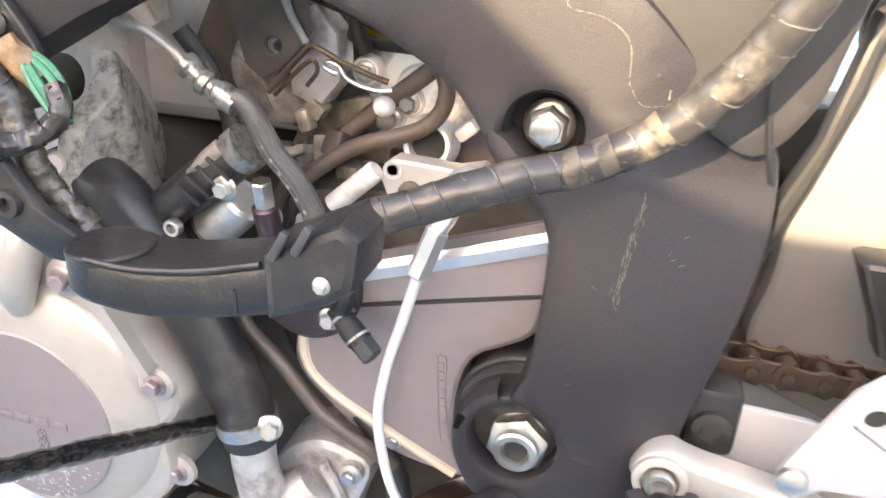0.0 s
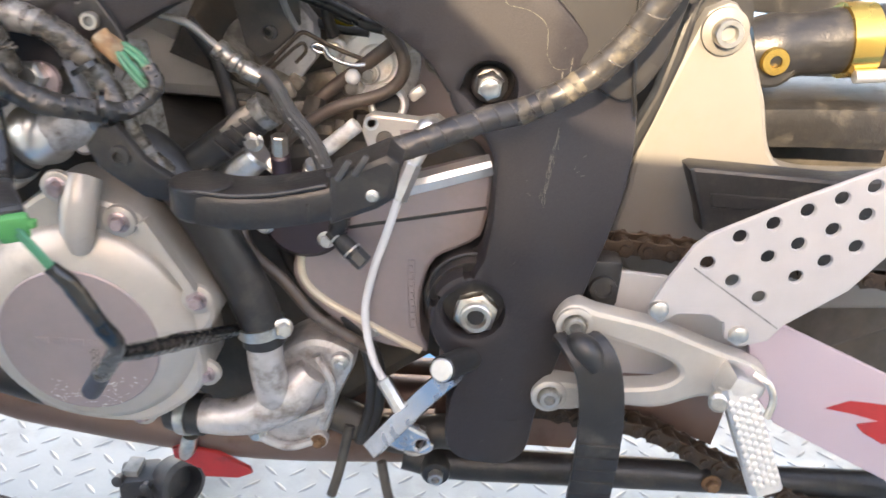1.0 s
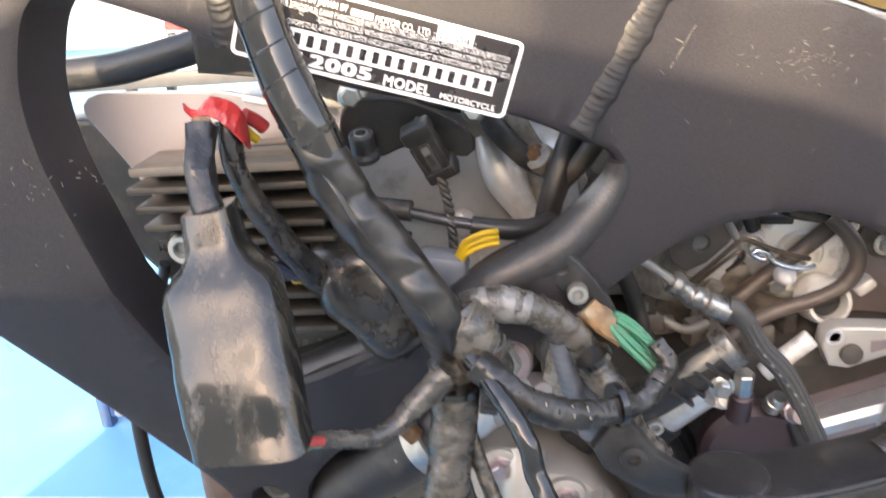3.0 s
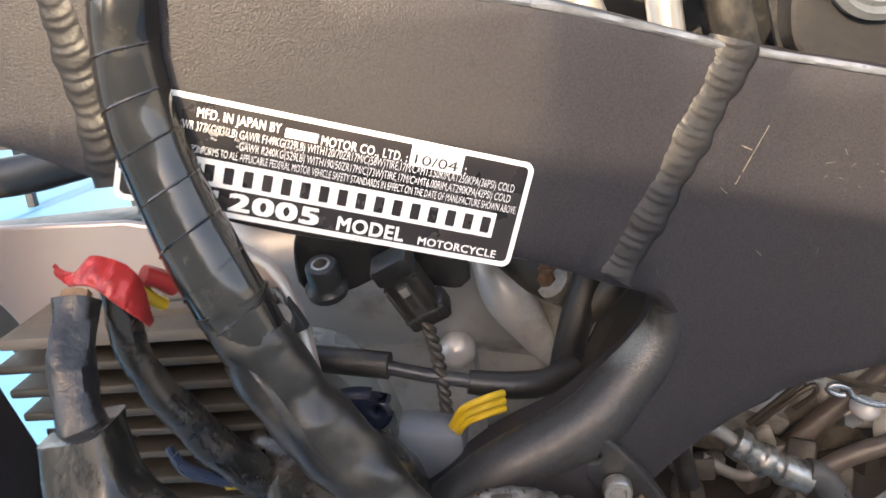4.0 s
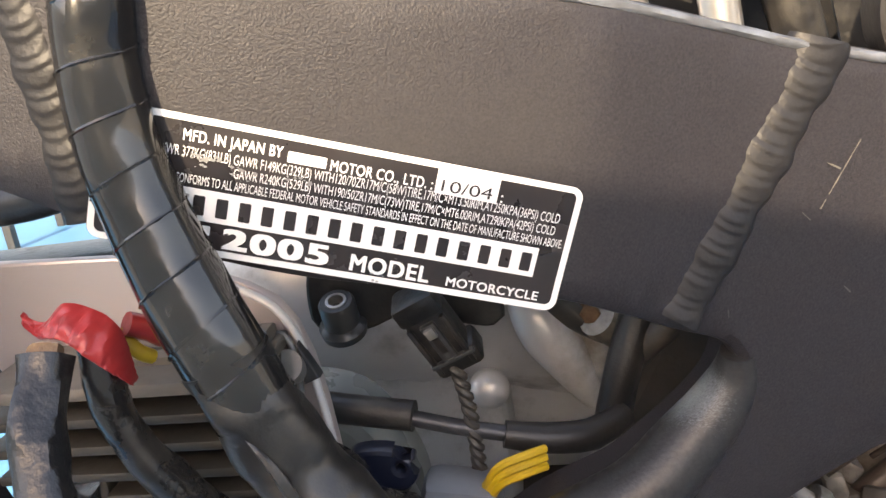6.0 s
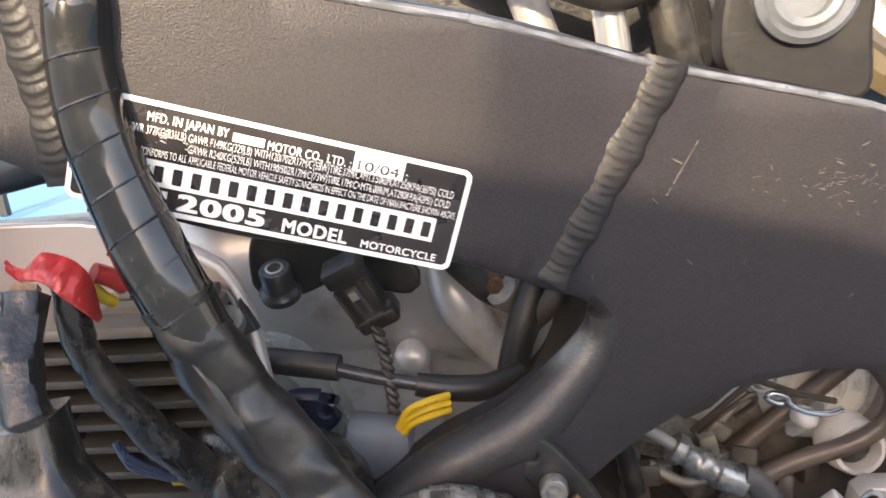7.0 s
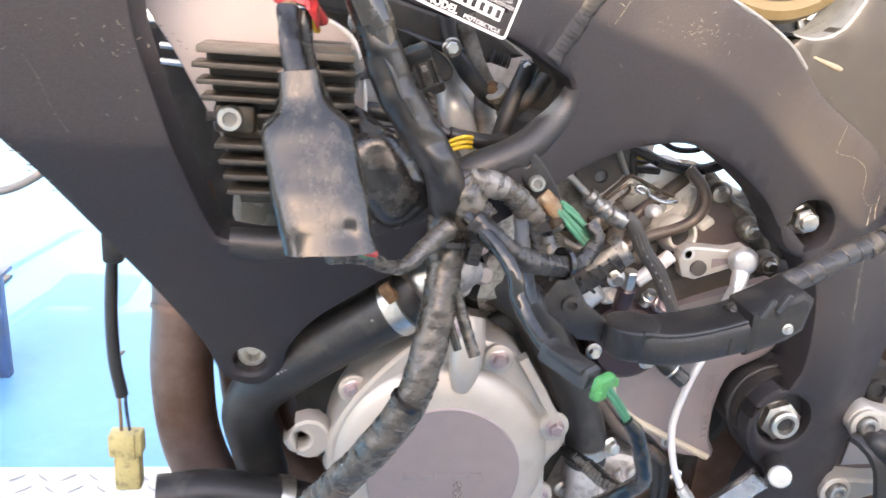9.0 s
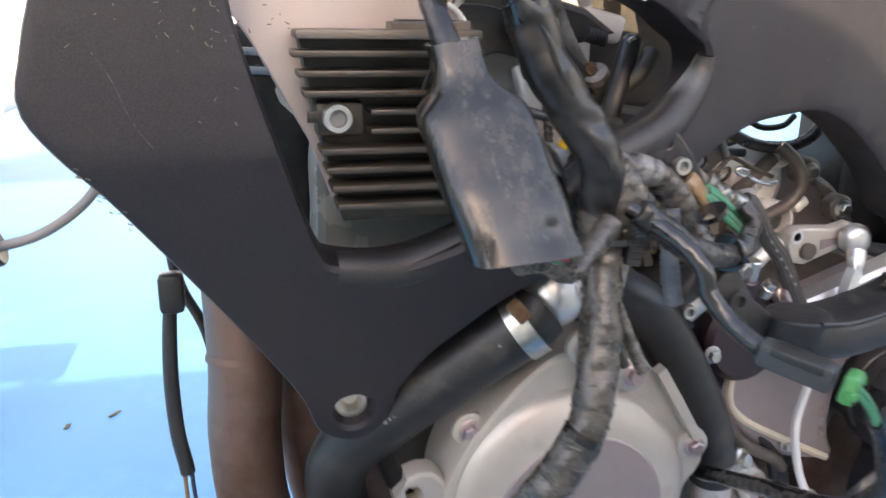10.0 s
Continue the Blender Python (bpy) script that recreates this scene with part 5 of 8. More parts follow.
part("spring_wire", tube([(-0.160, 0.402, 0.6455), (-0.150, 0.400, 0.6560), (-0.1400, 0.399, 0.6665), (-0.1345, 0.399, 0.6710), (-0.1280, 0.399, 0.6690), (-0.1200, 0.400, 0.6650), (-0.1080, 0.402, 0.6600), (-0.0970, 0.405, 0.6560)], 0.0015, 10, 0.0015), M_BROWNW, bike, "brown bent spring wire")
part("spring_wire", tube([(-0.157, 0.403, 0.6440), (-0.1475, 0.401, 0.6535), (-0.1390, 0.400, 0.6615), (-0.1340, 0.400, 0.6640), (-0.1330, 0.402, 0.6585), (-0.1400, 0.405, 0.6500)], 0.0012, 8, 0.0015), M_BROWNW, bike)
part("wire_clip", tube([(-0.1215, 0.400, 0.6588), (-0.1245, 0.400, 0.6592), (-0.1285, 0.400, 0.6618), (-0.1262, 0.400, 0.6640), (-0.1205, 0.400, 0.6622), (-0.1175, 0.400, 0.6575), (-0.1095, 0.400, 0.6538), (-0.1010, 0.401, 0.6522), (-0.0945, 0.403, 0.6528)], 0.0014, 10, 0.0012), M_CHROME, bike, "bright sprung wire clip")
part("vacuum_hose", tube([(-0.150, 0.404, 0.594), (-0.136, 0.408, 0.606), (-0.120, 0.410, 0.6175), (-0.106, 0.410, 0.6240), (-0.092, 0.410, 0.6285), (-0.080, 0.410, 0.6340), (-0.0715, 0.410, 0.6425), (-0.0690, 0.411, 0.6535), (-0.0730, 0.414, 0.6640), (-0.0820, 0.420, 0.674)], 0.0044, 18, 0.002), M_BROWNR, bike, "bent brown-black rubber vacuum hose")
part("straight_hose", tube([(-0.150, 0.425, 0.602), (-0.134, 0.428, 0.616), (-0.113, 0.430, 0.634), (-0.095, 0.431, 0.6485), (-0.077, 0.433, 0.6635)], 0.0050, 16), M_BROWNR, bike, "straight brown-black hose")
part("dark_pipe", tube([(-0.166, 0.400, 0.563), (-0.159, 0.400, 0.580), (-0.152, 0.400, 0.596), (-0.142, 0.402, 0.611)], 0.0036, 12), M_BROWNR, bike)
part("dark_pipe", tube([(-0.153, 0.408, 0.570), (-0.148, 0.408, 0.590), (-0.138, 0.410, 0.606), (-0.128, 0.412, 0.613)], 0.0034, 12), M_BROWNR, bike)
part("upright_pipe", tube([(-0.124, 0.432, 0.712), (-0.1245, 0.430, 0.694), (-0.1235, 0.431, 0.676), (-0.119, 0.434, 0.664)], 0.0042, 14), M_RUBBER, bike, "upright black hose")
part("black_loop_hose", tube([(-0.150, 0.425, 0.694), (-0.130, 0.428, 0.687), (-0.114, 0.430, 0.6815), (-0.098, 0.430, 0.6745), (-0.080, 0.430, 0.6715), (-0.063, 0.430, 0.6725), (-0.046, 0.432, 0.680), (-0.034, 0.44, 0.694)], 0.0042, 18, 0.003), M_BOOT2, bike, "shiny black looped hose")
part("thin_loop", tube([(-0.100, 0.436, 0.690), (-0.086, 0.436, 0.6845), (-0.070, 0.436, 0.6855), (-0.060, 0.438, 0.692)], 0.0022, 10, 0.002), M_PLASTIC, bike)
neck = part("breather_neck", lathe([(0.0145, -0.004), (0.0140, 0.004), (0.0128, 0.012), (0.0118, 0.0135), (0.0098, 0.0135), (0.0092, 0.004), (0.001, 0.003)], 34, None, Matrix.Translation((-0.0800, 0.428, 0.6210)) @ frame_along((0.05, -1, 0.2))), M_BRIGHT, bike, "short cast neck, open at the end")
# black disc in place of the shade down the neck
part("neck_bore_shade", lathe([(0.0090, 0), (0.0090, 0.001), (0.001, 0.001)], 24, None, Matrix.Translation((-0.0800, 0.4235, 0.6220)) @ frame_along((0.05, -1, 0.2))), M_RUBBER, neck)
part("neck_ear", block((0.012, 0.010, 0.007), (-0.0600, 0.422, 0.632), 0.002, Matrix.Rotation(-0.7, 4, "Y")), M_POLISH, neck)
clutch = part("clutch_cover", lathe([(0.0320, 0.0), (0.0310, 0.008), (0.0275, 0.0125), (0.0235, 0.0140), (0.0225, 0.0120), (0.0140, 0.0125), (0.0120, 0.0150), (0.001, 0.0155)], 48, None, Matrix.Translation((-0.0905, 0.452, 0.6450)) @ frame_along((0, -1, 0.06))), M_BRIGHT, bike, "polished round cover with cast steps")
for x, z, s_ in ((-0.1060, 0.6300, 1.15), (-0.0950, 0.6400, 0.95), (-0.0690, 0.6640, 0.9), (-0.1190, 0.6540, 0.9)):
    part("bolt_boss", lathe([(0.0085, 0), (0.0082, 0.006), (0.0070, 0.008), (0.001, 0.0082)], 22, None, Matrix.Translation((x, 0.440, z)) @ OUT), M_BRIGHT, clutch)
    bolt_at(x, 0.4325, z, clutch, None, s_)
for x, z, d in ((-0.0470, 0.6530, 0.0), (-0.0140, 0.6240, 0.0), (0.0060, 0.5960, 0.0)):
    lugw = part("crankcase_lug", lathe([(0.0100, 0), (0.0098, 0.010), (0.0080, 0.012), (0.001, 0.0122)], 24, None, Matrix.Translation((x, 0.442, z)) @ OUT), M_DIRTY, bike, "cast lug with a bolt")
    bolt_at(x, 0.4305, z, lugw, None, 1.0)
part("crankcase_arm", slab(smooth_loop([(-0.072, 0.668), (-0.048, 0.667), (-0.030, 0.650), (-0.006, 0.634), (0.016, 0.604), (0.014, 0.590), (-0.006, 0.606), (-0.026, 0.634), (-0.050, 0.650), (-0.070, 0.656)], 0.004), 0.03, 0.446, 0.004), M_DIRTY, bike, "grimy edge of the crankcase")
stick((-0.1210, 0.390, 0.5940), (-0.0970, 0.390, 0.6160), 0.0054, M_POLISH, bike, "alloy_pipe", "short straight alloy pipe", 22)
for x, y, z, r, h, d, mt in ((-0.1140, 0.362, 0.5890, 0.0062, 0.012, (0.1, -1, 0.3), M_PINKL), (-0.1235, 0.364, 0.5890, 0.0050, 0.012, (0.2, -0.6, 1), M_STEEL), (-0.1090, 0.372, 0.5830, 0.0052, 0.010, (0, -1, 0.5), M_CHROME), (-0.1480, 0.376, 0.5880, 0.0060, 0.014, (0.1, -1, 0.5), M_POLISH)):
    part("small_stub", lathe([(r, 0), (r, h * 0.55), (r * 0.86, h * 0.6), (r * 0.84, h * 0.9), (r * 0.7, h), (r * 0.05, h)], 18, None, Matrix.Translation((x, y, z)) @ frame_along(d)), mt, bike)
# white plate stands in for overlit engine metal and background
part("overlit_cover", slab(smooth_loop([(-0.140, 0.672), (-0.122, 0.692), (-0.100, 0.700), (-0.086, 0.688), (-0.090, 0.668), (-0.105, 0.660), (-0.12, 0.655)]), 0.01, 0.475, 0.004), M_WHITEP, bike, "white plate painting brightly lit metal deep in the engine")
part("bright_plate", slab(smooth_loop([(-0.232, 0.690), (-0.198, 0.692), (-0.192, 0.668), (-0.198, 0.645), (-0.214, 0.640), (-0.228, 0.655)]), 0.02, lambda x, z: 0.448 + 0.3 * abs(x + 0.21), 0.004, (), 0.01), M_CASTL, bike, "pale stained casting")
part("cast_web", slab([(-0.175, 0.600), (-0.160, 0.630), (-0.120, 0.640), (-0.100, 0.622), (-0.085, 0.600), (-0.13, 0.588)], 0.03, lambda x, z: 0.440 + 0.18 * abs(x + 0.12) - 0.12 * (z - 0.63), 0.005, (), 0.012), M_GRIME, bike, "stained cast web of the crankcase")
part("yellow_tag", block((0.026, 0.004, 0.010), (-0.117, 0.446, 0.6735), 0.001, Matrix.Rotation(0.22, 4, "Y")), M_YELLOW, bike, "yellow plastic tag")
for pts, r_, mt in (([(-0.146, 0.436, 0.676), (-0.120, 0.440, 0.668), (-0.096, 0.440, 0.6665)], 0.0030, M_PLASTIC), ([(-0.140, 0.440, 0.690), (-0.124, 0.442, 0.678), (-0.110, 0.444, 0.672), (-0.098, 0.444, 0.6740)], 0.0016, M_PLASTIC),
                    ([(-0.210, 0.405, 0.672), (-0.196, 0.410, 0.650), (-0.188, 0.410, 0.628), (-0.184, 0.408, 0.610)], 0.0050, M_RUBBER), ([(-0.176, 0.418, 0.618), (-0.160, 0.414, 0.610), (-0.146, 0.414, 0.614)], 0.0028, M_GRIME)):
    part("engine_cable", tube(pts, r_, 10, 0.003), mt, bike)
# dirty bits of casting between the larger pieces
rng = random.Random(11)
for k in range(12):
    x, z = rng.uniform(-0.19, -0.095), rng.uniform(0.592, 0.622)
    y = rng.uniform(0.418, 0.436)
    d = (rng.uniform(-0.5, 0.5), -1, rng.uniform(-0.2, 0.7))
    part("cast_lump", block((rng.uniform(0.008, 0.016), rng.uniform(0.01, 0.016), rng.uniform(0.006, 0.014)), (x, y, z), 0.002, frame_along(d)), rng.choice((M_GRIME, M_DARK, M_GRIME, M_DIRTY)), bike)
# shift linkage
ARM = [(-0.0933, 0.6128), (-0.0923, 0.6204), (-0.0867, 0.6245), (-0.0724, 0.624), (-0.0561, 0.623), (-0.0438, 0.6261), (-0.0377, 0.6215), (-0.0397, 0.6123), (-0.052, 0.6087), (-0.0663, 0.6036), (-0.0785, 0.599), (-0.0887, 0.601)]
arm = part("shift_arm", slab(ARM, 0.011, 0.385, 0.0016), M_SATIN, bike, "cast aluminium shift arm")
part("clamp_hole", lathe([(0.0048, 0.0), (0.0048, 0.0009), (0.0028, 0.0009), (0.0026, -0.002), (0.0005, -0.002)], 18, None, Matrix.Translation((-0.0872, 0.385, 0.6189)) @ OUT), M_ALU, arm)
# darker panel on the arm's face draws a shaded recess
part("arm_recess_shade", slab([(-0.0683, 0.6158), (-0.054, 0.6169), (-0.0545, 0.6128), (-0.0678, 0.6087)], 0.001, 0.3846, 0.0003), M_PLATEC, arm)
part("splined_shaft", lathe([(0.0058, 0), (0.0058, 0.003), (0.0045, 0.0035)], 18, None, Matrix.Translation((-0.078, 0.3853, 0.6087)) @ OUT), M_DARK, arm, "dark splined shaft end")
joint = part("ball_joint", lathe([(0.0095, 0), (0.0105, 0.003), (0.0105, 0.007), (0.0085, 0.0105), (0.005, 0.012), (0.001, 0.0123)], 28, None, Matrix.Translation((-0.0484, 0.382, 0.6176)) @ OUT), M_ALU, bike, "aluminium ball joint")
rod = part("shift_rod", tube([(-0.0535, 0.368, 0.612, 0.0062), (-0.0565, 0.364, 0.604, 0.0055), (-0.058, 0.362, 0.600, 0.004)], 0.005, 14, 0.002), M_ALU, bike, "aluminium shift rod with hexagon ends")
stick((-0.0575, 0.363, 0.6015), (-0.066, 0.360, 0.577), 0.0058, M_ALU, rod, "hexagon_sleeve", "hexagon sleeve", 6)
part("thin_rod", tube([(-0.0655, 0.360, 0.578), (-0.073, 0.360, 0.55), (-0.0805, 0.361, 0.523), (-0.085, 0.362, 0.49), (-0.0785, 0.360, 0.456), (-0.069, 0.358, 0.436)], 0.0028, 14, 0.004), M_WHITEP, rod, "bare metal rod")
stick((-0.0705, 0.358, 0.439), (-0.056, 0.350, 0.419), 0.0052, M_ALU, rod, "lower_sleeve", "", 8)

# shift pedal
pedal = part("shift_pedal", sweep([(-0.0213, 0.337, 0.4623), (-0.0399, 0.348, 0.4317), (-0.076, 0.373, 0.3643)], [(-0.006, -0.0065), (-0.0045, -0.0075), (0.0035, -0.0075), (0.006, -0.0055), (0.006, -0.003), (0.0045, -0.0015), (0.0045, 0.002), (0.006, 0.0035), (0.006, 0.0055), (0.0035, 0.0075), (-0.0045, 0.0075), (-0.006, 0.0065)], 0.006), M_LEVER, bike, "polished folding shift pedal")
stick((-0.0017, 0.361, 0.4653), (-0.0303, 0.304, 0.4863), 0.0088, M_RUBBER, pedal, "toe_rubber", "black rubber toe piece")
stick((-0.0297, 0.305, 0.4858), (-0.0308, 0.3028, 0.4866), 0.0078, M_ALU, pedal, "toe_cap", "bright worn toe end")
part("pedal_tip", slab([(-0.0761, 0.3783), (-0.0658, 0.3916), (-0.0494, 0.3926), (-0.0309, 0.3834), (-0.0299, 0.3731), (-0.0381, 0.3659), (-0.0555, 0.367)], 0.008, 0.366, 0.003, [ring_loop(-0.0391, 0.3752, 0.0042, 14)]), M_LEVER, pedal)
part("return_spring", tube([(-0.0586, 0.374, 0.3743), (-0.0525, 0.374, 0.3641), (-0.0443, 0.374, 0.36), (-0.034, 0.374, 0.3641)], 0.002, 8, 0.002), M_STEEL, pedal)
part("pedal_pivot", lathe([(0.012, 0), (0.012, 0.014), (0.0105, 0.016), (0.006, 0.016)], 26, None, Matrix.Translation((-0.0261, 0.401, 0.3311)) @ OUT), M_PLASTIC, bike, "black side stand pivot")
bolt_at(*(-0.026, 0.385, 0.3305), bike, BOLT_SOCKET, 0.8, name="stand_bolt")

# side stand, folded up
stand = part("side_stand", tube([(-0.0532, 0.408, 0.3307, 0.0124), (-0.017, 0.406, 0.3276, 0.0139), (0.0552, 0.406, 0.3286, 0.0139), (0.1585, 0.406, 0.3307, 0.0134), (0.303, 0.408, 0.3318, 0.0124), (0.6226, 0.418, 0.3361, 0.0124)], 0.013, 20), M_PLASTIC, bike, "black folded side stand")
bolt_at(*(0.199, 0.392, 0.3365), stand, BOLT_RUST, 1.2)
part("stand_spring", tube([(-0.096, 0.385, 0.375, 0.004), (-0.103, 0.375, 0.335, 0.004), (-0.108, 0.372, 0.315, 0.004)], 0.004, 10), M_DARK, stand)
part("stand_foot_rod", tube([(-0.07, 0.38, 0.345, 0.004), (-0.062, 0.372, 0.315, 0.004), (-0.05, 0.37, 0.27, 0.0045)], 0.004, 10), M_DARK, stand)
part("lower_frame_tube", tube([(-0.11, 0.40, 0.375), (-0.06, 0.395, 0.36), (-0.02, 0.392, 0.37), (0.02, 0.39, 0.36)], 0.014, 16), M_DARK, bike)

# ---- footrest ----
bracket_loop = [(0.0429, 0.503), (0.048, 0.5153), (0.0583, 0.5188), (0.0726, 0.5142), (0.1135, 0.506), (0.1545, 0.4917), (0.1811, 0.4835), (0.1954, 0.4733), (0.1954, 0.4549), (0.175, 0.4477), (0.1545, 0.4518), (0.1238, 0.44), (0.088, 0.4395), (0.0624, 0.4323), (0.0439, 0.4344), (0.0357, 0.4457),
                (0.0419, 0.4559), (0.0562, 0.4569), (0.0777, 0.4549), (0.1084, 0.4569), (0.1258, 0.461), (0.134, 0.4702), (0.1217, 0.4805), (0.088, 0.4907), (0.0675, 0.4948), (0.0552, 0.4922)]
bracket = part("footrest_bracket", slab([tuple(p) for p in spline(bracket_loop, 0.003, closed=True)], 0.014, 0.344, 0.004), M_SATIN, bike, "satin aluminium footrest bracket")
for x, z in ((0.0567, 0.5035), (0.047, 0.4451)):
    part("bolt_rim", lathe([(0.0125, 0), (0.0125, 0.004), (0.0105, 0.005), (0.0088, 0.005), (0.0086, 0.0005), (0.001, 0.0005)], 30, None, Matrix.Translation((x, 0.346, z)) @ OUT), M_SATIN, bracket)
    bolt_at(x, 0.344, z, bracket, BOLT_SOCKET, 0.95)
PEG_A, PEG_B, PEG_UP = Vector((0.1669, 0.3285, 0.4751)), Vector((0.1950, 0.3045, 0.4080)), Vector((0, -1, 0.3))
peg = part("footpeg", sweep([PEG_A, PEG_A.lerp(PEG_B, 0.5), PEG_B], [(-0.008, -0.007), (0.008, -0.007), (0.0108, -0.004), (0.0108, 0.003), (0.008, 0.0065), (-0.008, 0.0065), (-0.0108, 0.003), (-0.0108, -0.004)], 0.008, PEG_UP), M_ALU, bike, "knurled aluminium footpeg")
part("peg_hinge", block((0.024, 0.03, 0.024), (0.171, 0.3355, 0.4711), 0.005, Matrix.Rotation(0.3, 4, "Y")), M_ALU, peg)
part("peg_spring", tube([(0.1772, 0.3285, 0.4853), (0.1855, 0.3225, 0.4811), (0.1896, 0.3185, 0.4708), (0.1876, 0.3165, 0.4585)], 0.0025, 8, 0.002), M_STEEL, peg)
part("hinge_pin", lathe([(0.007, 0), (0.007, 0.004), (0.005, 0.006)], 18, None, Matrix.Translation((0.1577, 0.3265, 0.4628)) @ frame_along((-0.3, -1, 0.1))), M_STEEL, peg)
KNOB = mesh_of("grip_tooth", lathe([(0.0026, 0), (0.0019, 0.0014), (0.0007, 0.0018)], 6), M_ALU)
a, b = PEG_A.lerp(PEG_B, 0.12), PEG_A.lerp(PEG_B, 0.95)
dirp = (b - a).normalized()
side = dirp.cross(PEG_UP).normalized()
upv = side.cross(dirp).normalized()
for k in range(12):
    for j in range(-2, 3):
        p = a.lerp(b, (k + (0.5 if j % 2 else 0)) / 12) + side * (0.0040 * j) + upv * (0.0062 - 0.0002 * j * j)
        placed("grip_tooth", KNOB, Matrix.Translation(p) @ frame_along(upv), peg)
guard_holes = ((0.1486, 0.5784), (0.1671, 0.5887), (0.1856, 0.5989), (0.204, 0.6082), (0.2214, 0.6174), (0.2399, 0.6276), (0.1322, 0.559), (0.1691, 0.5661), (0.1856, 0.5764), (0.204, 0.5877), (0.2214, 0.5989), (0.2389, 0.6082), (0.1507, 0.5477), (0.1897, 0.5538), (0.205, 0.5661), (0.2214, 0.5774), (0.1702, 0.5374))
guard_loop = [(0.1015, 0.5251), (0.1076, 0.5405), (0.122, 0.5702), (0.1302, 0.5784), (0.1753, 0.6041), (0.2225, 0.6287), (0.2522, 0.644), (0.2594, 0.6369), (0.2573, 0.5959), (0.243, 0.5733), (0.2255, 0.5467), (0.1907, 0.5179), (0.1835, 0.5056), (0.165, 0.4995), (0.1548, 0.5056), (0.1517, 0.5169), (0.1425, 0.522), (0.121, 0.521), (0.1097, 0.5128)]
hguard = part("heel_guard", slab(guard_loop, 0.003, 0.336, 0.0008, [ring_loop(x, z, 0.0046, 18) for x, z in guard_holes]), M_GUARD, bike, "drilled brushed aluminium heel guard")
part("fold_line", block((0.074, 0.0006, 0.0010), (0.1558, 0.3359, 0.5354), 0, Matrix.Rotation(radians(32), 4, "Y")), M_DIE, hguard)
for x, z in ((0.1076, 0.5236), (0.163, 0.5092)):
    bolt_at(x, 0.336, z, hguard, mesh_of("bolt", lathe([(0.0068, 0), (0.0062, 0.003), (0.004, 0.0045), (0.001, 0.0047)], 20), M_STEEL), 1.0)

# ---- swingarm, chain, shock ----
swing = part("swingarm", slab([tuple(p) for p in spline([(0.100, 0.515), (0.103, 0.56), (0.108, 0.605), (0.133, 0.685), (0.138, 0.697), (0.151, 0.704), (0.165, 0.694), (0.190, 0.642), (0.217, 0.588), (0.30, 0.585), (0.45, 0.60), (0.45, 0.50), (0.28, 0.47), (0.15, 0.47)], 0.008, closed=True)], 0.03, 0.455, 0.004), M_SWING, bike, "beige-grey painted swingarm with a triangular brace")
part("brace_washer", lathe([(0.0165, 0), (0.0165, 0.004), (0.0145, 0.005), (0.001, 0.005)], 32, None, Matrix.Translation((0.151, 0.455, 0.684)) @ OUT), M_SWING, swing)
bolt_at(0.151, 0.4505, 0.684, swing, BOLT_SOCKET, 1.35)
part("shock_reservoir", slab([(0.055, 0.50), (0.055, 0.70), (0.085, 0.70), (0.100, 0.62), (0.12, 0.58), (0.12, 0.50)], 0.06, 0.515, 0.006), M_PLASTIC, bike, "black shock linkage body behind the frame")
part("plate_edge_strip", slab([(0.1180, 0.703), (0.1265, 0.708), (0.1210, 0.667), (0.1080, 0.620), (0.0940, 0.579), (0.0860, 0.579), (0.0950, 0.613), (0.1060, 0.642)], 0.014, 0.432, 0.003), M_RUBBER, bike, "black edge strip beside the pale plate")
part("mount_collar", lathe([(0.019, 0), (0.0270, 0.001), (0.0280, 0.006), (0.0270, 0.012), (0.019, 0.013)], 36, None, Matrix.Translation((0.1472, 0.480, 0.6905)) @ OUT), M_RUBBER, bike, "black rubber mount collar")
part("vent_cord", tube([(0.067, 0.3625, 0.735), (0.068, 0.3625, 0.706), (0.070, 0.3620, 0.682), (0.0735, 0.3640, 0.660), (0.079, 0.372, 0.640)], 0.0014, 10), M_RUBBER, bike, "thin grey dusty cord")
# added backing sheet, dark for the shade behind the engine
part("rear_backing", slab([(-0.24, 0.42), (-0.24, 0.652), (-0.16, 0.648), (-0.10, 0.640), (-0.06, 0.636), (0.03, 0.630), (0.07, 0.59), (0.07, 0.42)], 0.05, 0.51, 0.006), M_DARK, bike, "added dark backing behind the engine")
shock = part("shock_absorber", tube([(0.1806, 0.488, 0.6669, 0.0216), (0.2002, 0.488, 0.6699, 0.0255), (0.2198, 0.488, 0.6738, 0.023), (0.2541, 0.488, 0.6797, 0.0245), (0.2933, 0.488, 0.6856, 0.0255)], 0.025, 26), M_PLASTIC, bike, "black shock absorber with gold parts")
part("eye", lathe([(0.0205, 0), (0.0205, 0.014), (0.018, 0.016), (0.012, 0.016)], 32, None, Matrix.Translation((0.1953, 0.484, 0.664)) @ OUT), M_PLASTIC, shock)
part("gold_bolt", lathe([(0.0105, 0), (0.0105, 0.004), (0.0095, 0.006), (0.0045, 0.006), (0.004, 0.002), (0.001, 0.002)], 28, None, Matrix.Translation((0.1951, 0.467, 0.6641)) @ OUT), M_GOLD, shock, "gold anodised bolt")
part("gold_collar", tube([(0.2482, 0.488, 0.6787), (0.2688, 0.488, 0.6816)], 0.0275, 32, 0.004), M_GOLD, shock, "gold anodised collar")
part("silver_adjuster", tube([(0.2558, 0.466, 0.6572), (0.2931, 0.466, 0.6621)], 0.005, 12), M_ALU, shock)
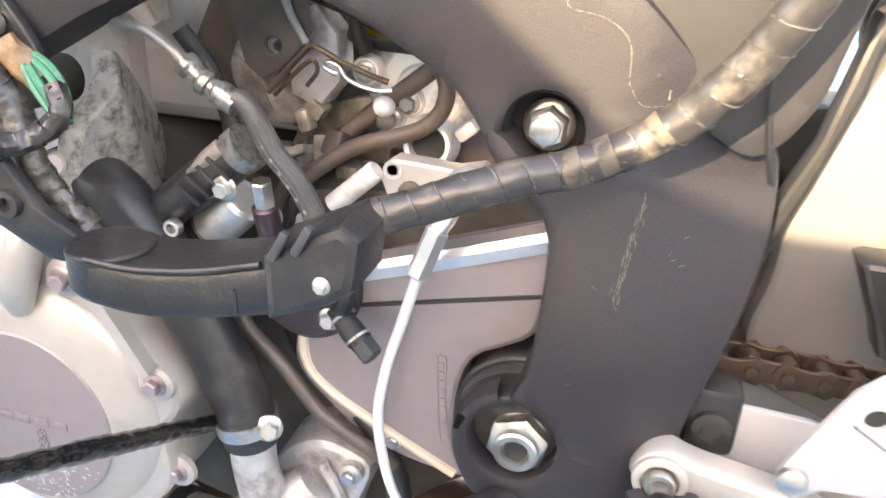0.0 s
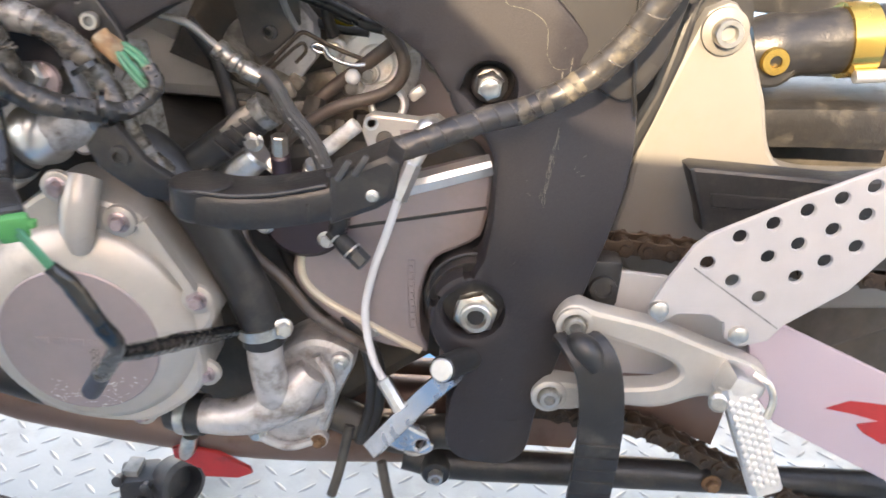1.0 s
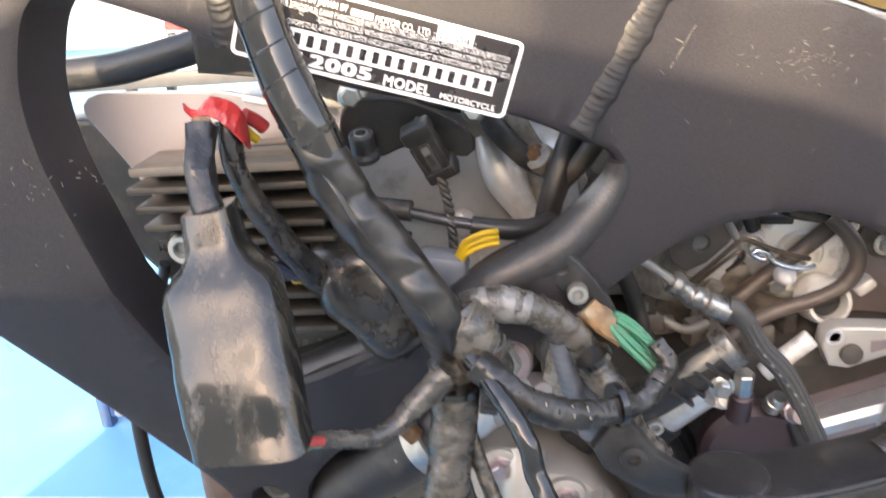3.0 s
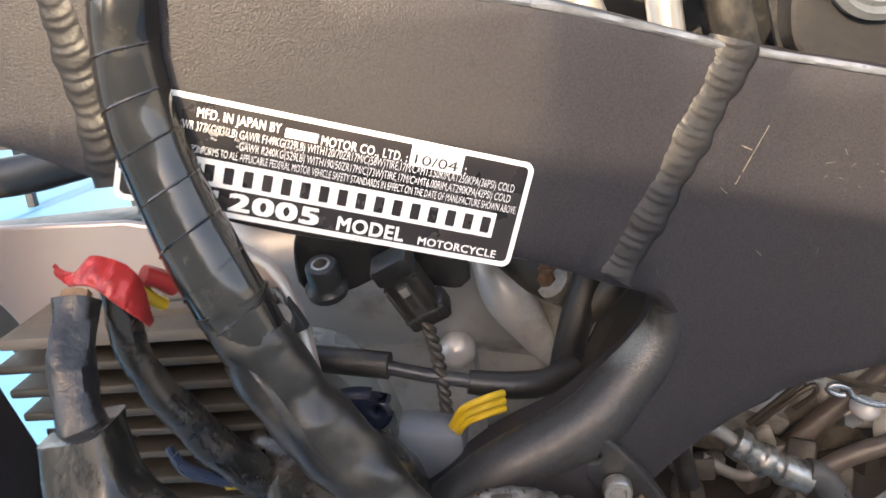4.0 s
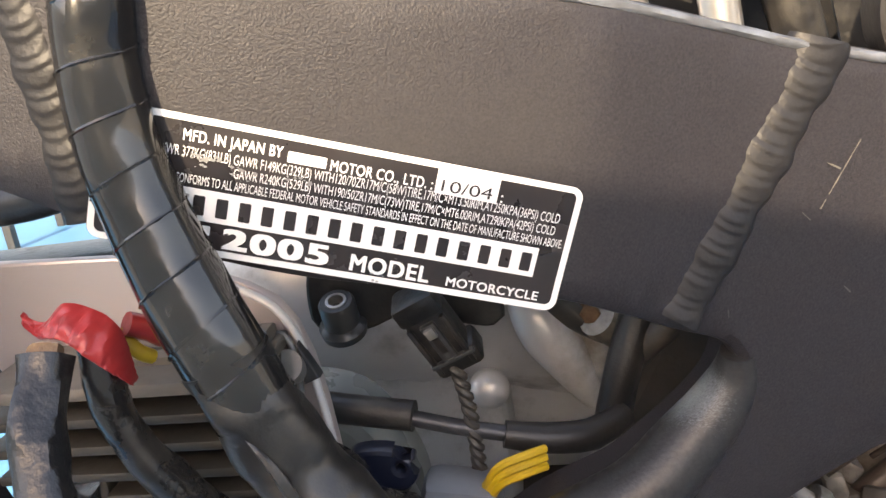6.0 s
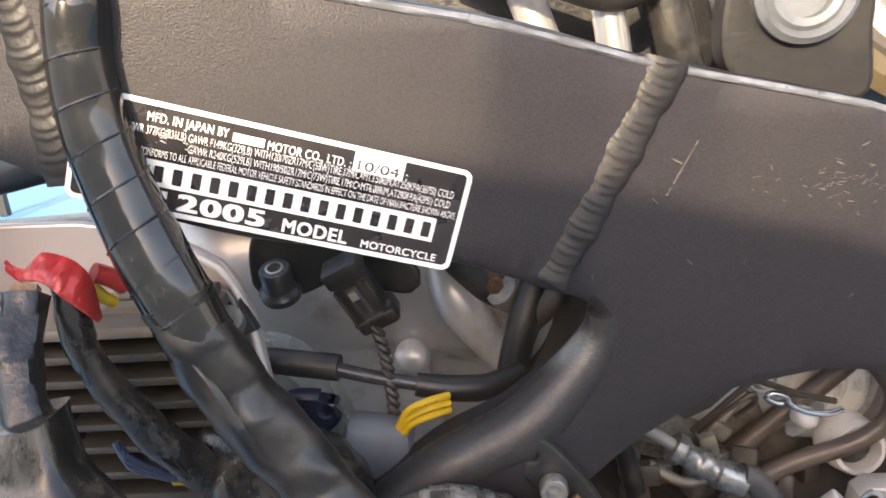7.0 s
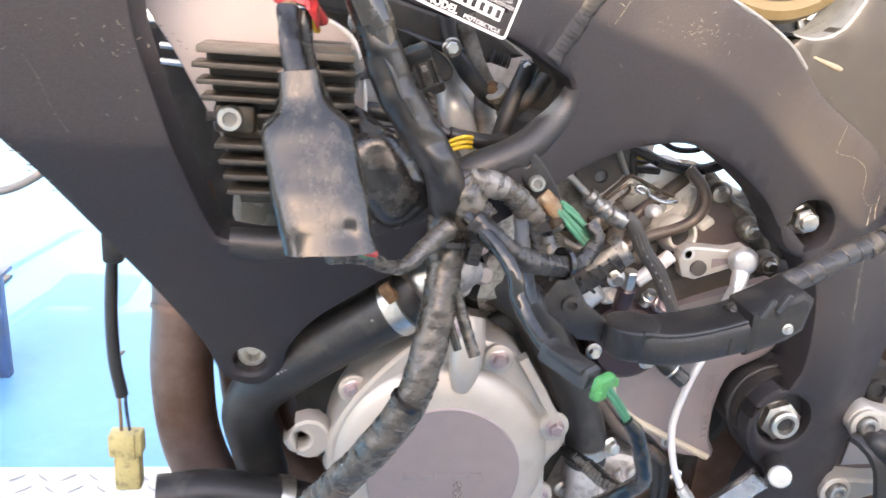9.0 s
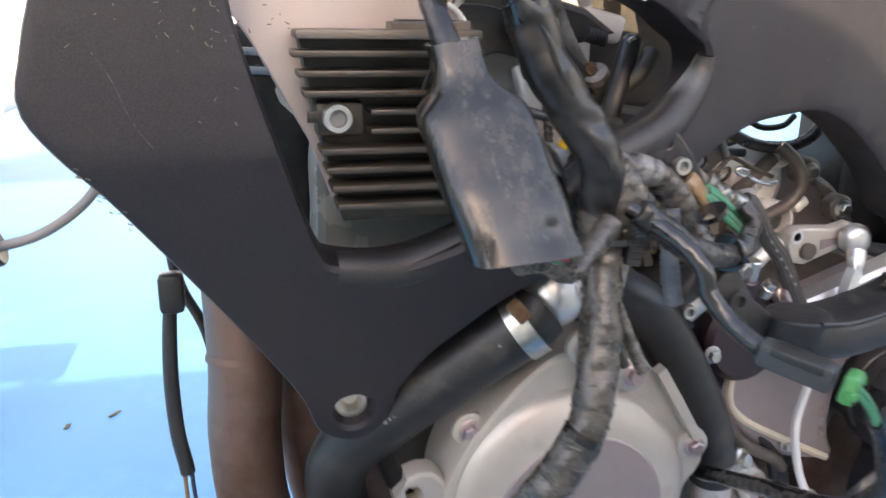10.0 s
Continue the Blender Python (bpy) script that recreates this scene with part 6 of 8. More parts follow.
part("fender", sweep([(0.19, 0.50, 0.612), (0.25, 0.495, 0.618), (0.33, 0.49, 0.622)], [(-0.06, -0.016), (0.02, -0.018), (0.024, -0.01), (0.022, 0.012), (0.014, 0.018), (-0.06, 0.02)], 0.02), M_PLASTIC, bike, "black plastic rear hugger")
box = part("chain_case", slab([(0.1247, 0.6032), (0.1286, 0.6052), (0.2315, 0.6032), (0.256, 0.6072), (0.2933, 0.6101), (0.2933, 0.5395), (0.1806, 0.5366), (0.1561, 0.5542), (0.1423, 0.5601), (0.1384, 0.5719)], 0.02, 0.386, 0.003), M_PLASTIC, bike, "black plastic chain case")
part("tray_step", slab([(0.142, 0.588), (0.255, 0.588), (0.30, 0.585), (0.30, 0.580), (0.145, 0.578)], 0.004, 0.3845, 0.001), M_PLASTIC, box)
part("swingarm_guard", slab([(0.183, 0.488), (0.186, 0.500), (0.199, 0.507), (0.24, 0.490), (0.284, 0.472), (0.36, 0.44), (0.37, 0.33), (0.313, 0.378), (0.217, 0.423), (0.195, 0.45)], 0.003, 0.360, 0.0008), M_PINKG, bike, "brushed aluminium chain guard with a red emblem")
part("emblem", slab([(0.250, 0.440), (0.266, 0.448), (0.300, 0.446), (0.345, 0.438), (0.335, 0.415), (0.300, 0.412), (0.283, 0.421), (0.276, 0.428), (0.292, 0.432), (0.270, 0.437)], 0.0004, 0.3592, 0.0001), M_RED, bike, "red painted emblem", False)
part("swingarm_lower", slab([(0.02, 0.47), (0.10, 0.50), (0.20, 0.46), (0.36, 0.40), (0.36, 0.375), (0.20, 0.42), (0.10, 0.44), (0.03, 0.43)], 0.04, 0.425, 0.004), M_SWING, bike, "swingarm lower beam")
# two added dark sheets that hide the floor and stand for shade
part("swingarm_backing", slab([(0.07, 0.42), (0.07, 0.63), (0.55, 0.66), (0.62, 0.34), (0.30, 0.35)], 0.05, 0.56, 0.006), M_DARK, bike, "added dark backing beyond the swingarm")
part("pivot_backing", slab([(-0.06, 0.60), (-0.06, 0.40), (0.02, 0.355), (0.15, 0.36), (0.30, 0.42), (0.45, 0.50), (0.45, 0.57), (0.10, 0.57)], 0.03, 0.472, 0.004), M_DARK, bike, "added dark backing behind the swingarm pivot")
part("sprocket_guard", slab([(-0.03, 0.47), (-0.03, 0.345), (0.085, 0.345), (0.10, 0.390), (0.136, 0.384), (0.20, 0.358), (0.21, 0.45), (0.10, 0.47)], 0.02, 0.412, 0.002), M_EXH, bike, "rust-brown greasy sprocket guard")
bush = part("rubber_bush", block((0.024, 0.022, 0.036), (0.0770, 0.378, 0.5225), 0.004), M_RUBBER, bike, "black rubber chain slider end")
part("bush_face", lathe([(0.0095, 0), (0.0092, 0.003), (0.0060, 0.0036), (0.0055, 0.0015), (0.0005, 0.0015)], 22, None, Matrix.Translation((0.0770, 0.367, 0.5205)) @ OUT), M_PLASTIC, bush)
part("bracket_tab", slab([(0.078, 0.532), (0.12, 0.530), (0.19, 0.50), (0.19, 0.452), (0.07, 0.448)], 0.003, 0.372, 0.001), M_GUARD, bike, "plain aluminium bracket tab")

# chain: plates and rollers, link by link
CH_PL = mesh_of("chain_plate", slab([tuple(p) for p in spline([(-0.0148, 0.0), (-0.0105, 0.0074), (-0.003, 0.0056), (0.003, 0.0056), (0.0105, 0.0074), (0.0148, 0.0), (0.0105, -0.0074), (0.003, -0.0056), (-0.003, -0.0056), (-0.0105, -0.0074)], 0.004, closed=True)], 0.0018, 0.0, 0.0004), M_CHAIN)
CH_RO = mesh_of("chain_roller", lathe([(0.0032, -0.0022), (0.0035, -0.0016), (0.0035, 0.0), (0.0054, 0.002), (0.0054, 0.014), (0.0035, 0.016), (0.0035, 0.019)], 10), M_CHAIN)
chain = thing("drive_chain", (0.1, 0.39, 0.40), "rusty dark drive chain running round the sprockets", "chain")


def chain_run(pts, y):
    q = spline(pts, 0.0008)
    run, nxt, k, last = 0.0, 0.0, 0, None
    for a, b in zip(q, q[1:]):
        run += float(np.linalg.norm(b - a))
        if run >= nxt:
            c = Vector((b[0], y, b[1]))
            if last is not None:
                d = c - last
                m = Matrix.Translation((c + last) / 2) @ Matrix.Rotation(-math.atan2(d.z, d.x), 4, "Y")
                off = 0.0 if k % 2 else 0.002
                placed("chain_plate", CH_PL, m @ Matrix.Translation((0, off, 0)), chain)
                placed("chain_plate", CH_PL, m @ Matrix.Translation((0, 0.017 - off, 0)), chain)
            placed("chain_roller", CH_RO, Matrix.Translation(c) @ frame_along((0, 1, 0)), chain)
            last = c
            k += 1
            nxt += 0.0159


chain_run([(0.045, 0.535), (0.083, 0.541), (0.127, 0.540), (0.20, 0.535), (0.36, 0.525)], 0.388)
chain_run([(0.020, 0.41), (0.045, 0.399), (0.083, 0.392), (0.136, 0.384), (0.192, 0.358), (0.255, 0.332), (0.323, 0.312), (0.38, 0.30)], 0.388)

strap = thing("rubber_strap", (0.08, 0.31, 0.36), "ribbed black rubber strap hung over the footrest bracket", "strap")
part("band", sweep([(0.0560, 0.346, 0.4960), (0.0635, 0.334, 0.4930), (0.0735, 0.326, 0.4800), (0.0800, 0.322, 0.4480), (0.0815, 0.320, 0.4100), (0.0810, 0.320, 0.3670), (0.0820, 0.324, 0.2698), (0.0947, 0.339, 0.1375), (0.1028, 0.349, -0.0091)], [(-0.0022, -0.0150), (0.0022, -0.0150), (0.003, -0.013), (0.003, 0.013), (0.0022, 0.0150), (-0.0022, 0.0150)], 0.006, up=(1, 0, 0)), M_RUBBER, strap)
part("strap_end", tube([(0.0545, 0.340, 0.4945, 0.004), (0.0600, 0.332, 0.4955, 0.0085), (0.0670, 0.328, 0.4900, 0.0090), (0.0725, 0.324, 0.4810, 0.0050)], 0.008, 18, 0.002, 0, 0.01, 0.0008), M_RUBBER, strap, "folded upper end of the strap")
for k in range(6):
    z = 0.425 - 0.0105 * k
    part("rib", block((0.029, 0.002, 0.0012), (0.0812, 0.3168, z), 0.0004), M_RUBBER, strap)

# ---- rectifier on its plate ----
part("mounting_plate", slab([tuple(p) for p in ((-0.4490, 0.7680), (-0.4488, 0.7725), (-0.4455, 0.7760), (-0.440, 0.7778), (-0.384, 0.776), (-0.368, 0.7725), (-0.356, 0.7690), (-0.345, 0.7645), (-0.3365, 0.7590), (-0.3315, 0.7510), (-0.3285, 0.7400), (-0.3265, 0.7250), (-0.3255, 0.7090), (-0.325, 0.69), (-0.33, 0.66), (-0.395, 0.66), (-0.409, 0.699), (-0.434, 0.745))], 0.003, 0.336, 0.001), M_PINK, bike, "bare sheet mounting plate")
rect = part("rectifier", slab([(-0.414, 0.749), (-0.335, 0.750), (-0.331, 0.700), (-0.328, 0.662), (-0.395, 0.662), (-0.407, 0.71)], 0.014, 0.319, 0.002), M_RECT, bike, "black finned rectifier")
part("top_flange", block((0.082, 0.0315, 0.0042), (-0.3745, 0.3175, 0.7485), 0.0012), M_BROWN, rect, "dusty brown top of the rectifier")
for k in range(9):
    z = 0.7405 - 0.0084 * k
    x0 = -0.4145 + 0.0022 * k
    if k in (3, 4):
        part("fin", block((0.054, 0.016, 0.0026), (-0.357, 0.3105, z), 0.0008), M_RECT, rect)
    else:
        part("fin", block((-0.330 - x0, 0.020, 0.0030), ((x0 - 0.336) / 2, 0.3105, z), 0.0008), M_RECT, rect)
part("bolt_pad", block((0.022, 0.010, 0.016), (-0.397, 0.3125, 0.712), 0.003), M_RECT, rect)
bolt_at(-0.3985, 0.3075, 0.7130, rect, BOLT_SOCKET, 0.9)
part("slot", block((0.008, 0.001, 0.005), (-0.4075, 0.3072, 0.7132), 0.0004), M_LABEL_B, rect)
potting = part("potting", sweep([(-0.372, 0.322, 0.7515), (-0.352, 0.322, 0.7518), (-0.336, 0.322, 0.7522)], [(-0.0085, -0.002), (0.0085, -0.002), (0.0085, 0.0012), (0.0068, 0.0024), (-0.0068, 0.0024), (-0.0085, 0.0012)], 0.004), M_BROWN, rect, "brown potting block where the wires enter")
# dark piece on top gives the look of a shaded hollow
part("potting_well", block((0.030, 0.0115, 0.0012), (-0.354, 0.322, 0.7543), 0.0005), M_RECT, potting, "dark block painting the shade of a sunken well")
part("plate_rim", tube([(-0.372, 0.3345, 0.7715), (-0.356, 0.3335, 0.7680), (-0.345, 0.3330, 0.7635), (-0.3365, 0.3325, 0.7580), (-0.3320, 0.3325, 0.7505), (-0.3290, 0.3325, 0.7400), (-0.3270, 0.3325, 0.7250), (-0.3260, 0.3325, 0.7090), (-0.3262, 0.3325, 0.6950)], 0.0013, 10, 0.003), M_WHITEP, bike, "bright rounded rim of the mounting plate")
part("cast_loop", tube([(-0.3420, 0.3300, 0.7400), (-0.3405, 0.3300, 0.7475), (-0.3365, 0.3300, 0.7505), (-0.3328, 0.3300, 0.7480), (-0.3318, 0.3300, 0.7400), (-0.3322, 0.3300, 0.7300)], 0.0011, 10, 0.002), M_DIE, bike, "cast ridge round the lug")
lugp = part("plate_lug", tube([(-0.3335, 0.334, 0.7380), (-0.3335, 0.328, 0.7400), (-0.3332, 0.3245, 0.7425)], 0.0050, 20, 0.0015), M_DIE, bike, "rounded grey lug on the mounting plate")
for dx in (-0.006, 0.0065):
    part("lug_rib", slab([(-0.3335 + dx * 0.5, 0.7475), (-0.3335 + dx * 1.3, 0.7360), (-0.3335 + dx * 0.5, 0.7340)], 0.004, 0.3285, 0.0006), M_SPARE, lugp)
# parts behind the rectifier
part("radiator_tank", slab(smooth_loop([(-0.405, 0.655), (-0.40, 0.70), (-0.36, 0.71), (-0.325, 0.70), (-0.31, 0.655), (-0.35, 0.62), (-0.40, 0.63)]), 0.03, 0.362, 0.006), M_TANK, bike, "grey tank behind the rectifier")
for z in (0.727, 0.737):
    part("radiator_strut", tube([(-0.455, 0.41, z + 0.001), (-0.43, 0.405, z), (-0.41, 0.40, z - 0.001)], 0.0022, 8), M_STEEL, bike)
head_cover = part("valve_cover", tube([(-0.45, 0.475, 0.70, 0.03), (-0.40, 0.47, 0.715, 0.045), (-0.34, 0.47, 0.72, 0.052), (-0.28, 0.475, 0.705, 0.046), (-0.225, 0.485, 0.675, 0.036)], 0.04, 36, 0.006, 0, 0.01, 0.002), M_HEAD, bike, "rounded grey valve cover")
part("cover_flute", tube([(-0.271, 0.428, 0.728, 0.006), (-0.262, 0.422, 0.708, 0.011), (-0.252, 0.424, 0.690, 0.010), (-0.243, 0.430, 0.668, 0.005)], 0.01, 20, 0.003), M_HEAD, head_cover, "pale shining flute of the casting")
part("cover_flute", tube([(-0.243, 0.430, 0.726, 0.004), (-0.240, 0.424, 0.708, 0.0075), (-0.238, 0.426, 0.690, 0.007), (-0.238, 0.432, 0.672, 0.004)], 0.007, 18, 0.003), M_HEAD, head_cover)
part("cover_knob", lathe([(0.009, 0), (0.0086, 0.002), (0.0065, 0.0045), (0.003, 0.0060), (0.0005, 0.0062)], 24, None, Matrix.Translation((-0.287, 0.432, 0.6745)) @ frame_along((0, -1, 0.4))), M_HEAD, head_cover, "round cast knob")
part("air_duct", slab([(-0.37, 0.70), (-0.37, 0.83), (-0.255, 0.82), (-0.19, 0.80), (-0.19, 0.70)], 0.02, 0.50, 0.004), M_HEAD, bike, "grey duct behind the spar")
part("dark_fuel_rail", slab([(-0.205, 0.69), (-0.205, 0.77), (-0.12, 0.785), (-0.105, 0.71), (-0.13, 0.69)], 0.02, 0.52, 0.004), M_DARK, bike, "dark fuel rail casting")
part("gap_backing", slab([(-0.44, 0.56), (-0.44, 0.66), (-0.30, 0.70), (-0.282, 0.680), (-0.278, 0.55)], 0.02, 0.458, 0.004), M_HEAD, bike, "grey engine flank behind the frame")
part("dark_duct", slab([(-0.545, 0.748), (-0.40, 0.752), (-0.40, 0.60), (-0.455, 0.62), (-0.54, 0.72)], 0.03, 0.43, 0.004), M_PLASTIC, bike, "black air duct")

# wiring that goes to the rectifier, with its torn red sleeve
rleads = thing("rectifier_leads", (-0.365, 0.28, 0.70), "cut black leads with a torn red sleeve and yellow wires", "wires")


def red_drape():
    """A torn sleeve draped over two lead ends: a thin sheet with folds, a wisp at one side and a long flap at the other."""
    top = spline([(-0.3765, 0.7802), (-0.3742, 0.7778), (-0.3712, 0.7776), (-0.3690, 0.7792), (-0.3665, 0.7814), (-0.3628, 0.7820), (-0.3585, 0.7806), (-0.3552, 0.7786), (-0.3530, 0.7752), (-0.3524, 0.7705), (-0.3526, 0.7655), (-0.3528, 0.7622)], 0.0006)
    low = spline([(-0.3762, 0.7776), (-0.3740, 0.7752), (-0.3712, 0.7750), (-0.3690, 0.7757), (-0.3668, 0.7760), (-0.3645, 0.7763), (-0.3622, 0.7758), (-0.3598, 0.7745), (-0.3575, 0.7718), (-0.3553, 0.7685), (-0.3536, 0.7648), (-0.3524, 0.7615)], 0.0006)
    n, m = 64, 14
    bm = bmesh.new()
    sheets = []
    for back in (0.0, 0.0005):
        rows = []
        for i in range(n + 1):
            a, b = top[round(i / n * (len(top) - 1))], low[round(i / n * (len(low) - 1))]
            row = []
            for k in range(m + 1):
                v = k / m
                crease = 0.0011 * noise.noise(Vector((i * 0.16, v * 2.2, 3.0))) + 0.0005 * noise.noise(Vector((i * 0.6, v * 5.0, 9.0)))
                full = math.sin(math.pi * min(1.0, max(0.0, (i - 6) / (n - 2))))
                y = 0.2840 - 0.0105 * math.sin(0.25 + v * 1.45) * (0.25 + 0.75 * full) - crease + back
                row.append(bm.verts.new((a[0] + (b[0] - a[0]) * v, y, a[1] + (b[1] - a[1]) * v + crease * 0.6 - back)))
            rows.append(row)
        sheets.append(rows)
    for s_, rows in enumerate(sheets):
        for r0, r1 in zip(rows, rows[1:]):
            for k in range(m):
                q = (r0[k], r0[k + 1], r1[k + 1], r1[k])
                bm.faces.new(q if s_ else q[::-1])
    f, g = sheets
    for k in (0, m):
        for i in range(n):
            bm.faces.new((f[i][k], f[i + 1][k], g[i + 1][k], g[i][k]))
    for i in (0, n):
        for k in range(m):
            bm.faces.new((f[i][k], f[i][k + 1], g[i][k + 1], g[i][k]))
    bmesh.ops.recalc_face_normals(bm, faces=bm.faces)
    return bm


part("red_sleeve", red_drape(), M_RED, rleads, "torn red plastic sleeve")
part("red_core", tube([(-0.3560, 0.2895, 0.7730), (-0.3530, 0.2930, 0.7700), (-0.3510, 0.2960, 0.7665)], 0.0030, 10, 0.002), M_RED, rleads, "red wire under the sleeve")
part("lead", tube([(-0.3610, 0.2830, 0.7725, 0.0044), (-0.3600, 0.2815, 0.7640, 0.0046), (-0.3595, 0.2810, 0.7540, 0.0045), (-0.3560, 0.2825, 0.7420, 0.0046), (-0.3515, 0.2855, 0.7300, 0.0052), (-0.3460, 0.2900, 0.7160, 0.0060), (-0.3410, 0.2960, 0.7040, 0.0062), (-0.3370, 0.3030, 0.6940, 0.0058)], 0.005, 16, 0.0015, 0.0003, 0.012, 0.0010), M_BOOT2, rleads, "dusty black taped lead")
part("lead_flap", slab([(-0.3475, 0.7275), (-0.3405, 0.7115), (-0.3380, 0.7060), (-0.3395, 0.7055), (-0.3450, 0.7140)], 0.0008, lambda x, z: 0.2830 + 0.3 * (x + 0.3475), 0.0003, (), 0.004), M_TAPE, rleads, "loose flap of tape")
part("yellow_wire", tube([(-0.3590, 0.2905, 0.7710), (-0.3572, 0.2900, 0.7680), (-0.3550, 0.2905, 0.7648), (-0.3538, 0.2930, 0.7625)], 0.0019, 10, 0.0015), M_YELLOW, rleads, "yellow wire")
# bluish strands that paint the sky highlight on the black tape
for k in range(3):
    part("bluish_strand", tube([(-0.3590 + 0.0016 * k, 0.2860 - 0.001 * k, 0.7200 - 0.002 * k), (-0.3560 + 0.0016 * k, 0.2855, 0.7120), (-0.3500 + 0.002 * k, 0.290, 0.7050), (-0.3450 + 0.002 * k, 0.296, 0.6990)], 0.0013, 8, 0.003), M_BLUE, rleads, "bluish strand painting the highlight on black tape")
part("yellow_end", block((0.005, 0.005, 0.005), (-0.3465, 0.296, 0.701), 0.001), M_YELLOW, rleads)
part("cable_tie_end", block((0.0016, 0.0012, 0.024), (-0.3665, 0.2560, 0.7400), 0.0003, Matrix.Rotation(0.42, 4, "Y")), M_CLEAR, rleads, "pale cable tie end")

duct = part("front_hose", tube([(-0.545, 0.445, 0.772), (-0.49, 0.44, 0.775), (-0.46, 0.435, 0.780), (-0.43, 0.43, 0.786), (-0.405, 0.428, 0.790)], 0.0095, 18), M_RUBBER, bike, "black hose behind the mounting plate")
for x, y, z, sx, sz, a_ in ((-0.395, 0.425, 0.800, 0.026, 0.020, 0.5), (-0.372, 0.43, 0.806, 0.028, 0.016, 0.3), (-0.385, 0.44, 0.822, 0.022, 0.02, 0.9), (-0.352, 0.43, 0.800, 0.02, 0.014, 0.2)):
    part("black_connector", block((sx, 0.018, sz), (x, y, z), 0.003, Matrix.Rotation(a_, 4, "Y")), M_PLASTIC, bike, "black connector")
# small hardware in the frame's front gap
mount_plate = part("black_bracket", slab(smooth_loop([(-0.338, 0.739), (-0.331, 0.7335), (-0.318, 0.734), (-0.306, 0.738), (-0.292, 0.735), (-0.276, 0.732), (-0.272, 0.740), (-0.285, 0.752), (-0.31, 0.762), (-0.334, 0.760)], 0.003), 0.004, 0.3665, 0.0012, [ring_loop(-0.299, 0.7505, 0.0022, 14)]), M_PLASTIC, bike, "black plastic bracket under the spar")
rubber = part("rubber_mount", lathe([(0.0078, 0.0), (0.0082, 0.003), (0.0072, 0.0042), (0.0062, 0.0048), (0.0062, 0.0130), (0.0054, 0.0142), (0.0038, 0.0142), (0.0034, 0.0110), (0.0005, 0.0110)], 28, None, Matrix.Translation((-0.3265, 0.3660, 0.7345)) @ frame_along((0.02, -0.42, 1))), M_GREYPL, bike, "grey-black rubber mount")
part("steel_insert", lathe([(0.0036, 0.0), (0.0036, 0.0145), (0.0026, 0.0145), (0.0024, 0.010), (0.0004, 0.010)], 18, None, Matrix.Translation((-0.3265, 0.3660, 0.7345)) @ frame_along((0.02, -0.42, 1))), M_STEEL, rubber, "hollow steel insert")
CT = Matrix.Translation((-0.2915, 0.350, 0.7385)) @ Matrix.Rotation(radians(-24), 4, "Y") @ Matrix.Rotation(radians(14), 4, "X")
conn = part("connector", block((0.0135, 0.010, 0.022), (0, 0, 0), 0.0014, None), M_PLASTIC, bike, "dark two-pin connector")
conn.matrix_basis = CT
for nm, size, at, mt, lb in (("shroud", (0.0165, 0.012, 0.0085), (0.0005, 0.0004, -0.0095), M_PLASTIC, "wider shroud at the connector's foot"),
                             ("side_rail", (0.0016, 0.0024, 0.020), (-0.0058, -0.0056, -0.001), M_PLASTIC, ""), ("side_rail", (0.0016, 0.0024, 0.020), (0.0058, -0.0056, -0.001), M_PLASTIC, ""),
                             ("latch", (0.0050, 0.0022, 0.0155), (0, -0.0056, 0.0005), M_GREYPL, "latch tongue"), ("latch_catch", (0.0032, 0.0014, 0.0038), (0, -0.0072, 0.0055), M_DIE, "bright worn catch"),
                             ("latch_slot", (0.0022, 0.0006, 0.0060), (0, -0.0069, 0.0000), M_LABEL_B, ""), ("shroud_ridge", (0.0150, 0.0018, 0.0016), (0.0005, -0.0062, -0.0068), M_GREYPL, ""),
                             ("upper_half", (0.0150, 0.0125, 0.0080), (-0.0004, 0.0006, 0.0130), M_PLASTIC, "")):
    part(nm, block(size, at, min(size) * 0.25), mt, conn, lb)
for o in (0.0, math.pi):
    strand = []
    axis = [Vector(p) for p in spline([(-0.2875, 0.3485, 0.7275), (-0.2845, 0.3455, 0.7120), (-0.2835, 0.3435, 0.6950), (-0.2845, 0.3430, 0.6750), (-0.287, 0.343, 0.655)], 0.0006)]
    for i, c in enumerate(axis):
        w_ = 2 * math.pi * i * 0.0006 / 0.0068 + o
        strand.append(c + Vector((math.cos(w_), math.sin(w_), 0)) * 0.0012)
    part("twisted_wire", tube(strand, 0.00145, 8, 0.0011), M_HOSE, bike, "one strand of a twisted grey wire pair")
part("black_sleeve", tube([(-0.345, 0.352, 0.7165), (-0.325, 0.3475, 0.7150), (-0.3025, 0.345, 0.7125)], 0.0050, 18), M_RUBBER, bike, "black cable sleeve")
part("grey_tube", tube([(-0.304, 0.345, 0.7120), (-0.290, 0.345, 0.7080), (-0.272, 0.346, 0.7035)], 0.0027, 14), M_SPARE, bike, "thin grey tube")
part("black_tube", tube([(-0.2745, 0.3455, 0.7040, 0.0044), (-0.262, 0.347, 0.7010, 0.0050), (-0.247, 0.352, 0.6985, 0.0052), (-0.236, 0.362, 0.6990, 0.0046)], 0.005, 16), M_RUBBER, bike, "black rubber cable end")
part("navy_ear", slab(smooth_loop([(-0.322, 0.7065), (-0.313, 0.7080), (-0.3045, 0.7055), (-0.3010, 0.6985), (-0.3065, 0.6925), (-0.316, 0.6945), (-0.323, 0.6990)], 0.002), 0.006, 0.333, 0.0018, [ring_loop(-0.3065, 0.7010, 0.0014, 10)]), M_SLEEVE, bike, "dark navy plastic ear")
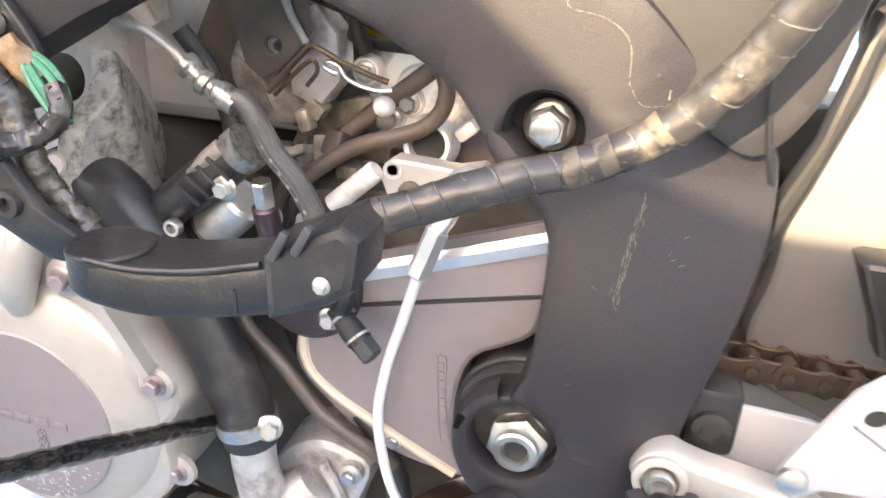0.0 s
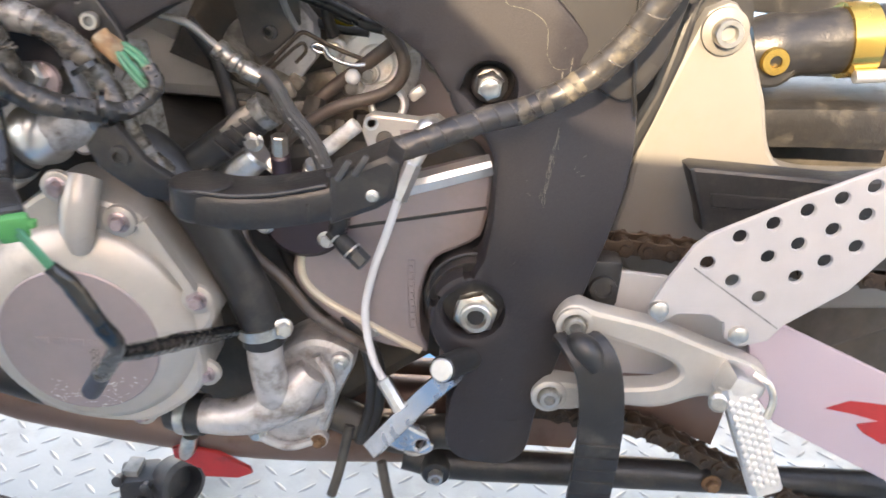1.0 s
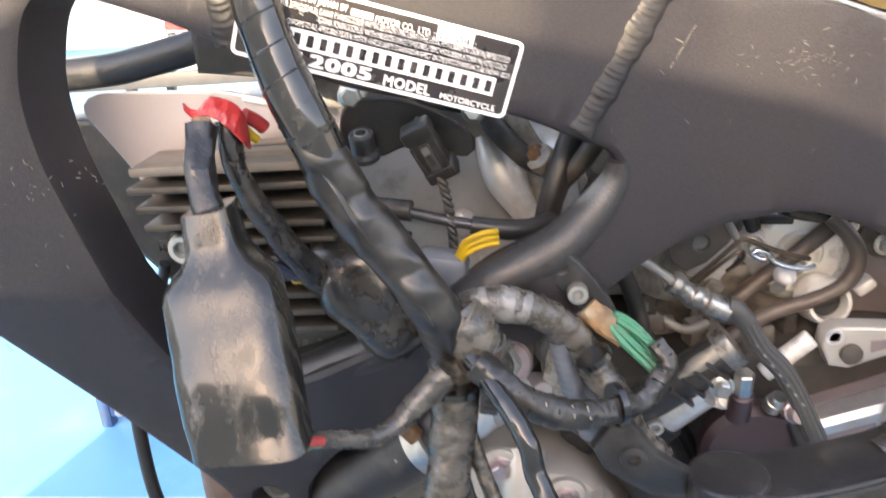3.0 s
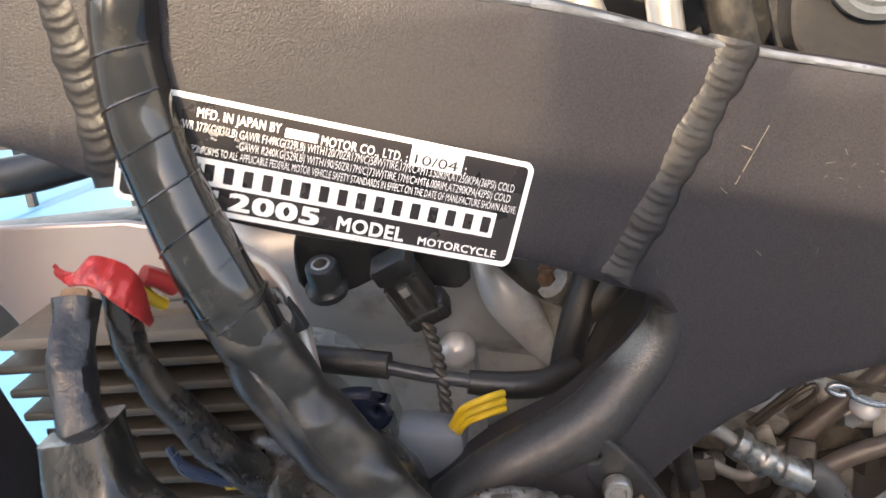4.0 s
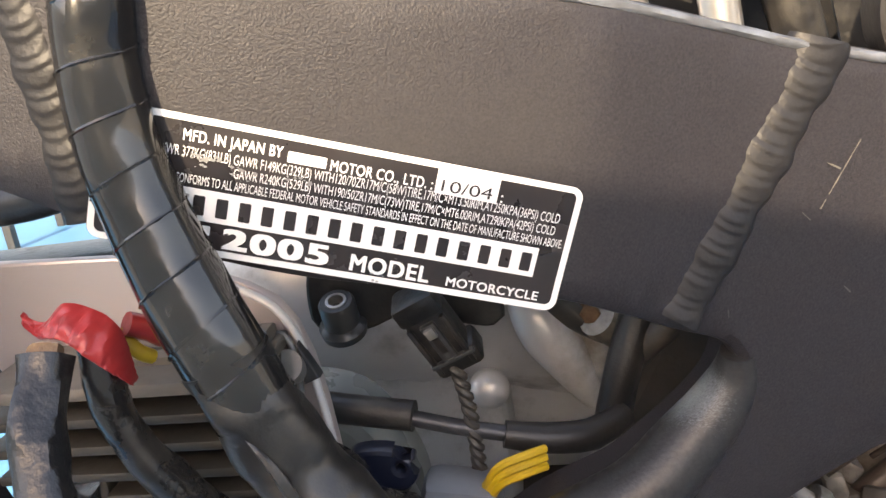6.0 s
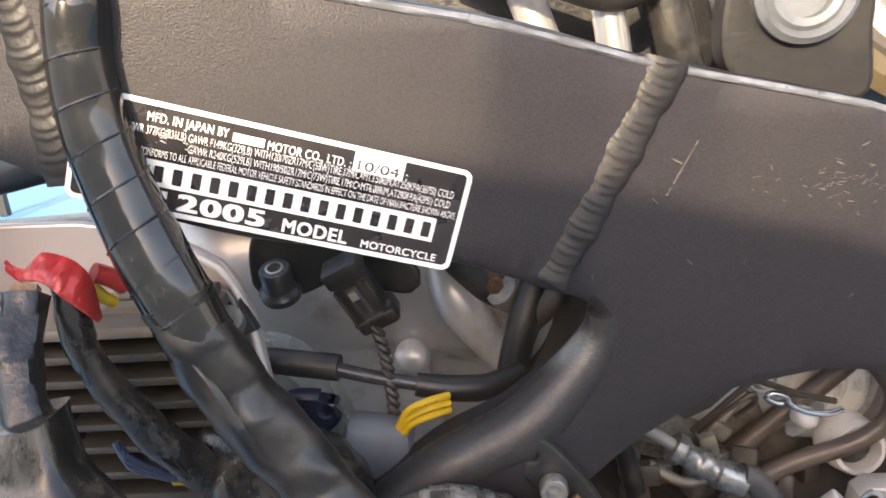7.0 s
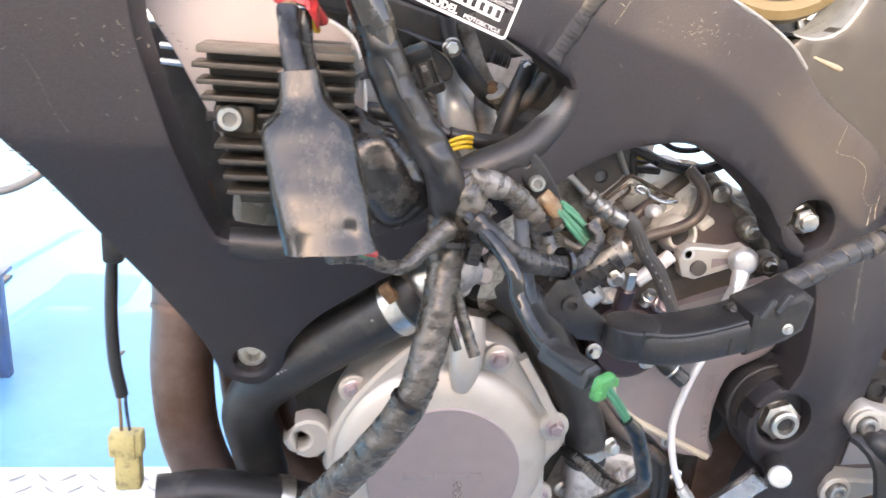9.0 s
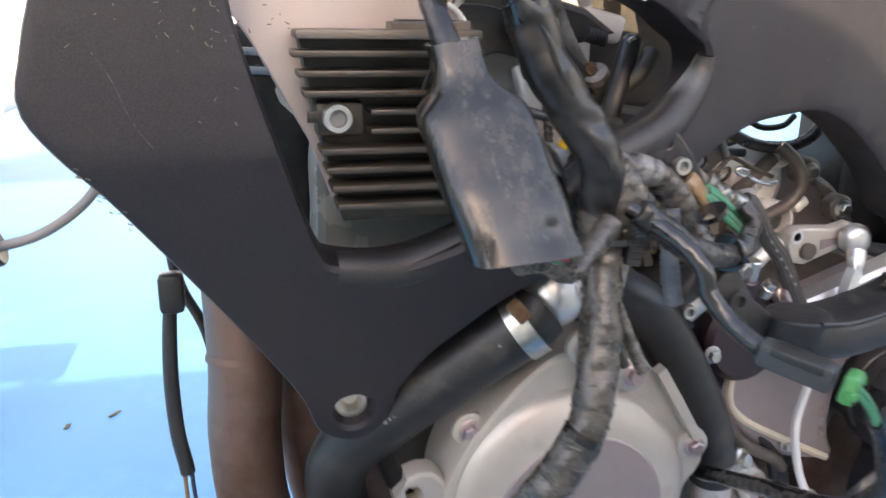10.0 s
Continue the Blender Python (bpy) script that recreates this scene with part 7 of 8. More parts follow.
for k in range(3):
    part("yellow_wire", tube([(-0.281, 0.334, 0.687 + 0.003 * k), (-0.276, 0.331, 0.6955 + 0.003 * k), (-0.268, 0.331, 0.699 + 0.003 * k), (-0.262, 0.336, 0.698 + 0.003 * k)], 0.0014, 8, 0.002), M_YELLOW, bike, "yellow wire")
part("grey_lump", block((0.026, 0.018, 0.026), (-0.2900, 0.338, 0.6815), 0.005, Matrix.Rotation(0.15, 4, "Y")), M_LUMP, bike, "blue-grey rubber relay cover")
part("rubber_boot", tube([(-0.338, 0.330, 0.716, 0.008), (-0.332, 0.321, 0.706, 0.0150), (-0.325, 0.314, 0.695, 0.0205), (-0.315, 0.311, 0.684, 0.0225), (-0.304, 0.313, 0.672, 0.0205), (-0.295, 0.318, 0.660, 0.0120), (-0.290, 0.324, 0.652, 0.006)], 0.02, 36, 0.0018, 0, 0.01, 0.0052), M_BOOT2, bike, "shiny black wrapped rubber elbow boot")
for pts, r_, mt, lb in (([(-0.222, 0.378, 0.745), (-0.229, 0.372, 0.728), (-0.235, 0.368, 0.712), (-0.240, 0.368, 0.692)], 0.0062, M_RUBBER, "black hose behind the frame"),
                        ([(-0.212, 0.372, 0.738), (-0.220, 0.368, 0.728), (-0.231, 0.372, 0.715), (-0.236, 0.378, 0.700)], 0.0052, M_HOSE, "dusty brown hose"),
                        ([(-0.276, 0.402, 0.772), (-0.269, 0.396, 0.750), (-0.258, 0.390, 0.735), (-0.244, 0.388, 0.722), (-0.226, 0.388, 0.714)], 0.0058, M_RUBBER, "bent black hose"),
                        ([(-0.262, 0.405, 0.765), (-0.255, 0.400, 0.745), (-0.246, 0.396, 0.728), (-0.236, 0.392, 0.718)], 0.0068, M_DIRTY, "dull bracket arm"),
                        ([(-0.302, 0.400, 0.757), (-0.285, 0.395, 0.752), (-0.262, 0.393, 0.748)], 0.0034, M_PLASTIC, "thin black cable")):
    part("gap_hose", tube(pts, r_, 14, 0.004, 0, 0.01, 0.0006), mt, bike, lb)
part("under_spar", slab([(-0.42, 0.80), (-0.34, 0.788), (-0.24, 0.762), (-0.22, 0.748), (-0.25, 0.74), (-0.34, 0.765), (-0.42, 0.775)], 0.05, 0.40, 0.004), M_DARK, bike, "dark filler slab under the spar")
part("overlit_cover", block((0.035, 0.012, 0.02), (-0.185, 0.50, 0.752), 0.004, Matrix.Rotation(0.25, 4, "Y")), M_WHITEP, bike, "bright cover deep inside")
clip = part("hose_fitting", lathe([(0.0075, 0), (0.0080, 0.004), (0.0068, 0.006), (0.0068, 0.016), (0.0078, 0.0175), (0.0072, 0.022), (0.003, 0.0225)], 22, None, Matrix.Translation((-0.229, 0.392, 0.712)) @ frame_along((-0.6, -0.5, 0.7))), M_DIRTY, bike, "dirty metal hose fitting")
bolt_at(-0.243, 0.385, 0.727, clip, BOLT_RUST, 0.8, (-0.2, -1, 0.2))
for x, y, z, s_ in ((-0.3305, 0.372, 0.7640, 1.1), (-0.2725, 0.378, 0.7520, 0.9), (-0.2240, 0.376, 0.7440, 0.7)):
    bolt_at(x, y, z, mount_plate, None, s_)
for k in range(7):
    part("spring_coil", lathe([(0.0040, -0.0005), (0.0046, 0.0), (0.0040, 0.0005)], 14, None, Matrix.Translation((-0.2440 + 0.0018 * k, 0.390, 0.7475 - 0.0005 * k)) @ frame_along((1, 0, -0.2))), M_PLASTIC, bike)
# seen over the spar's upper edge
for pts, r, mt in ((((-0.26, 0.42, 0.86), (-0.22, 0.41, 0.845), (-0.19, 0.41, 0.835), (-0.165, 0.42, 0.845)), 0.006, M_RUBBER), (((-0.21, 0.43, 0.87), (-0.195, 0.42, 0.845), (-0.185, 0.42, 0.78)), 0.007, M_ALU), (((-0.235, 0.45, 0.87), (-0.225, 0.44, 0.84), (-0.20, 0.44, 0.77)), 0.008, M_CAST), (((-0.18, 0.44, 0.87), (-0.17, 0.43, 0.84), (-0.15, 0.43, 0.77)), 0.009, M_PLASTIC)):
    part("intake_hose", tube(pts, r, 12), mt, bike)
part("intake_box", slab([(-0.30, 0.80), (-0.30, 0.88), (-0.15, 0.88), (-0.13, 0.79)], 0.1, 0.46, 0.01), M_PLASTIC, bike, "dark intake casting")

# ---- cable tray ----
TRAY_P = [(-0.017, 0.0080), (-0.013, 0.0088), (0.008, 0.0088), (0.0145, 0.0078), (0.0165, 0.005), (0.0165, -0.007), (0.0145, -0.0105), (0.006, -0.012), (-0.017, -0.012)]
tray = part("cable_tray", sweep([(-0.1660, 0.2790, 0.6030), (-0.150, 0.2800, 0.6010), (-0.135, 0.2825, 0.6012), (-0.120, 0.2850, 0.6030), (-0.096, 0.288, 0.6080), (-0.072, 0.291, 0.618)], TRAY_P, 0.004), M_PLASTIC, bike, "curved black plastic cable tray")
part("tray_nose", lathe([(0.001, -0.0120), (0.0090, -0.0120), (0.0140, -0.0105), (0.0165, -0.0070), (0.0165, 0.0060), (0.0168, 0.0070), (0.0167, 0.0080), (0.0160, 0.0087), (0.0148, 0.0089), (0.001, 0.0089)], 36, None, Matrix.Translation((-0.1665, 0.2790, 0.6030))), M_PLASTIC, tray, "rounded closed end of the tray")
part("tray_end", slab([(-0.098, 0.622), (-0.068, 0.637), (-0.060, 0.632), (-0.063, 0.612), (-0.072, 0.605), (-0.097, 0.594)], 0.03, 0.270, 0.004), M_PLASTIC, tray, "flared tray end with a clip")
bolt_at(-0.0745, 0.270, 0.6135, tray, BOLT_M6, 0.5)
part("tray_lip", tube([(-0.166, 0.2628, 0.6115), (-0.150, 0.2645, 0.6098), (-0.135, 0.2670, 0.6100), (-0.120, 0.2695, 0.6118), (-0.099, 0.2725, 0.6165)], 0.0015, 10, 0.004), M_PLASTIC, tray, "rounded upper lip")
for x, z in ((-0.090, 0.6265), (-0.081, 0.6300)):
    part("clip_finger", block((0.0035, 0.004, 0.013), (x, 0.2695, z), 0.001, Matrix.Rotation(0.5, 4, "Y")), M_GREYPL, tray, "dusty clip finger")
for x in (-0.1085, -0.1155):
    part("clip_slot", block((0.0012, 0.0006, 0.010), (x, 0.2696, 0.601 + (x + 0.11) * 0.2), 0), M_LABEL_B, tray)
part("tray_tab", slab([(-0.224, 0.628), (-0.217, 0.638), (-0.208, 0.640), (-0.196, 0.622), (-0.180, 0.610), (-0.178, 0.596), (-0.198, 0.599), (-0.219, 0.617)], 0.006, lambda x, z: 0.278 + 0.10 * (x + 0.18) + 0.25 * max(0.0, 0.614 - z), 0.0015, (), 0.006), M_PLASTIC, tray, "bent black fixing tab")
part("tab_boss", lathe([(0.0058, 0), (0.0055, 0.003), (0.0030, 0.0034), (0.0026, 0.001), (0.0005, 0.001)], 18, None, Matrix.Translation((-0.207, 0.2755, 0.6235)) @ OUT), M_PLASTIC, tray)

# ---- main harness ----
harness = thing("wiring_harness", (-0.40, 0.33, 0.002), "dusty black taped wiring harness hanging beside the engine", "wiring harness")
TRUNK_UP = [(-0.3415, 0.295, 0.8883, 0.008), (-0.3399, 0.282, 0.8489, 0.008), (-0.342, 0.281, 0.8339, 0.0082), (-0.3415, 0.280, 0.8167, 0.0086), (-0.3365, 0.278, 0.7960, 0.0092), (-0.3310, 0.276, 0.7800, 0.0097), (-0.3265, 0.275, 0.7695, 0.0098), (-0.3220, 0.275, 0.7560, 0.0098), (-0.3125, 0.275, 0.7360, 0.0101), (-0.2995, 0.275, 0.7165, 0.0100), (-0.2860, 0.274, 0.6955, 0.0099), (-0.2801, 0.282, 0.6745, 0.0105)]
cut = next(k for k, p in enumerate(TRUNK_UP) if p[2] < 0.765)
part("upper_trunk", tube(TRUNK_UP[:cut + 1], 0.0085, 36, 0.0015, 0, 0.0118, 0.0003), M_TAPE, harness, "shiny spirally taped upper trunk")
part("rumpled_trunk", tube(TRUNK_UP[cut - 1:], 0.0085, 36, 0.0012, 0.0004, 0.0128, 0.0016), M_RUMPLE, harness, "dusty rumpled tape round the trunk")


def tape_edge(pts, pitch, r, parent, mat=None):
    """The raised spiral edge of tape wound round a body along pts."""
    q = spline(pts, 0.0008)
    c = [Vector(v[:3]) for v in q]
    out, run, side = [], 0.0, None
    for i, v in enumerate(q):
        d = (c[min(i + 1, len(c) - 1)] - c[max(i - 1, 0)]).normalized()
        side = d.orthogonal().normalized() if side is None else side
        side = (side - d * side.dot(d)).normalized()
        run += (c[i] - c[i - 1]).length if i else 0
        a = 2 * math.pi * run / pitch
        out.append(c[i] + side * math.cos(a) * v[3] + d.cross(side) * math.sin(a) * v[3])
    return part("tape_edge", tube(out, r, 5, 0.1), mat or M_TAPE, parent, "raised edge of the tape")


tape_edge(TRUNK_UP[:cut + 1], 0.0118, 0.00045, harness)
for fold in ([(-0.3225, 0.2660, 0.7560, 0.0004), (-0.3165, 0.2650, 0.7470, 0.0012), (-0.3120, 0.2650, 0.7370, 0.0015), (-0.3060, 0.2650, 0.7270, 0.0012), (-0.3010, 0.2660, 0.7190, 0.0004)],
             [(-0.2960, 0.2650, 0.7110, 0.0004), (-0.2920, 0.2640, 0.7040, 0.0013), (-0.2870, 0.2645, 0.6963, 0.0014), (-0.2840, 0.2665, 0.6878, 0.0005)]):
    part("tape_fold", tube(fold, 0.001, 8, 0.0012, 0, 0.01, 0.0004), M_RUMPLE, harness, "dusty fold in the tape")
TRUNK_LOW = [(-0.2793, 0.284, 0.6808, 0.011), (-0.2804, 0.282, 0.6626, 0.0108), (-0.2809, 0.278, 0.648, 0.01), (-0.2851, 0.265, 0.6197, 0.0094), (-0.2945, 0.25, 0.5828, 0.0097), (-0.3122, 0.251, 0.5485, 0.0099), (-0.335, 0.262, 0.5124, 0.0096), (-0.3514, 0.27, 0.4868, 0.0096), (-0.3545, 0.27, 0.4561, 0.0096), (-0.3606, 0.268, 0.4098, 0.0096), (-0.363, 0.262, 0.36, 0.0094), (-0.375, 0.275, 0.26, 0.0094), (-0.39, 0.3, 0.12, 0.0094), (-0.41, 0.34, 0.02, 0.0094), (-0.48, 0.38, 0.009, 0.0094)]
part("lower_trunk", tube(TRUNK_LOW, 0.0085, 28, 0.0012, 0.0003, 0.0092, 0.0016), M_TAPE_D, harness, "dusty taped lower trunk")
knot = part("taped_joint", tube([(-0.2788, 0.282, 0.6896, 0.0102), (-0.2726, 0.28, 0.6792, 0.0119), (-0.2684, 0.28, 0.6688, 0.0109), (-0.2622, 0.282, 0.6585, 0.0081)], 0.011, 18, 0.0015, 0.0009, 0.008, 0.0012), M_TAPE_D, harness, "dusty taped branch joint")
LOOP_UP = [(-0.2824, 0.289, 0.6821, 0.0064), (-0.2678, 0.291, 0.6884, 0.0069), (-0.2512, 0.293, 0.6858, 0.0071), (-0.2335, 0.298, 0.6723, 0.0071), (-0.22, 0.299, 0.6521, 0.0069), (-0.2107, 0.292, 0.6384, 0.0065), (-0.2046, 0.295, 0.6222, 0.0061), (-0.1914, 0.298, 0.6059, 0.0061)]
part("upper_loop", tube(LOOP_UP, 0.0066, 20, 0.0012, 0.0008, 0.0085, 0.0014), M_TAPE_D, harness, "dusty looped branch")
LOOP_LOW = [(-0.270, 0.266, 0.674, 0.006), (-0.257, 0.262, 0.664, 0.0062), (-0.243, 0.262, 0.655, 0.0062), (-0.227, 0.266, 0.6505, 0.0055), (-0.207, 0.280, 0.6455, 0.0046), (-0.196, 0.288, 0.6505, 0.0042), (-0.191, 0.292, 0.658, 0.004), (-0.196, 0.296, 0.666, 0.0035)]
part("lower_loop", tube(LOOP_LOW, 0.0055, 20, 0.0010, 0.0007, 0.0060, 0.0013), M_RUMPLE, harness, "shiny looped branch")
part("pale_tape", tube([(-0.2705, 0.2905, 0.6876, 0.0071), (-0.2640, 0.2914, 0.6884, 0.0075), (-0.2560, 0.2924, 0.6872, 0.0077), (-0.2490, 0.2934, 0.6848, 0.0074)], 0.0075, 20, 0.0012, 0.0005, 0.006, 0.0012), M_PALETAPE, harness, "pale silvery tape round the upper loop")
for k in range(6):
    o = Vector((0.0016 * k, 0.0002 * k, -0.0016 * k))
    ring = [Vector((-0.2770, 0.2815, 0.6860)) + o + Vector((0.62, 0, 0.78)) * 0.0112 * math.cos(a) + Vector((0, -1, 0)) * 0.0112 * math.sin(a) + Vector((0.78, 0, -0.62)) * 0.0010 * math.sin(2.0 * a + k) for a in (math.pi * j / 12 for j in range(13))]
    part("tan_strand", tube(ring, 0.00075 if k % 2 else 0.0011, 6, 0.002), M_TAN, knot, "frayed tan strand")
TAIL = [(-0.100, 0.292, 0.612, 0.006), (-0.075, 0.298, 0.6255, 0.0068), (-0.047, 0.304, 0.636, 0.0072), (-0.020, 0.312, 0.646, 0.0072), (0.006, 0.321, 0.6525, 0.0072), (0.028, 0.323, 0.6645, 0.0072), (0.040, 0.323, 0.674, 0.0074), (0.053, 0.320, 0.689, 0.0076), (0.061, 0.318, 0.701, 0.0076), (0.069, 0.315, 0.716, 0.0076), (0.077, 0.313, 0.734, 0.0076), (0.088, 0.312, 0.756, 0.0078), (0.11, 0.312, 0.80, 0.008)]
for a_, b_ in (((0.0005, 0.650), (0.007, 0.6535)), ((0.012, 0.656), (0.0175, 0.659)), ((0.031, 0.6665), (0.0345, 0.670))):
    part("tan_tape", tube([(a_[0], float(np.interp(a_[0], (0, 0.028, 0.04), (0.319, 0.323, 0.323))), a_[1], 0.0074), (b_[0], float(np.interp(b_[0], (0, 0.028, 0.04), (0.319, 0.323, 0.323))), b_[1], 0.0076)], 0.0076, 20, 0.0016, 0, 0.01, 0.0004), M_TAN, harness, "tan dusty tape band")
tail = part("tail", tube(TAIL, 0.0072, 20, 0.0016, 0.0004, 0.011, 0.0005), M_TAIL, harness, "dusty taped tail of the harness")
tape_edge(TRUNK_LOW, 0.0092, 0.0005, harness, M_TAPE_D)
tape_edge(LOOP_UP, 0.0085, 0.0006, harness, M_TAPE_D)
tape_edge(LOOP_LOW, 0.0060, 0.0005, harness, M_TAPE)
tape_edge([(-0.2788, 0.282, 0.6896, 0.0104), (-0.2726, 0.28, 0.6792, 0.0121), (-0.2684, 0.28, 0.6688, 0.0111), (-0.2622, 0.282, 0.6585, 0.0083)], 0.0042, 0.0006, harness, M_TAPE_D)
tape_edge(TAIL, 0.0105, 0.0006, harness, M_TAPE_D)
part("boot_lead", tube([(-0.3434, 0.217, 0.6679, 0.0028), (-0.3294, 0.23, 0.664, 0.0031), (-0.308, 0.25, 0.652, 0.0036), (-0.292, 0.262, 0.661, 0.005), (-0.282, 0.268, 0.668, 0.006)], 0.004, 12, 0.0018, 0.0006, 0.006, 0.0006), M_TAPE_D, harness, "thin taped branch to the boot")
part("red_wire", tube([(-0.3353, 0.214, 0.6734), (-0.3293, 0.218, 0.6714), (-0.3223, 0.224, 0.6679)], 0.0018, 8, 0.002), M_RED, harness, "short red wire")
part("green_wire", tube([(-0.3354, 0.217, 0.6724), (-0.3293, 0.22, 0.669), (-0.3233, 0.225, 0.6659)], 0.0012, 8, 0.002), M_GREEN, harness)

for pts, r_, mt in (([(-0.283, 0.285, 0.655), (-0.276, 0.278, 0.635), (-0.268, 0.270, 0.612), (-0.262, 0.262, 0.596)], 0.0034, M_TAPE_D), ([(-0.286, 0.284, 0.660), (-0.283, 0.276, 0.640), (-0.278, 0.268, 0.618), (-0.272, 0.262, 0.600)], 0.0024, M_TAPE)):
    part("thin_branch", tube(pts, r_, 12, 0.003, 0.0003, 0.006, 0.0004), mt, harness, "thin dusty branch")
for x, z in ((-0.2605, 0.6665), (-0.254, 0.6535)):
    part("pink_tag", block((0.007, 0.004, 0.010), (x, 0.315, z), 0.0015, Matrix.Rotation(0.5, 4, "Y")), M_PINK, harness, "pinkish terminal tag")
for x, y, z, d in ((-0.2785, 0.270, 0.660, (0, 0.1, 1)), (-0.300, 0.2445, 0.578, (0.5, -0.1, 1)), (-0.2225, 0.2815, 0.667, (-0.6, 0, 1)), (-0.2135, 0.277, 0.6475, (1, 0.4, 0))):
    part("cable_tie", lathe([(0.0086 if z < 0.66 or x < -0.27 else 0.0072, -0.0014), (0.0094 if z < 0.66 or x < -0.27 else 0.0079, -0.0014), (0.0094 if z < 0.66 or x < -0.27 else 0.0079, 0.0014), (0.0086 if z < 0.66 or x < -0.27 else 0.0072, 0.0014)], 20, None, Matrix.Translation((x, y, z)) @ frame_along(d)), M_TAPE, harness, "black cable tie")

for k in range(9):
    x, z = -0.2735 + 0.0016 * k, 0.6855 - 0.0018 * k
    rr = 0.0108 - 0.0003 * k
    pts = []
    for j in range(15):
        a = math.pi * (0.02 + 0.96 * j / 14)
        t_ = Vector((0.62, 0, 0.78))
        p = Vector((x - 0.0005, 0.2805, z - 0.002)) + t_ * math.cos(a) * rr + Vector((0, -1, 0)) * math.sin(a) * rr
        pts.append((*(p + Vector((0.78, 0, -0.62)) * 0.0014 * math.sin(3 * a + k)), 0.0006 + 0.0003 * math.sin(2 * a + k)))
    part("tape_wrinkle", tube(pts, 0.0008, 6, 0.002), M_TAPE_D, knot)
for pts, r_, mt, lb in (([(-0.236, 0.296, 0.668), (-0.232, 0.300, 0.648), (-0.228, 0.304, 0.630), (-0.222, 0.308, 0.612)], 0.0046, M_LUMP, "grey-blue sheath"),):
    part("loose_branch", tube(pts, r_, 16, 0.0010, 0.0007, 0.0045, 0.0007), mt, harness, lb)
part("small_plug", block((0.008, 0.007, 0.015), (-0.2655, 0.276, 0.653), 0.0012, Matrix.Rotation(0.15, 4, "Y")), M_GREYPL, harness, "small grey ribbed plug")
for k in range(3):
    part("plug_slot", block((0.0055, 0.0008, 0.0012), (-0.2657 + 0.0004 * k, 0.2723, 0.6495 + 0.003 * k), 0, Matrix.Rotation(0.15, 4, "Y")), M_LABEL_B, harness)

# rubber boot over a connector
def boot_body():
    bm = bmesh.new()
    rows = [(-0.361, 0.2535, 0.7475, 0.0097, 0.0088), (-0.3599, 0.2507, 0.7414, 0.0095, 0.0088), (-0.3585, 0.2476, 0.7341, 0.0101, 0.0093), (-0.3575, 0.2452, 0.73, 0.0133, 0.0104), (-0.3564, 0.2428, 0.7259, 0.0186, 0.0116), (-0.3552, 0.2397, 0.7206, 0.0209, 0.0123), (-0.3522, 0.2326, 0.7083, 0.0212, 0.0126), (-0.3488, 0.2238, 0.6946, 0.0209, 0.0124), (-0.3447, 0.2159, 0.6805, 0.0205, 0.012), (-0.3429, 0.2126, 0.6744, 0.0205, 0.0117)]
    q = spline(rows, 0.003)
    rings = []
    n = 36
    for x, y, z, a, b in q:
        ring = []
        for k in range(n):
            t = 2 * math.pi * k / n
            c, s = math.cos(t), math.sin(t)
            e = 0.54
            w = 0.0008 * noise.noise(Vector((x, y, z)) * 80 + Vector((c, s, 0))) - 0.0022 * math.exp(-((z - 0.682) / 0.006) ** 2 - ((c - 0.35) / 0.30) ** 2) * (s < 0)
            ring.append(bm.verts.new((x + (a + w) * math.copysign(abs(c) ** e, c), y + (b + w) * math.copysign(abs(s) ** e, s), z + 0.002 * c)))
        rings.append(ring)
    for r0, r1 in zip(rings, rings[1:]):
        for k in range(n):
            bm.faces.new((r0[k], r0[(k + 1) % n], r1[(k + 1) % n], r1[k]))
    bm.faces.new(rings[0])
    bm.faces.new(rings[-1][::-1])
    return bm


boot = part("connector_boot", boot_body(), M_BOOT, harness, "shiny black rubber connector boot, dusty below")
sleeve = part("sleeve", tube([(-0.3605, 0.253, 0.742, 0.0066), (-0.3635, 0.2570, 0.750, 0.0060), (-0.3660, 0.2640, 0.760, 0.0055), (-0.3670, 0.2710, 0.7680, 0.0053), (-0.3672, 0.2745, 0.7725, 0.0056)], 0.006, 18, 0.0012, 0, 0.01, 0.0014, None, 0.8), M_CLEAR, harness, "shiny sleeve above the boot, cut off at its end")
part("cut_core", tube([(-0.3670, 0.2725, 0.7715), (-0.3672, 0.2752, 0.7742)], 0.0036, 9, 0.0008, 0, 0.01, 0.0012), M_CORRODE, sleeve, "ragged cut core")

# bracket and green-taped leads on the spar's lower edge
earth = thing("earth_lead", (-0.225, 0.31, 0.68), "corroded earth terminal with green wires bolted to the frame", "wires")
part("terminal_plate", slab(smooth_loop([(-0.241, 0.696), (-0.234, 0.704), (-0.226, 0.699), (-0.215, 0.684), (-0.211, 0.674), (-0.219, 0.669), (-0.228, 0.677)], 0.003), 0.004, 0.3065, 0.0012, [ring_loop(-0.2340, 0.6965, 0.0018, 12)]), M_PLASTIC, earth, "black bracket")
bolt_at(-0.2275, 0.3058, 0.6860, earth, BOLT_SOCKET, 0.62)
part("crimp", tube([(-0.2235, 0.3042, 0.6795, 0.0056), (-0.219, 0.303, 0.675, 0.0062), (-0.214, 0.303, 0.669, 0.0050), (-0.208, 0.302, 0.665, 0.0048)], 0.0055, 14, 0.0015, 0, 0.01, 0.0022, None, 0.6), M_CORRODE, earth, "corroded brown terminal crimp")
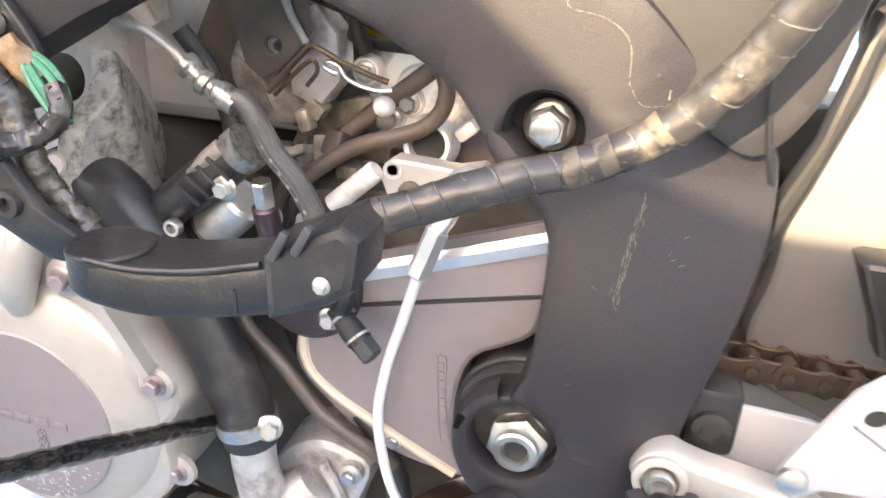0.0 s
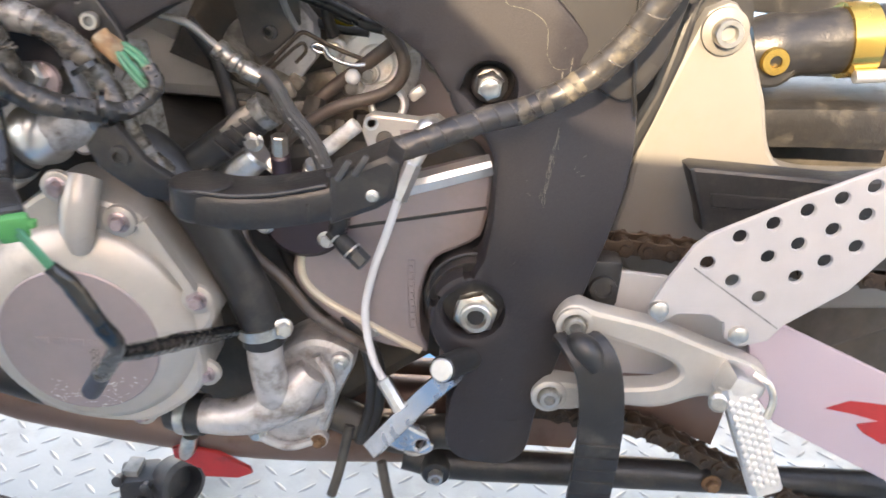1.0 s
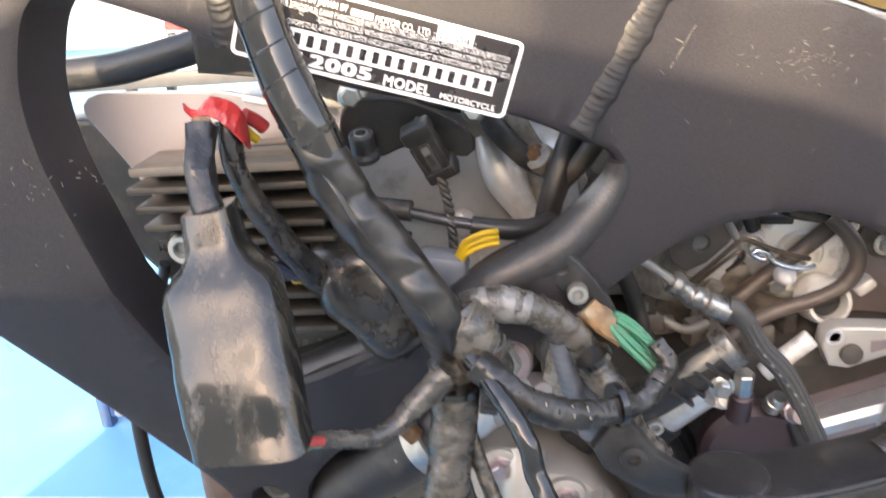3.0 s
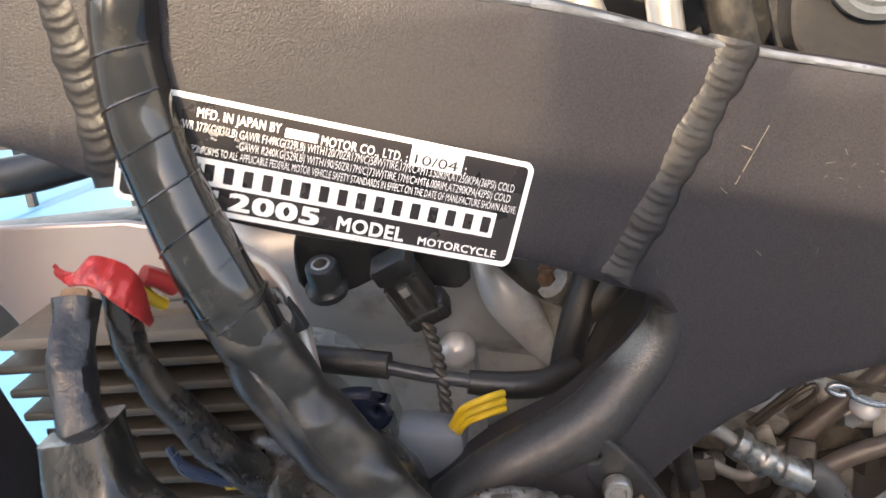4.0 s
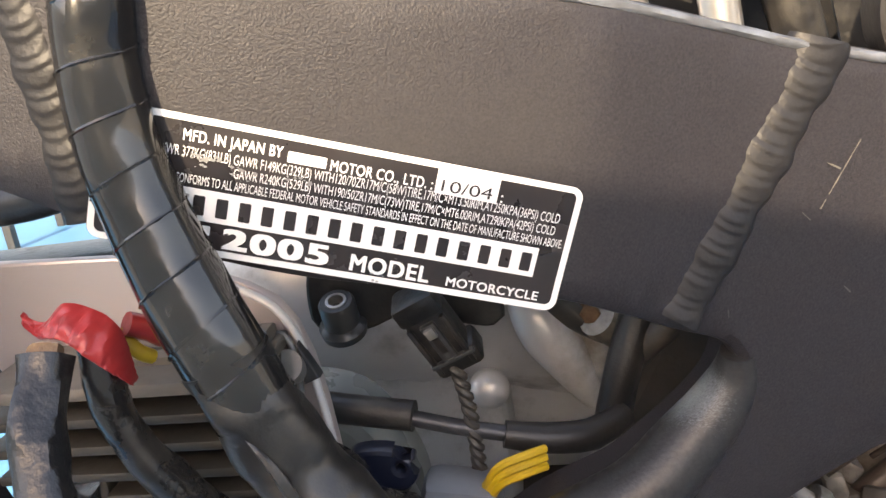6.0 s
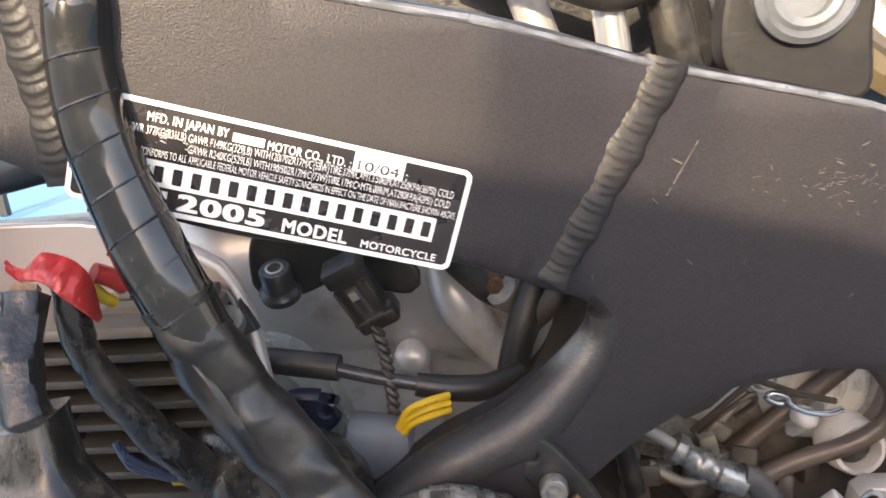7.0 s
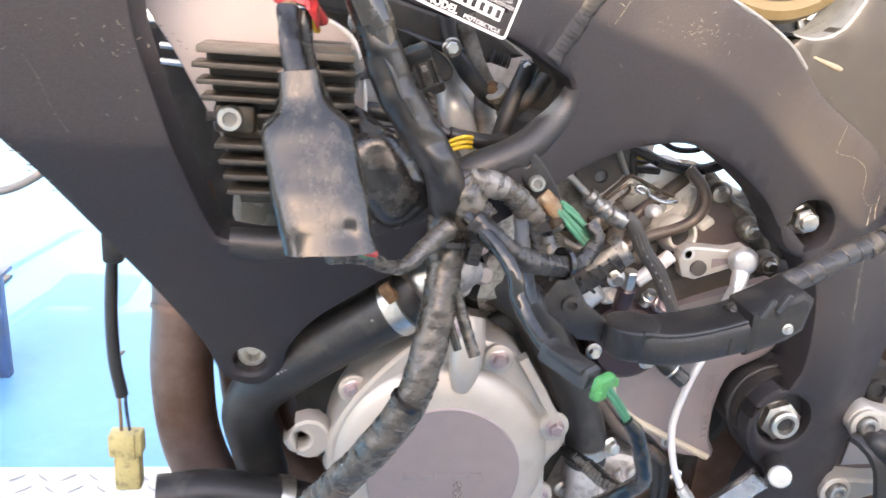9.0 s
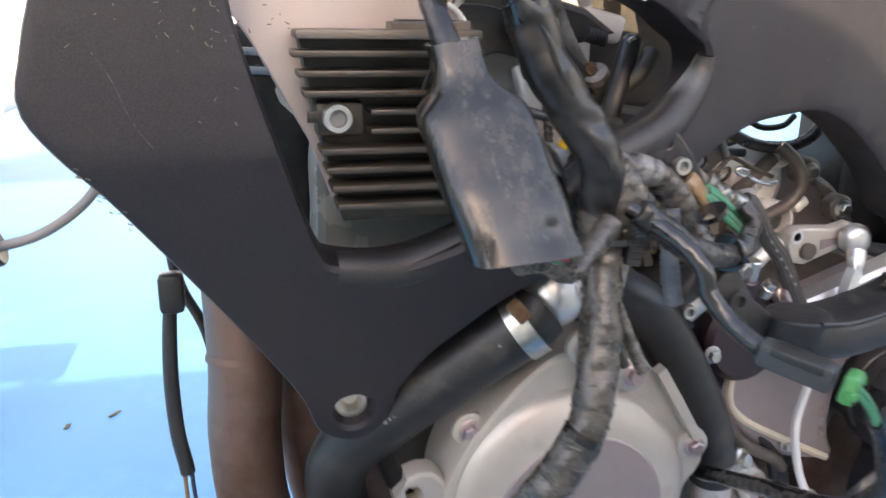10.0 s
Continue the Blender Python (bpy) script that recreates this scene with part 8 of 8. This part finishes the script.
for k in range(6):
    a = 2 * math.pi * k / 6
    o = Vector((math.cos(a) * 0.003, math.sin(a) * 0.003, math.sin(a) * 0.003))
    part("green_wire", tube([Vector((-0.213, 0.304, 0.673)) + o * 0.8, Vector((-0.206, 0.302, 0.667)) + o * 1.3, Vector((-0.198, 0.299, 0.659)) + o * 1.2, Vector((-0.193, 0.295, 0.652)) + o * 0.7], 0.0017, 8, 0.003), M_GREEN, earth, "green wire")

# loose connector with a green seal and its lead
plug = thing("sensor_plug", (-0.215, 0.20, 0.60), "loose grey-black plug with a green seal on a taped lead", "plug")
d = Vector((0.030, -0.040, -0.008)).normalized()
part("plug_lead", tube([(-0.272, 0.270, 0.674, 0.004), (-0.258, 0.252, 0.664, 0.004), (-0.2500, 0.242, 0.653, 0.004), (-0.2480, 0.239, 0.643, 0.0042), (-0.2430, 0.232, 0.634, 0.0042), (-0.2385, 0.222, 0.628, 0.0042), (-0.236, 0.216, 0.626, 0.0042)], 0.004, 12, 0.002, 0.0004, 0.008), M_TAPE, plug, "taped lead")
part("plug_body", block((0.011, 0.011, 0.030), (-0.2285, 0.203, 0.6235), 0.002, frame_along(d)), M_GREYPL, plug, "grey-black plug body")
part("plug_rib", block((0.012, 0.004, 0.022), (-0.2290, 0.2005, 0.6275), 0.001, frame_along(d)), M_PLASTIC, plug)
part("green_seal", block((0.0125, 0.0125, 0.006), (-0.2165, 0.186, 0.6205), 0.002, frame_along(d)), M_LIME, plug, "bright green seal")
for dx in (-0.004, 0.004):
    part("green_tab", block((0.004, 0.004, 0.004), Vector((-0.2155, 0.185, 0.6205)) + Vector((0.8, 0.6, 0.2)) * dx * 1.6, 0.001), M_LIME, plug)
for o in (-0.0015, 0.0015):
    part("green_wire", tube([(-0.2150, 0.185, 0.620 + o), (-0.208, 0.184, 0.612 + o), (-0.200, 0.185, 0.600 + o)], 0.0013, 8, 0.002), M_GREEN, plug)
part("lower_lead", tube([(-0.203, 0.1845, 0.604, 0.003), (-0.196, 0.186, 0.595, 0.0038), (-0.187, 0.190, 0.573, 0.0040), (-0.1845, 0.196, 0.561, 0.0043), (-0.189, 0.204, 0.549, 0.0043), (-0.201, 0.216, 0.530, 0.0043), (-0.206, 0.221, 0.524, 0.0044)], 0.004, 12, 0.002, 0.0004, 0.008, 0.0004), M_TAPE, plug, "taped lower lead")
part("bullet_sleeve", tube([(-0.202, 0.218, 0.529, 0.0048), (-0.209, 0.224, 0.518, 0.005), (-0.216, 0.230, 0.507, 0.0052)], 0.005, 14, 0.003), M_SLEEVE, plug, "dark blue bullet sleeve")
part("tape_branch", tube([(-0.189, 0.204, 0.549, 0.004), (-0.186, 0.228, 0.536, 0.0044), (-0.181, 0.262, 0.520, 0.0048), (-0.175, 0.305, 0.499, 0.0045), (-0.170, 0.347, 0.478, 0.004)], 0.0045, 12, 0.002, 0.0006, 0.009, 0.0006), M_TAPE, plug, "shiny taped branch")

# hanging lead with a yellowed plug
drop = thing("hanging_plug", (-0.4810, 0.37, 0.44), "yellowed plastic plug hanging on a black lead from the frame", "plug")
part("clip", block((0.013, 0.013, 0.022), (-0.481, 0.374, 0.614), 0.003), M_PLASTIC, drop)
part("lead", tube([(-0.4815, 0.374, 0.612, 0.0034), (-0.4840, 0.376, 0.592, 0.0040), (-0.4855, 0.375, 0.562, 0.0042), (-0.4845, 0.373, 0.532, 0.0042), (-0.4815, 0.372, 0.512, 0.0042), (-0.4808, 0.372, 0.506, 0.0042)], 0.0042, 12), M_RUBBER, drop, "black lead")
for dx in (-0.002, 0.002):
    part("thin_wire", tube([(-0.4808 + dx, 0.372, 0.508), (-0.4802 + dx, 0.371, 0.494), (-0.4792 + dx * 1.4, 0.370, 0.479)], 0.0012, 8), M_CORRODE if dx < 0 else M_BLUE, drop)
part("plug_top", block((0.0225, 0.013, 0.018), (-0.4785, 0.369, 0.471), 0.002), M_WHITE, drop, "yellowed plug half")
part("plug_ridge", block((0.007, 0.004, 0.020), (-0.475, 0.3615, 0.4715), 0.001), M_WHITE, drop)
part("plug_bottom", block((0.0175, 0.012, 0.028), (-0.4780, 0.369, 0.449), 0.002), M_WHITE, drop)

# cord with a rubber boot at the front, and a further cable
cord = thing("boot_cord", (-0.56, 0.40, 0.64), "grey cord with a small black rubber boot held at the frame", "cable")
part("cord", tube([(-0.505, 0.39, 0.685), (-0.522, 0.40, 0.660), (-0.546, 0.40, 0.643), (-0.572, 0.40, 0.636), (-0.60, 0.40, 0.63)], 0.0028, 10), M_PRINT, cord)
part("rubber_boot", lathe([(0.0045, 0.001), (0.0092, 0.0), (0.0102, 0.001), (0.0104, 0.005), (0.0094, 0.007), (0.0096, 0.020), (0.0078, 0.022), (0.0074, 0.034), (0.004, 0.036)], 24, None, Matrix.Translation((-0.567, 0.40, 0.637)) @ frame_along((-1, 0, -0.25))), M_RUBBER, cord)
part("far_cable", tube([(-0.470, 0.42, 0.660), (-0.484, 0.43, 0.625), (-0.482, 0.44, 0.595), (-0.470, 0.45, 0.560), (-0.462, 0.455, 0.510), (-0.455, 0.46, 0.45)], 0.0034, 10), M_RUBBER, cord)

# red drain flap under the pump
flap = part("red_flap", slab([(-0.244, 0.327), (-0.235, 0.331), (-0.205, 0.326), (-0.180, 0.312), (-0.178, 0.307), (-0.190, 0.301), (-0.218, 0.300), (-0.221, 0.308), (-0.242, 0.318)], 0.004, 0.398, 0.0015), M_RED, bike, "red plastic cover")
part("flap_tie", tube([(-0.226, 0.395, 0.345, 0.006), (-0.229, 0.395, 0.332, 0.007), (-0.233, 0.396, 0.322, 0.004)], 0.006, 12), M_STEEL, bike)

# ---- loose things on the lift ----
caster = thing("fuel_pump", (-0.39, 0.675, 0.0), "small grey cast fuel pump lying on the lift", "spare part")
part("body", block((0.050, 0.045, 0.045), (-0.397, 0.675, 0.030), 0.006, Matrix.Rotation(0.25, 4, "Z")), M_SPARE, caster, "grey cast body")
part("drum", lathe([(0.030, 0), (0.032, 0.004), (0.032, 0.03), (0.026, 0.034), (0.024, 0.034), (0.022, 0.012), (0.001, 0.012)], 32, None, Matrix.Translation((-0.363, 0.685, 0.033)) @ frame_along((0.75, -0.55, 0.25))), M_SPARE, caster, "open round drum")
for x, y, z, r in ((-0.417, 0.65, 0.05, 0.007), (-0.383, 0.647, 0.045, 0.006), (-0.41, 0.645, 0.015, 0.006), (-0.39, 0.645, 0.02, 0.008)):
    part("port", lathe([(r, 0), (r, 0.012), (r * 0.7, 0.013)], 14, None, Matrix.Translation((x, y + 0.01, z)) @ frame_along((random.uniform(-0.3, 0.3), -1, 0.3))), M_SPARE, caster)
part("cap", block((0.02, 0.03, 0.012), (-0.405, 0.675, 0.056), 0.003), M_DIE, caster)
for k, pts in enumerate((((-0.62, 0.50, 0.004), (-0.52, 0.60, 0.004), (-0.44, 0.66, 0.004), (-0.385, 0.69, 0.02)), ((-0.64, 0.60, 0.004), (-0.55, 0.56, 0.004), (-0.46, 0.60, 0.004), (-0.40, 0.70, 0.004), (-0.30, 0.80, 0.004)), ((-0.70, 0.55, 0.004), (-0.60, 0.66, 0.004), (-0.50, 0.62, 0.004), (-0.42, 0.55, 0.004)))):
    cb = thing("loose_wire", pts[0], "thin black wire lying on the lift", "wire", "wires on the lift")
    part("wire", tube(pts, 0.0018, 8, 0.01), M_RUBBER, cb)
spare = thing("spare_harness", (-0.46, 0.42, 0.002), "second harness with bare connectors heaped on the lift", "wiring harness")
part("branch", tube([(-0.475, 0.305, 0.455, 0.0055), (-0.455, 0.300, 0.462, 0.0058), (-0.425, 0.290, 0.462, 0.006), (-0.39, 0.275, 0.455, 0.006), (-0.362, 0.266, 0.44, 0.006)], 0.006, 14, 0.002, 0.0006, 0.01, 0.0006), M_TAPE_D, spare, "taped branch")
part("branch", tube([(-0.43, 0.292, 0.46, 0.003), (-0.44, 0.31, 0.42, 0.003), (-0.445, 0.33, 0.37, 0.003), (-0.42, 0.35, 0.335, 0.003), (-0.40, 0.36, 0.32, 0.003)], 0.003, 10), M_TAPE, spare)
part("branch", tube([(-0.362, 0.262, 0.385, 0.005), (-0.35, 0.275, 0.355, 0.0055), (-0.340, 0.29, 0.32, 0.006), (-0.335, 0.30, 0.26, 0.006), (-0.34, 0.31, 0.17, 0.006), (-0.36, 0.33, 0.03, 0.006), (-0.38, 0.36, 0.007, 0.006)], 0.006, 12, 0.003, 0.0006, 0.01), M_TAPE_D, spare)
part("branch", tube([(-0.39, 0.275, 0.452, 0.004), (-0.415, 0.30, 0.39, 0.004), (-0.43, 0.33, 0.30, 0.004), (-0.425, 0.36, 0.18, 0.004), (-0.45, 0.40, 0.03, 0.004), (-0.47, 0.43, 0.006, 0.004)], 0.004, 10), M_TAPE, spare)
heap = random.Random(5)
for x, y, z, mt in ((-0.49, 0.40, 0.29, M_WHITEP), (-0.495, 0.415, 0.25, M_LUMP2), (-0.45, 0.36, 0.27, M_GREYPL), (-0.52, 0.37, 0.20, M_LUMP2), (-0.44, 0.37, 0.24, M_WHITEP), (-0.47, 0.39, 0.21, M_GREYPL), (-0.50, 0.36, 0.16, M_WHITEP), (-0.53, 0.40, 0.27, M_WHITE)):
    part("connector", block((0.018, 0.014, 0.026), (x, y, z), 0.002, Matrix.Rotation(heap.uniform(-0.8, 0.8), 4, "Y")), mt, spare)
    part("lead", tube([(x, y, z + 0.01), (x - 0.012, y - 0.02, z + 0.04), ((x - 0.41) / 2, 0.31, 0.38), (-0.40, 0.29, 0.44)], 0.0018, 8), M_RUBBER, spare)
for k in range(9):
    x, y, z = heap.uniform(-0.54, -0.44), heap.uniform(0.36, 0.42), heap.uniform(0.16, 0.30)
    dx = heap.uniform(-0.05, 0.05)
    part("bare_wire", tube([(x, y, z), (x + dx, y - 0.01, z + heap.uniform(-0.02, 0.05)), (x + dx * 1.6, y + 0.01, z - heap.uniform(0.0, 0.06)), (x + dx * 0.6, y + 0.02, z - 0.10)], 0.0015, 8, 0.006), heap.choice((M_WHITEP, M_RUBBER, M_LUMP2, M_GREEN, M_RUBBER)), spare)

# ---- floor and yard ----
post = thing("axle_stand", (-1.66, 2.85, FLOOR_Z), "small dark steel axle stand on the blue floor", "stand")
part("shaft", lathe([(0.045, 0), (0.04, 0.02), (0.022, 0.05), (0.02, 0.22), (0.034, 0.235), (0.034, 0.26), (0.02, 0.262)], 20, None, Matrix.Translation((-1.66, 2.85, FLOOR_Z + 0.01))), M_POST, post)
part("foot_plate", block((0.16, 0.16, 0.012), (-1.66, 2.85, FLOOR_Z + 0.006), 0.002), M_POST, post)
bench = thing("workbench", (-2.6, 5.3, FLOOR_Z), "grey workbench with rags and tools on it", "workbench")
part("top", block((2.4, 0.8, 0.05), (-2.95, 5.3, 0.225), 0.006), M_BENCH, bench, "pale grey bench top")
part("apron", block((2.3, 0.03, 0.10), (-2.95, 4.94, 0.15), 0.004), M_POST, bench, "dark front rail")
for x in (-4.0, -2.85):
    for y in (5.0, 5.6):
        part("leg", block((0.06, 0.06, 0.65), (x, y, FLOOR_Z + 0.325), 0.004), M_POST, bench)


def rag(name, x, y, z, s, mat, label):
    bm = bmesh.new()
    bmesh.ops.create_icosphere(bm, subdivisions=4, radius=1)
    for v in bm.verts:
        f = 1 + 0.35 * noise.noise(v.co * 1.7 + Vector((x, y, z)) * 5) + 0.15 * noise.noise(v.co * 5)
        v.co = Vector((x + v.co.x * s[0] * f, y + v.co.y * s[1] * f, z + max(-0.02, v.co.z * s[2] * f)))
    ob = new(name, mesh_of(name, bm, mat))
    return tagged(ob, label, "rag")


rag("rag", -2.35, 5.2, 0.29, (0.30, 0.2, 0.12), M_CLOTH2, "crumpled olive rag on the bench")
rag("rag", -2.40, 5.35, 0.45, (0.30, 0.2, 0.14), M_CLOTH, "crumpled red rag heaped on the bench")
for k in range(6):
    jar = thing("jar", (-2.75 + 0.1 * k, 5.5, 0.25), "small pale jar on the bench", "jar", "jars on the bench")
    part("body", lathe([(0.03, 0), (0.035, 0.01), (0.035, 0.10), (0.03, 0.11)], 16, None, Matrix.Translation((-2.75 + 0.1 * k, 5.55, 0.25))), M_WHITEP, jar)
    part("lid", lathe([(0.032, 0), (0.032, 0.03), (0.028, 0.032)], 16, None, Matrix.Translation((-2.75 + 0.1 * k, 5.55, 0.36))), M_CLOTH if k % 2 else M_POST, jar)
box2 = thing("blue_stand", (-1.42, 2.02, FLOOR_Z), "open blue steel stand on the floor", "stand")
for dx in (-0.115, 0.115):
    for dy in (-0.115, 0.115):
        part("leg", block((0.035, 0.035, 0.335), (-1.42 + dx, 2.02 + dy, FLOOR_Z + 0.1675), 0.004), M_BLUEBOX, box2)
for dy in (-0.115, 0.115):
    part("rail", block((0.195, 0.03, 0.05), (-1.42, 2.02 + dy, FLOOR_Z + 0.06), 0.004), M_BLUEBOX, box2)
part("plate", block((0.30, 0.30, 0.012), (-1.42, 2.02, FLOOR_Z + 0.341), 0.002), M_BLUEBOX, box2)
bolt_at(-1.48, 1.889, FLOOR_Z + 0.06, box2, None, 3.0)
for k, (x, y) in enumerate(((-1.009, 2.292), (-0.881, 2.344))):
    bm = block((random.uniform(0.02, 0.05), 0.012, 0.003), (x, y, FLOOR_Z + 0.003), 0.001, Matrix.Rotation(random.uniform(0, 3), 4, "Z"))
    tagged(new("leaf", mesh_of("leaf", bm, M_BRASS)), "dry brown leaf scrap on the blue floor", "leaf", "scraps on the floor")
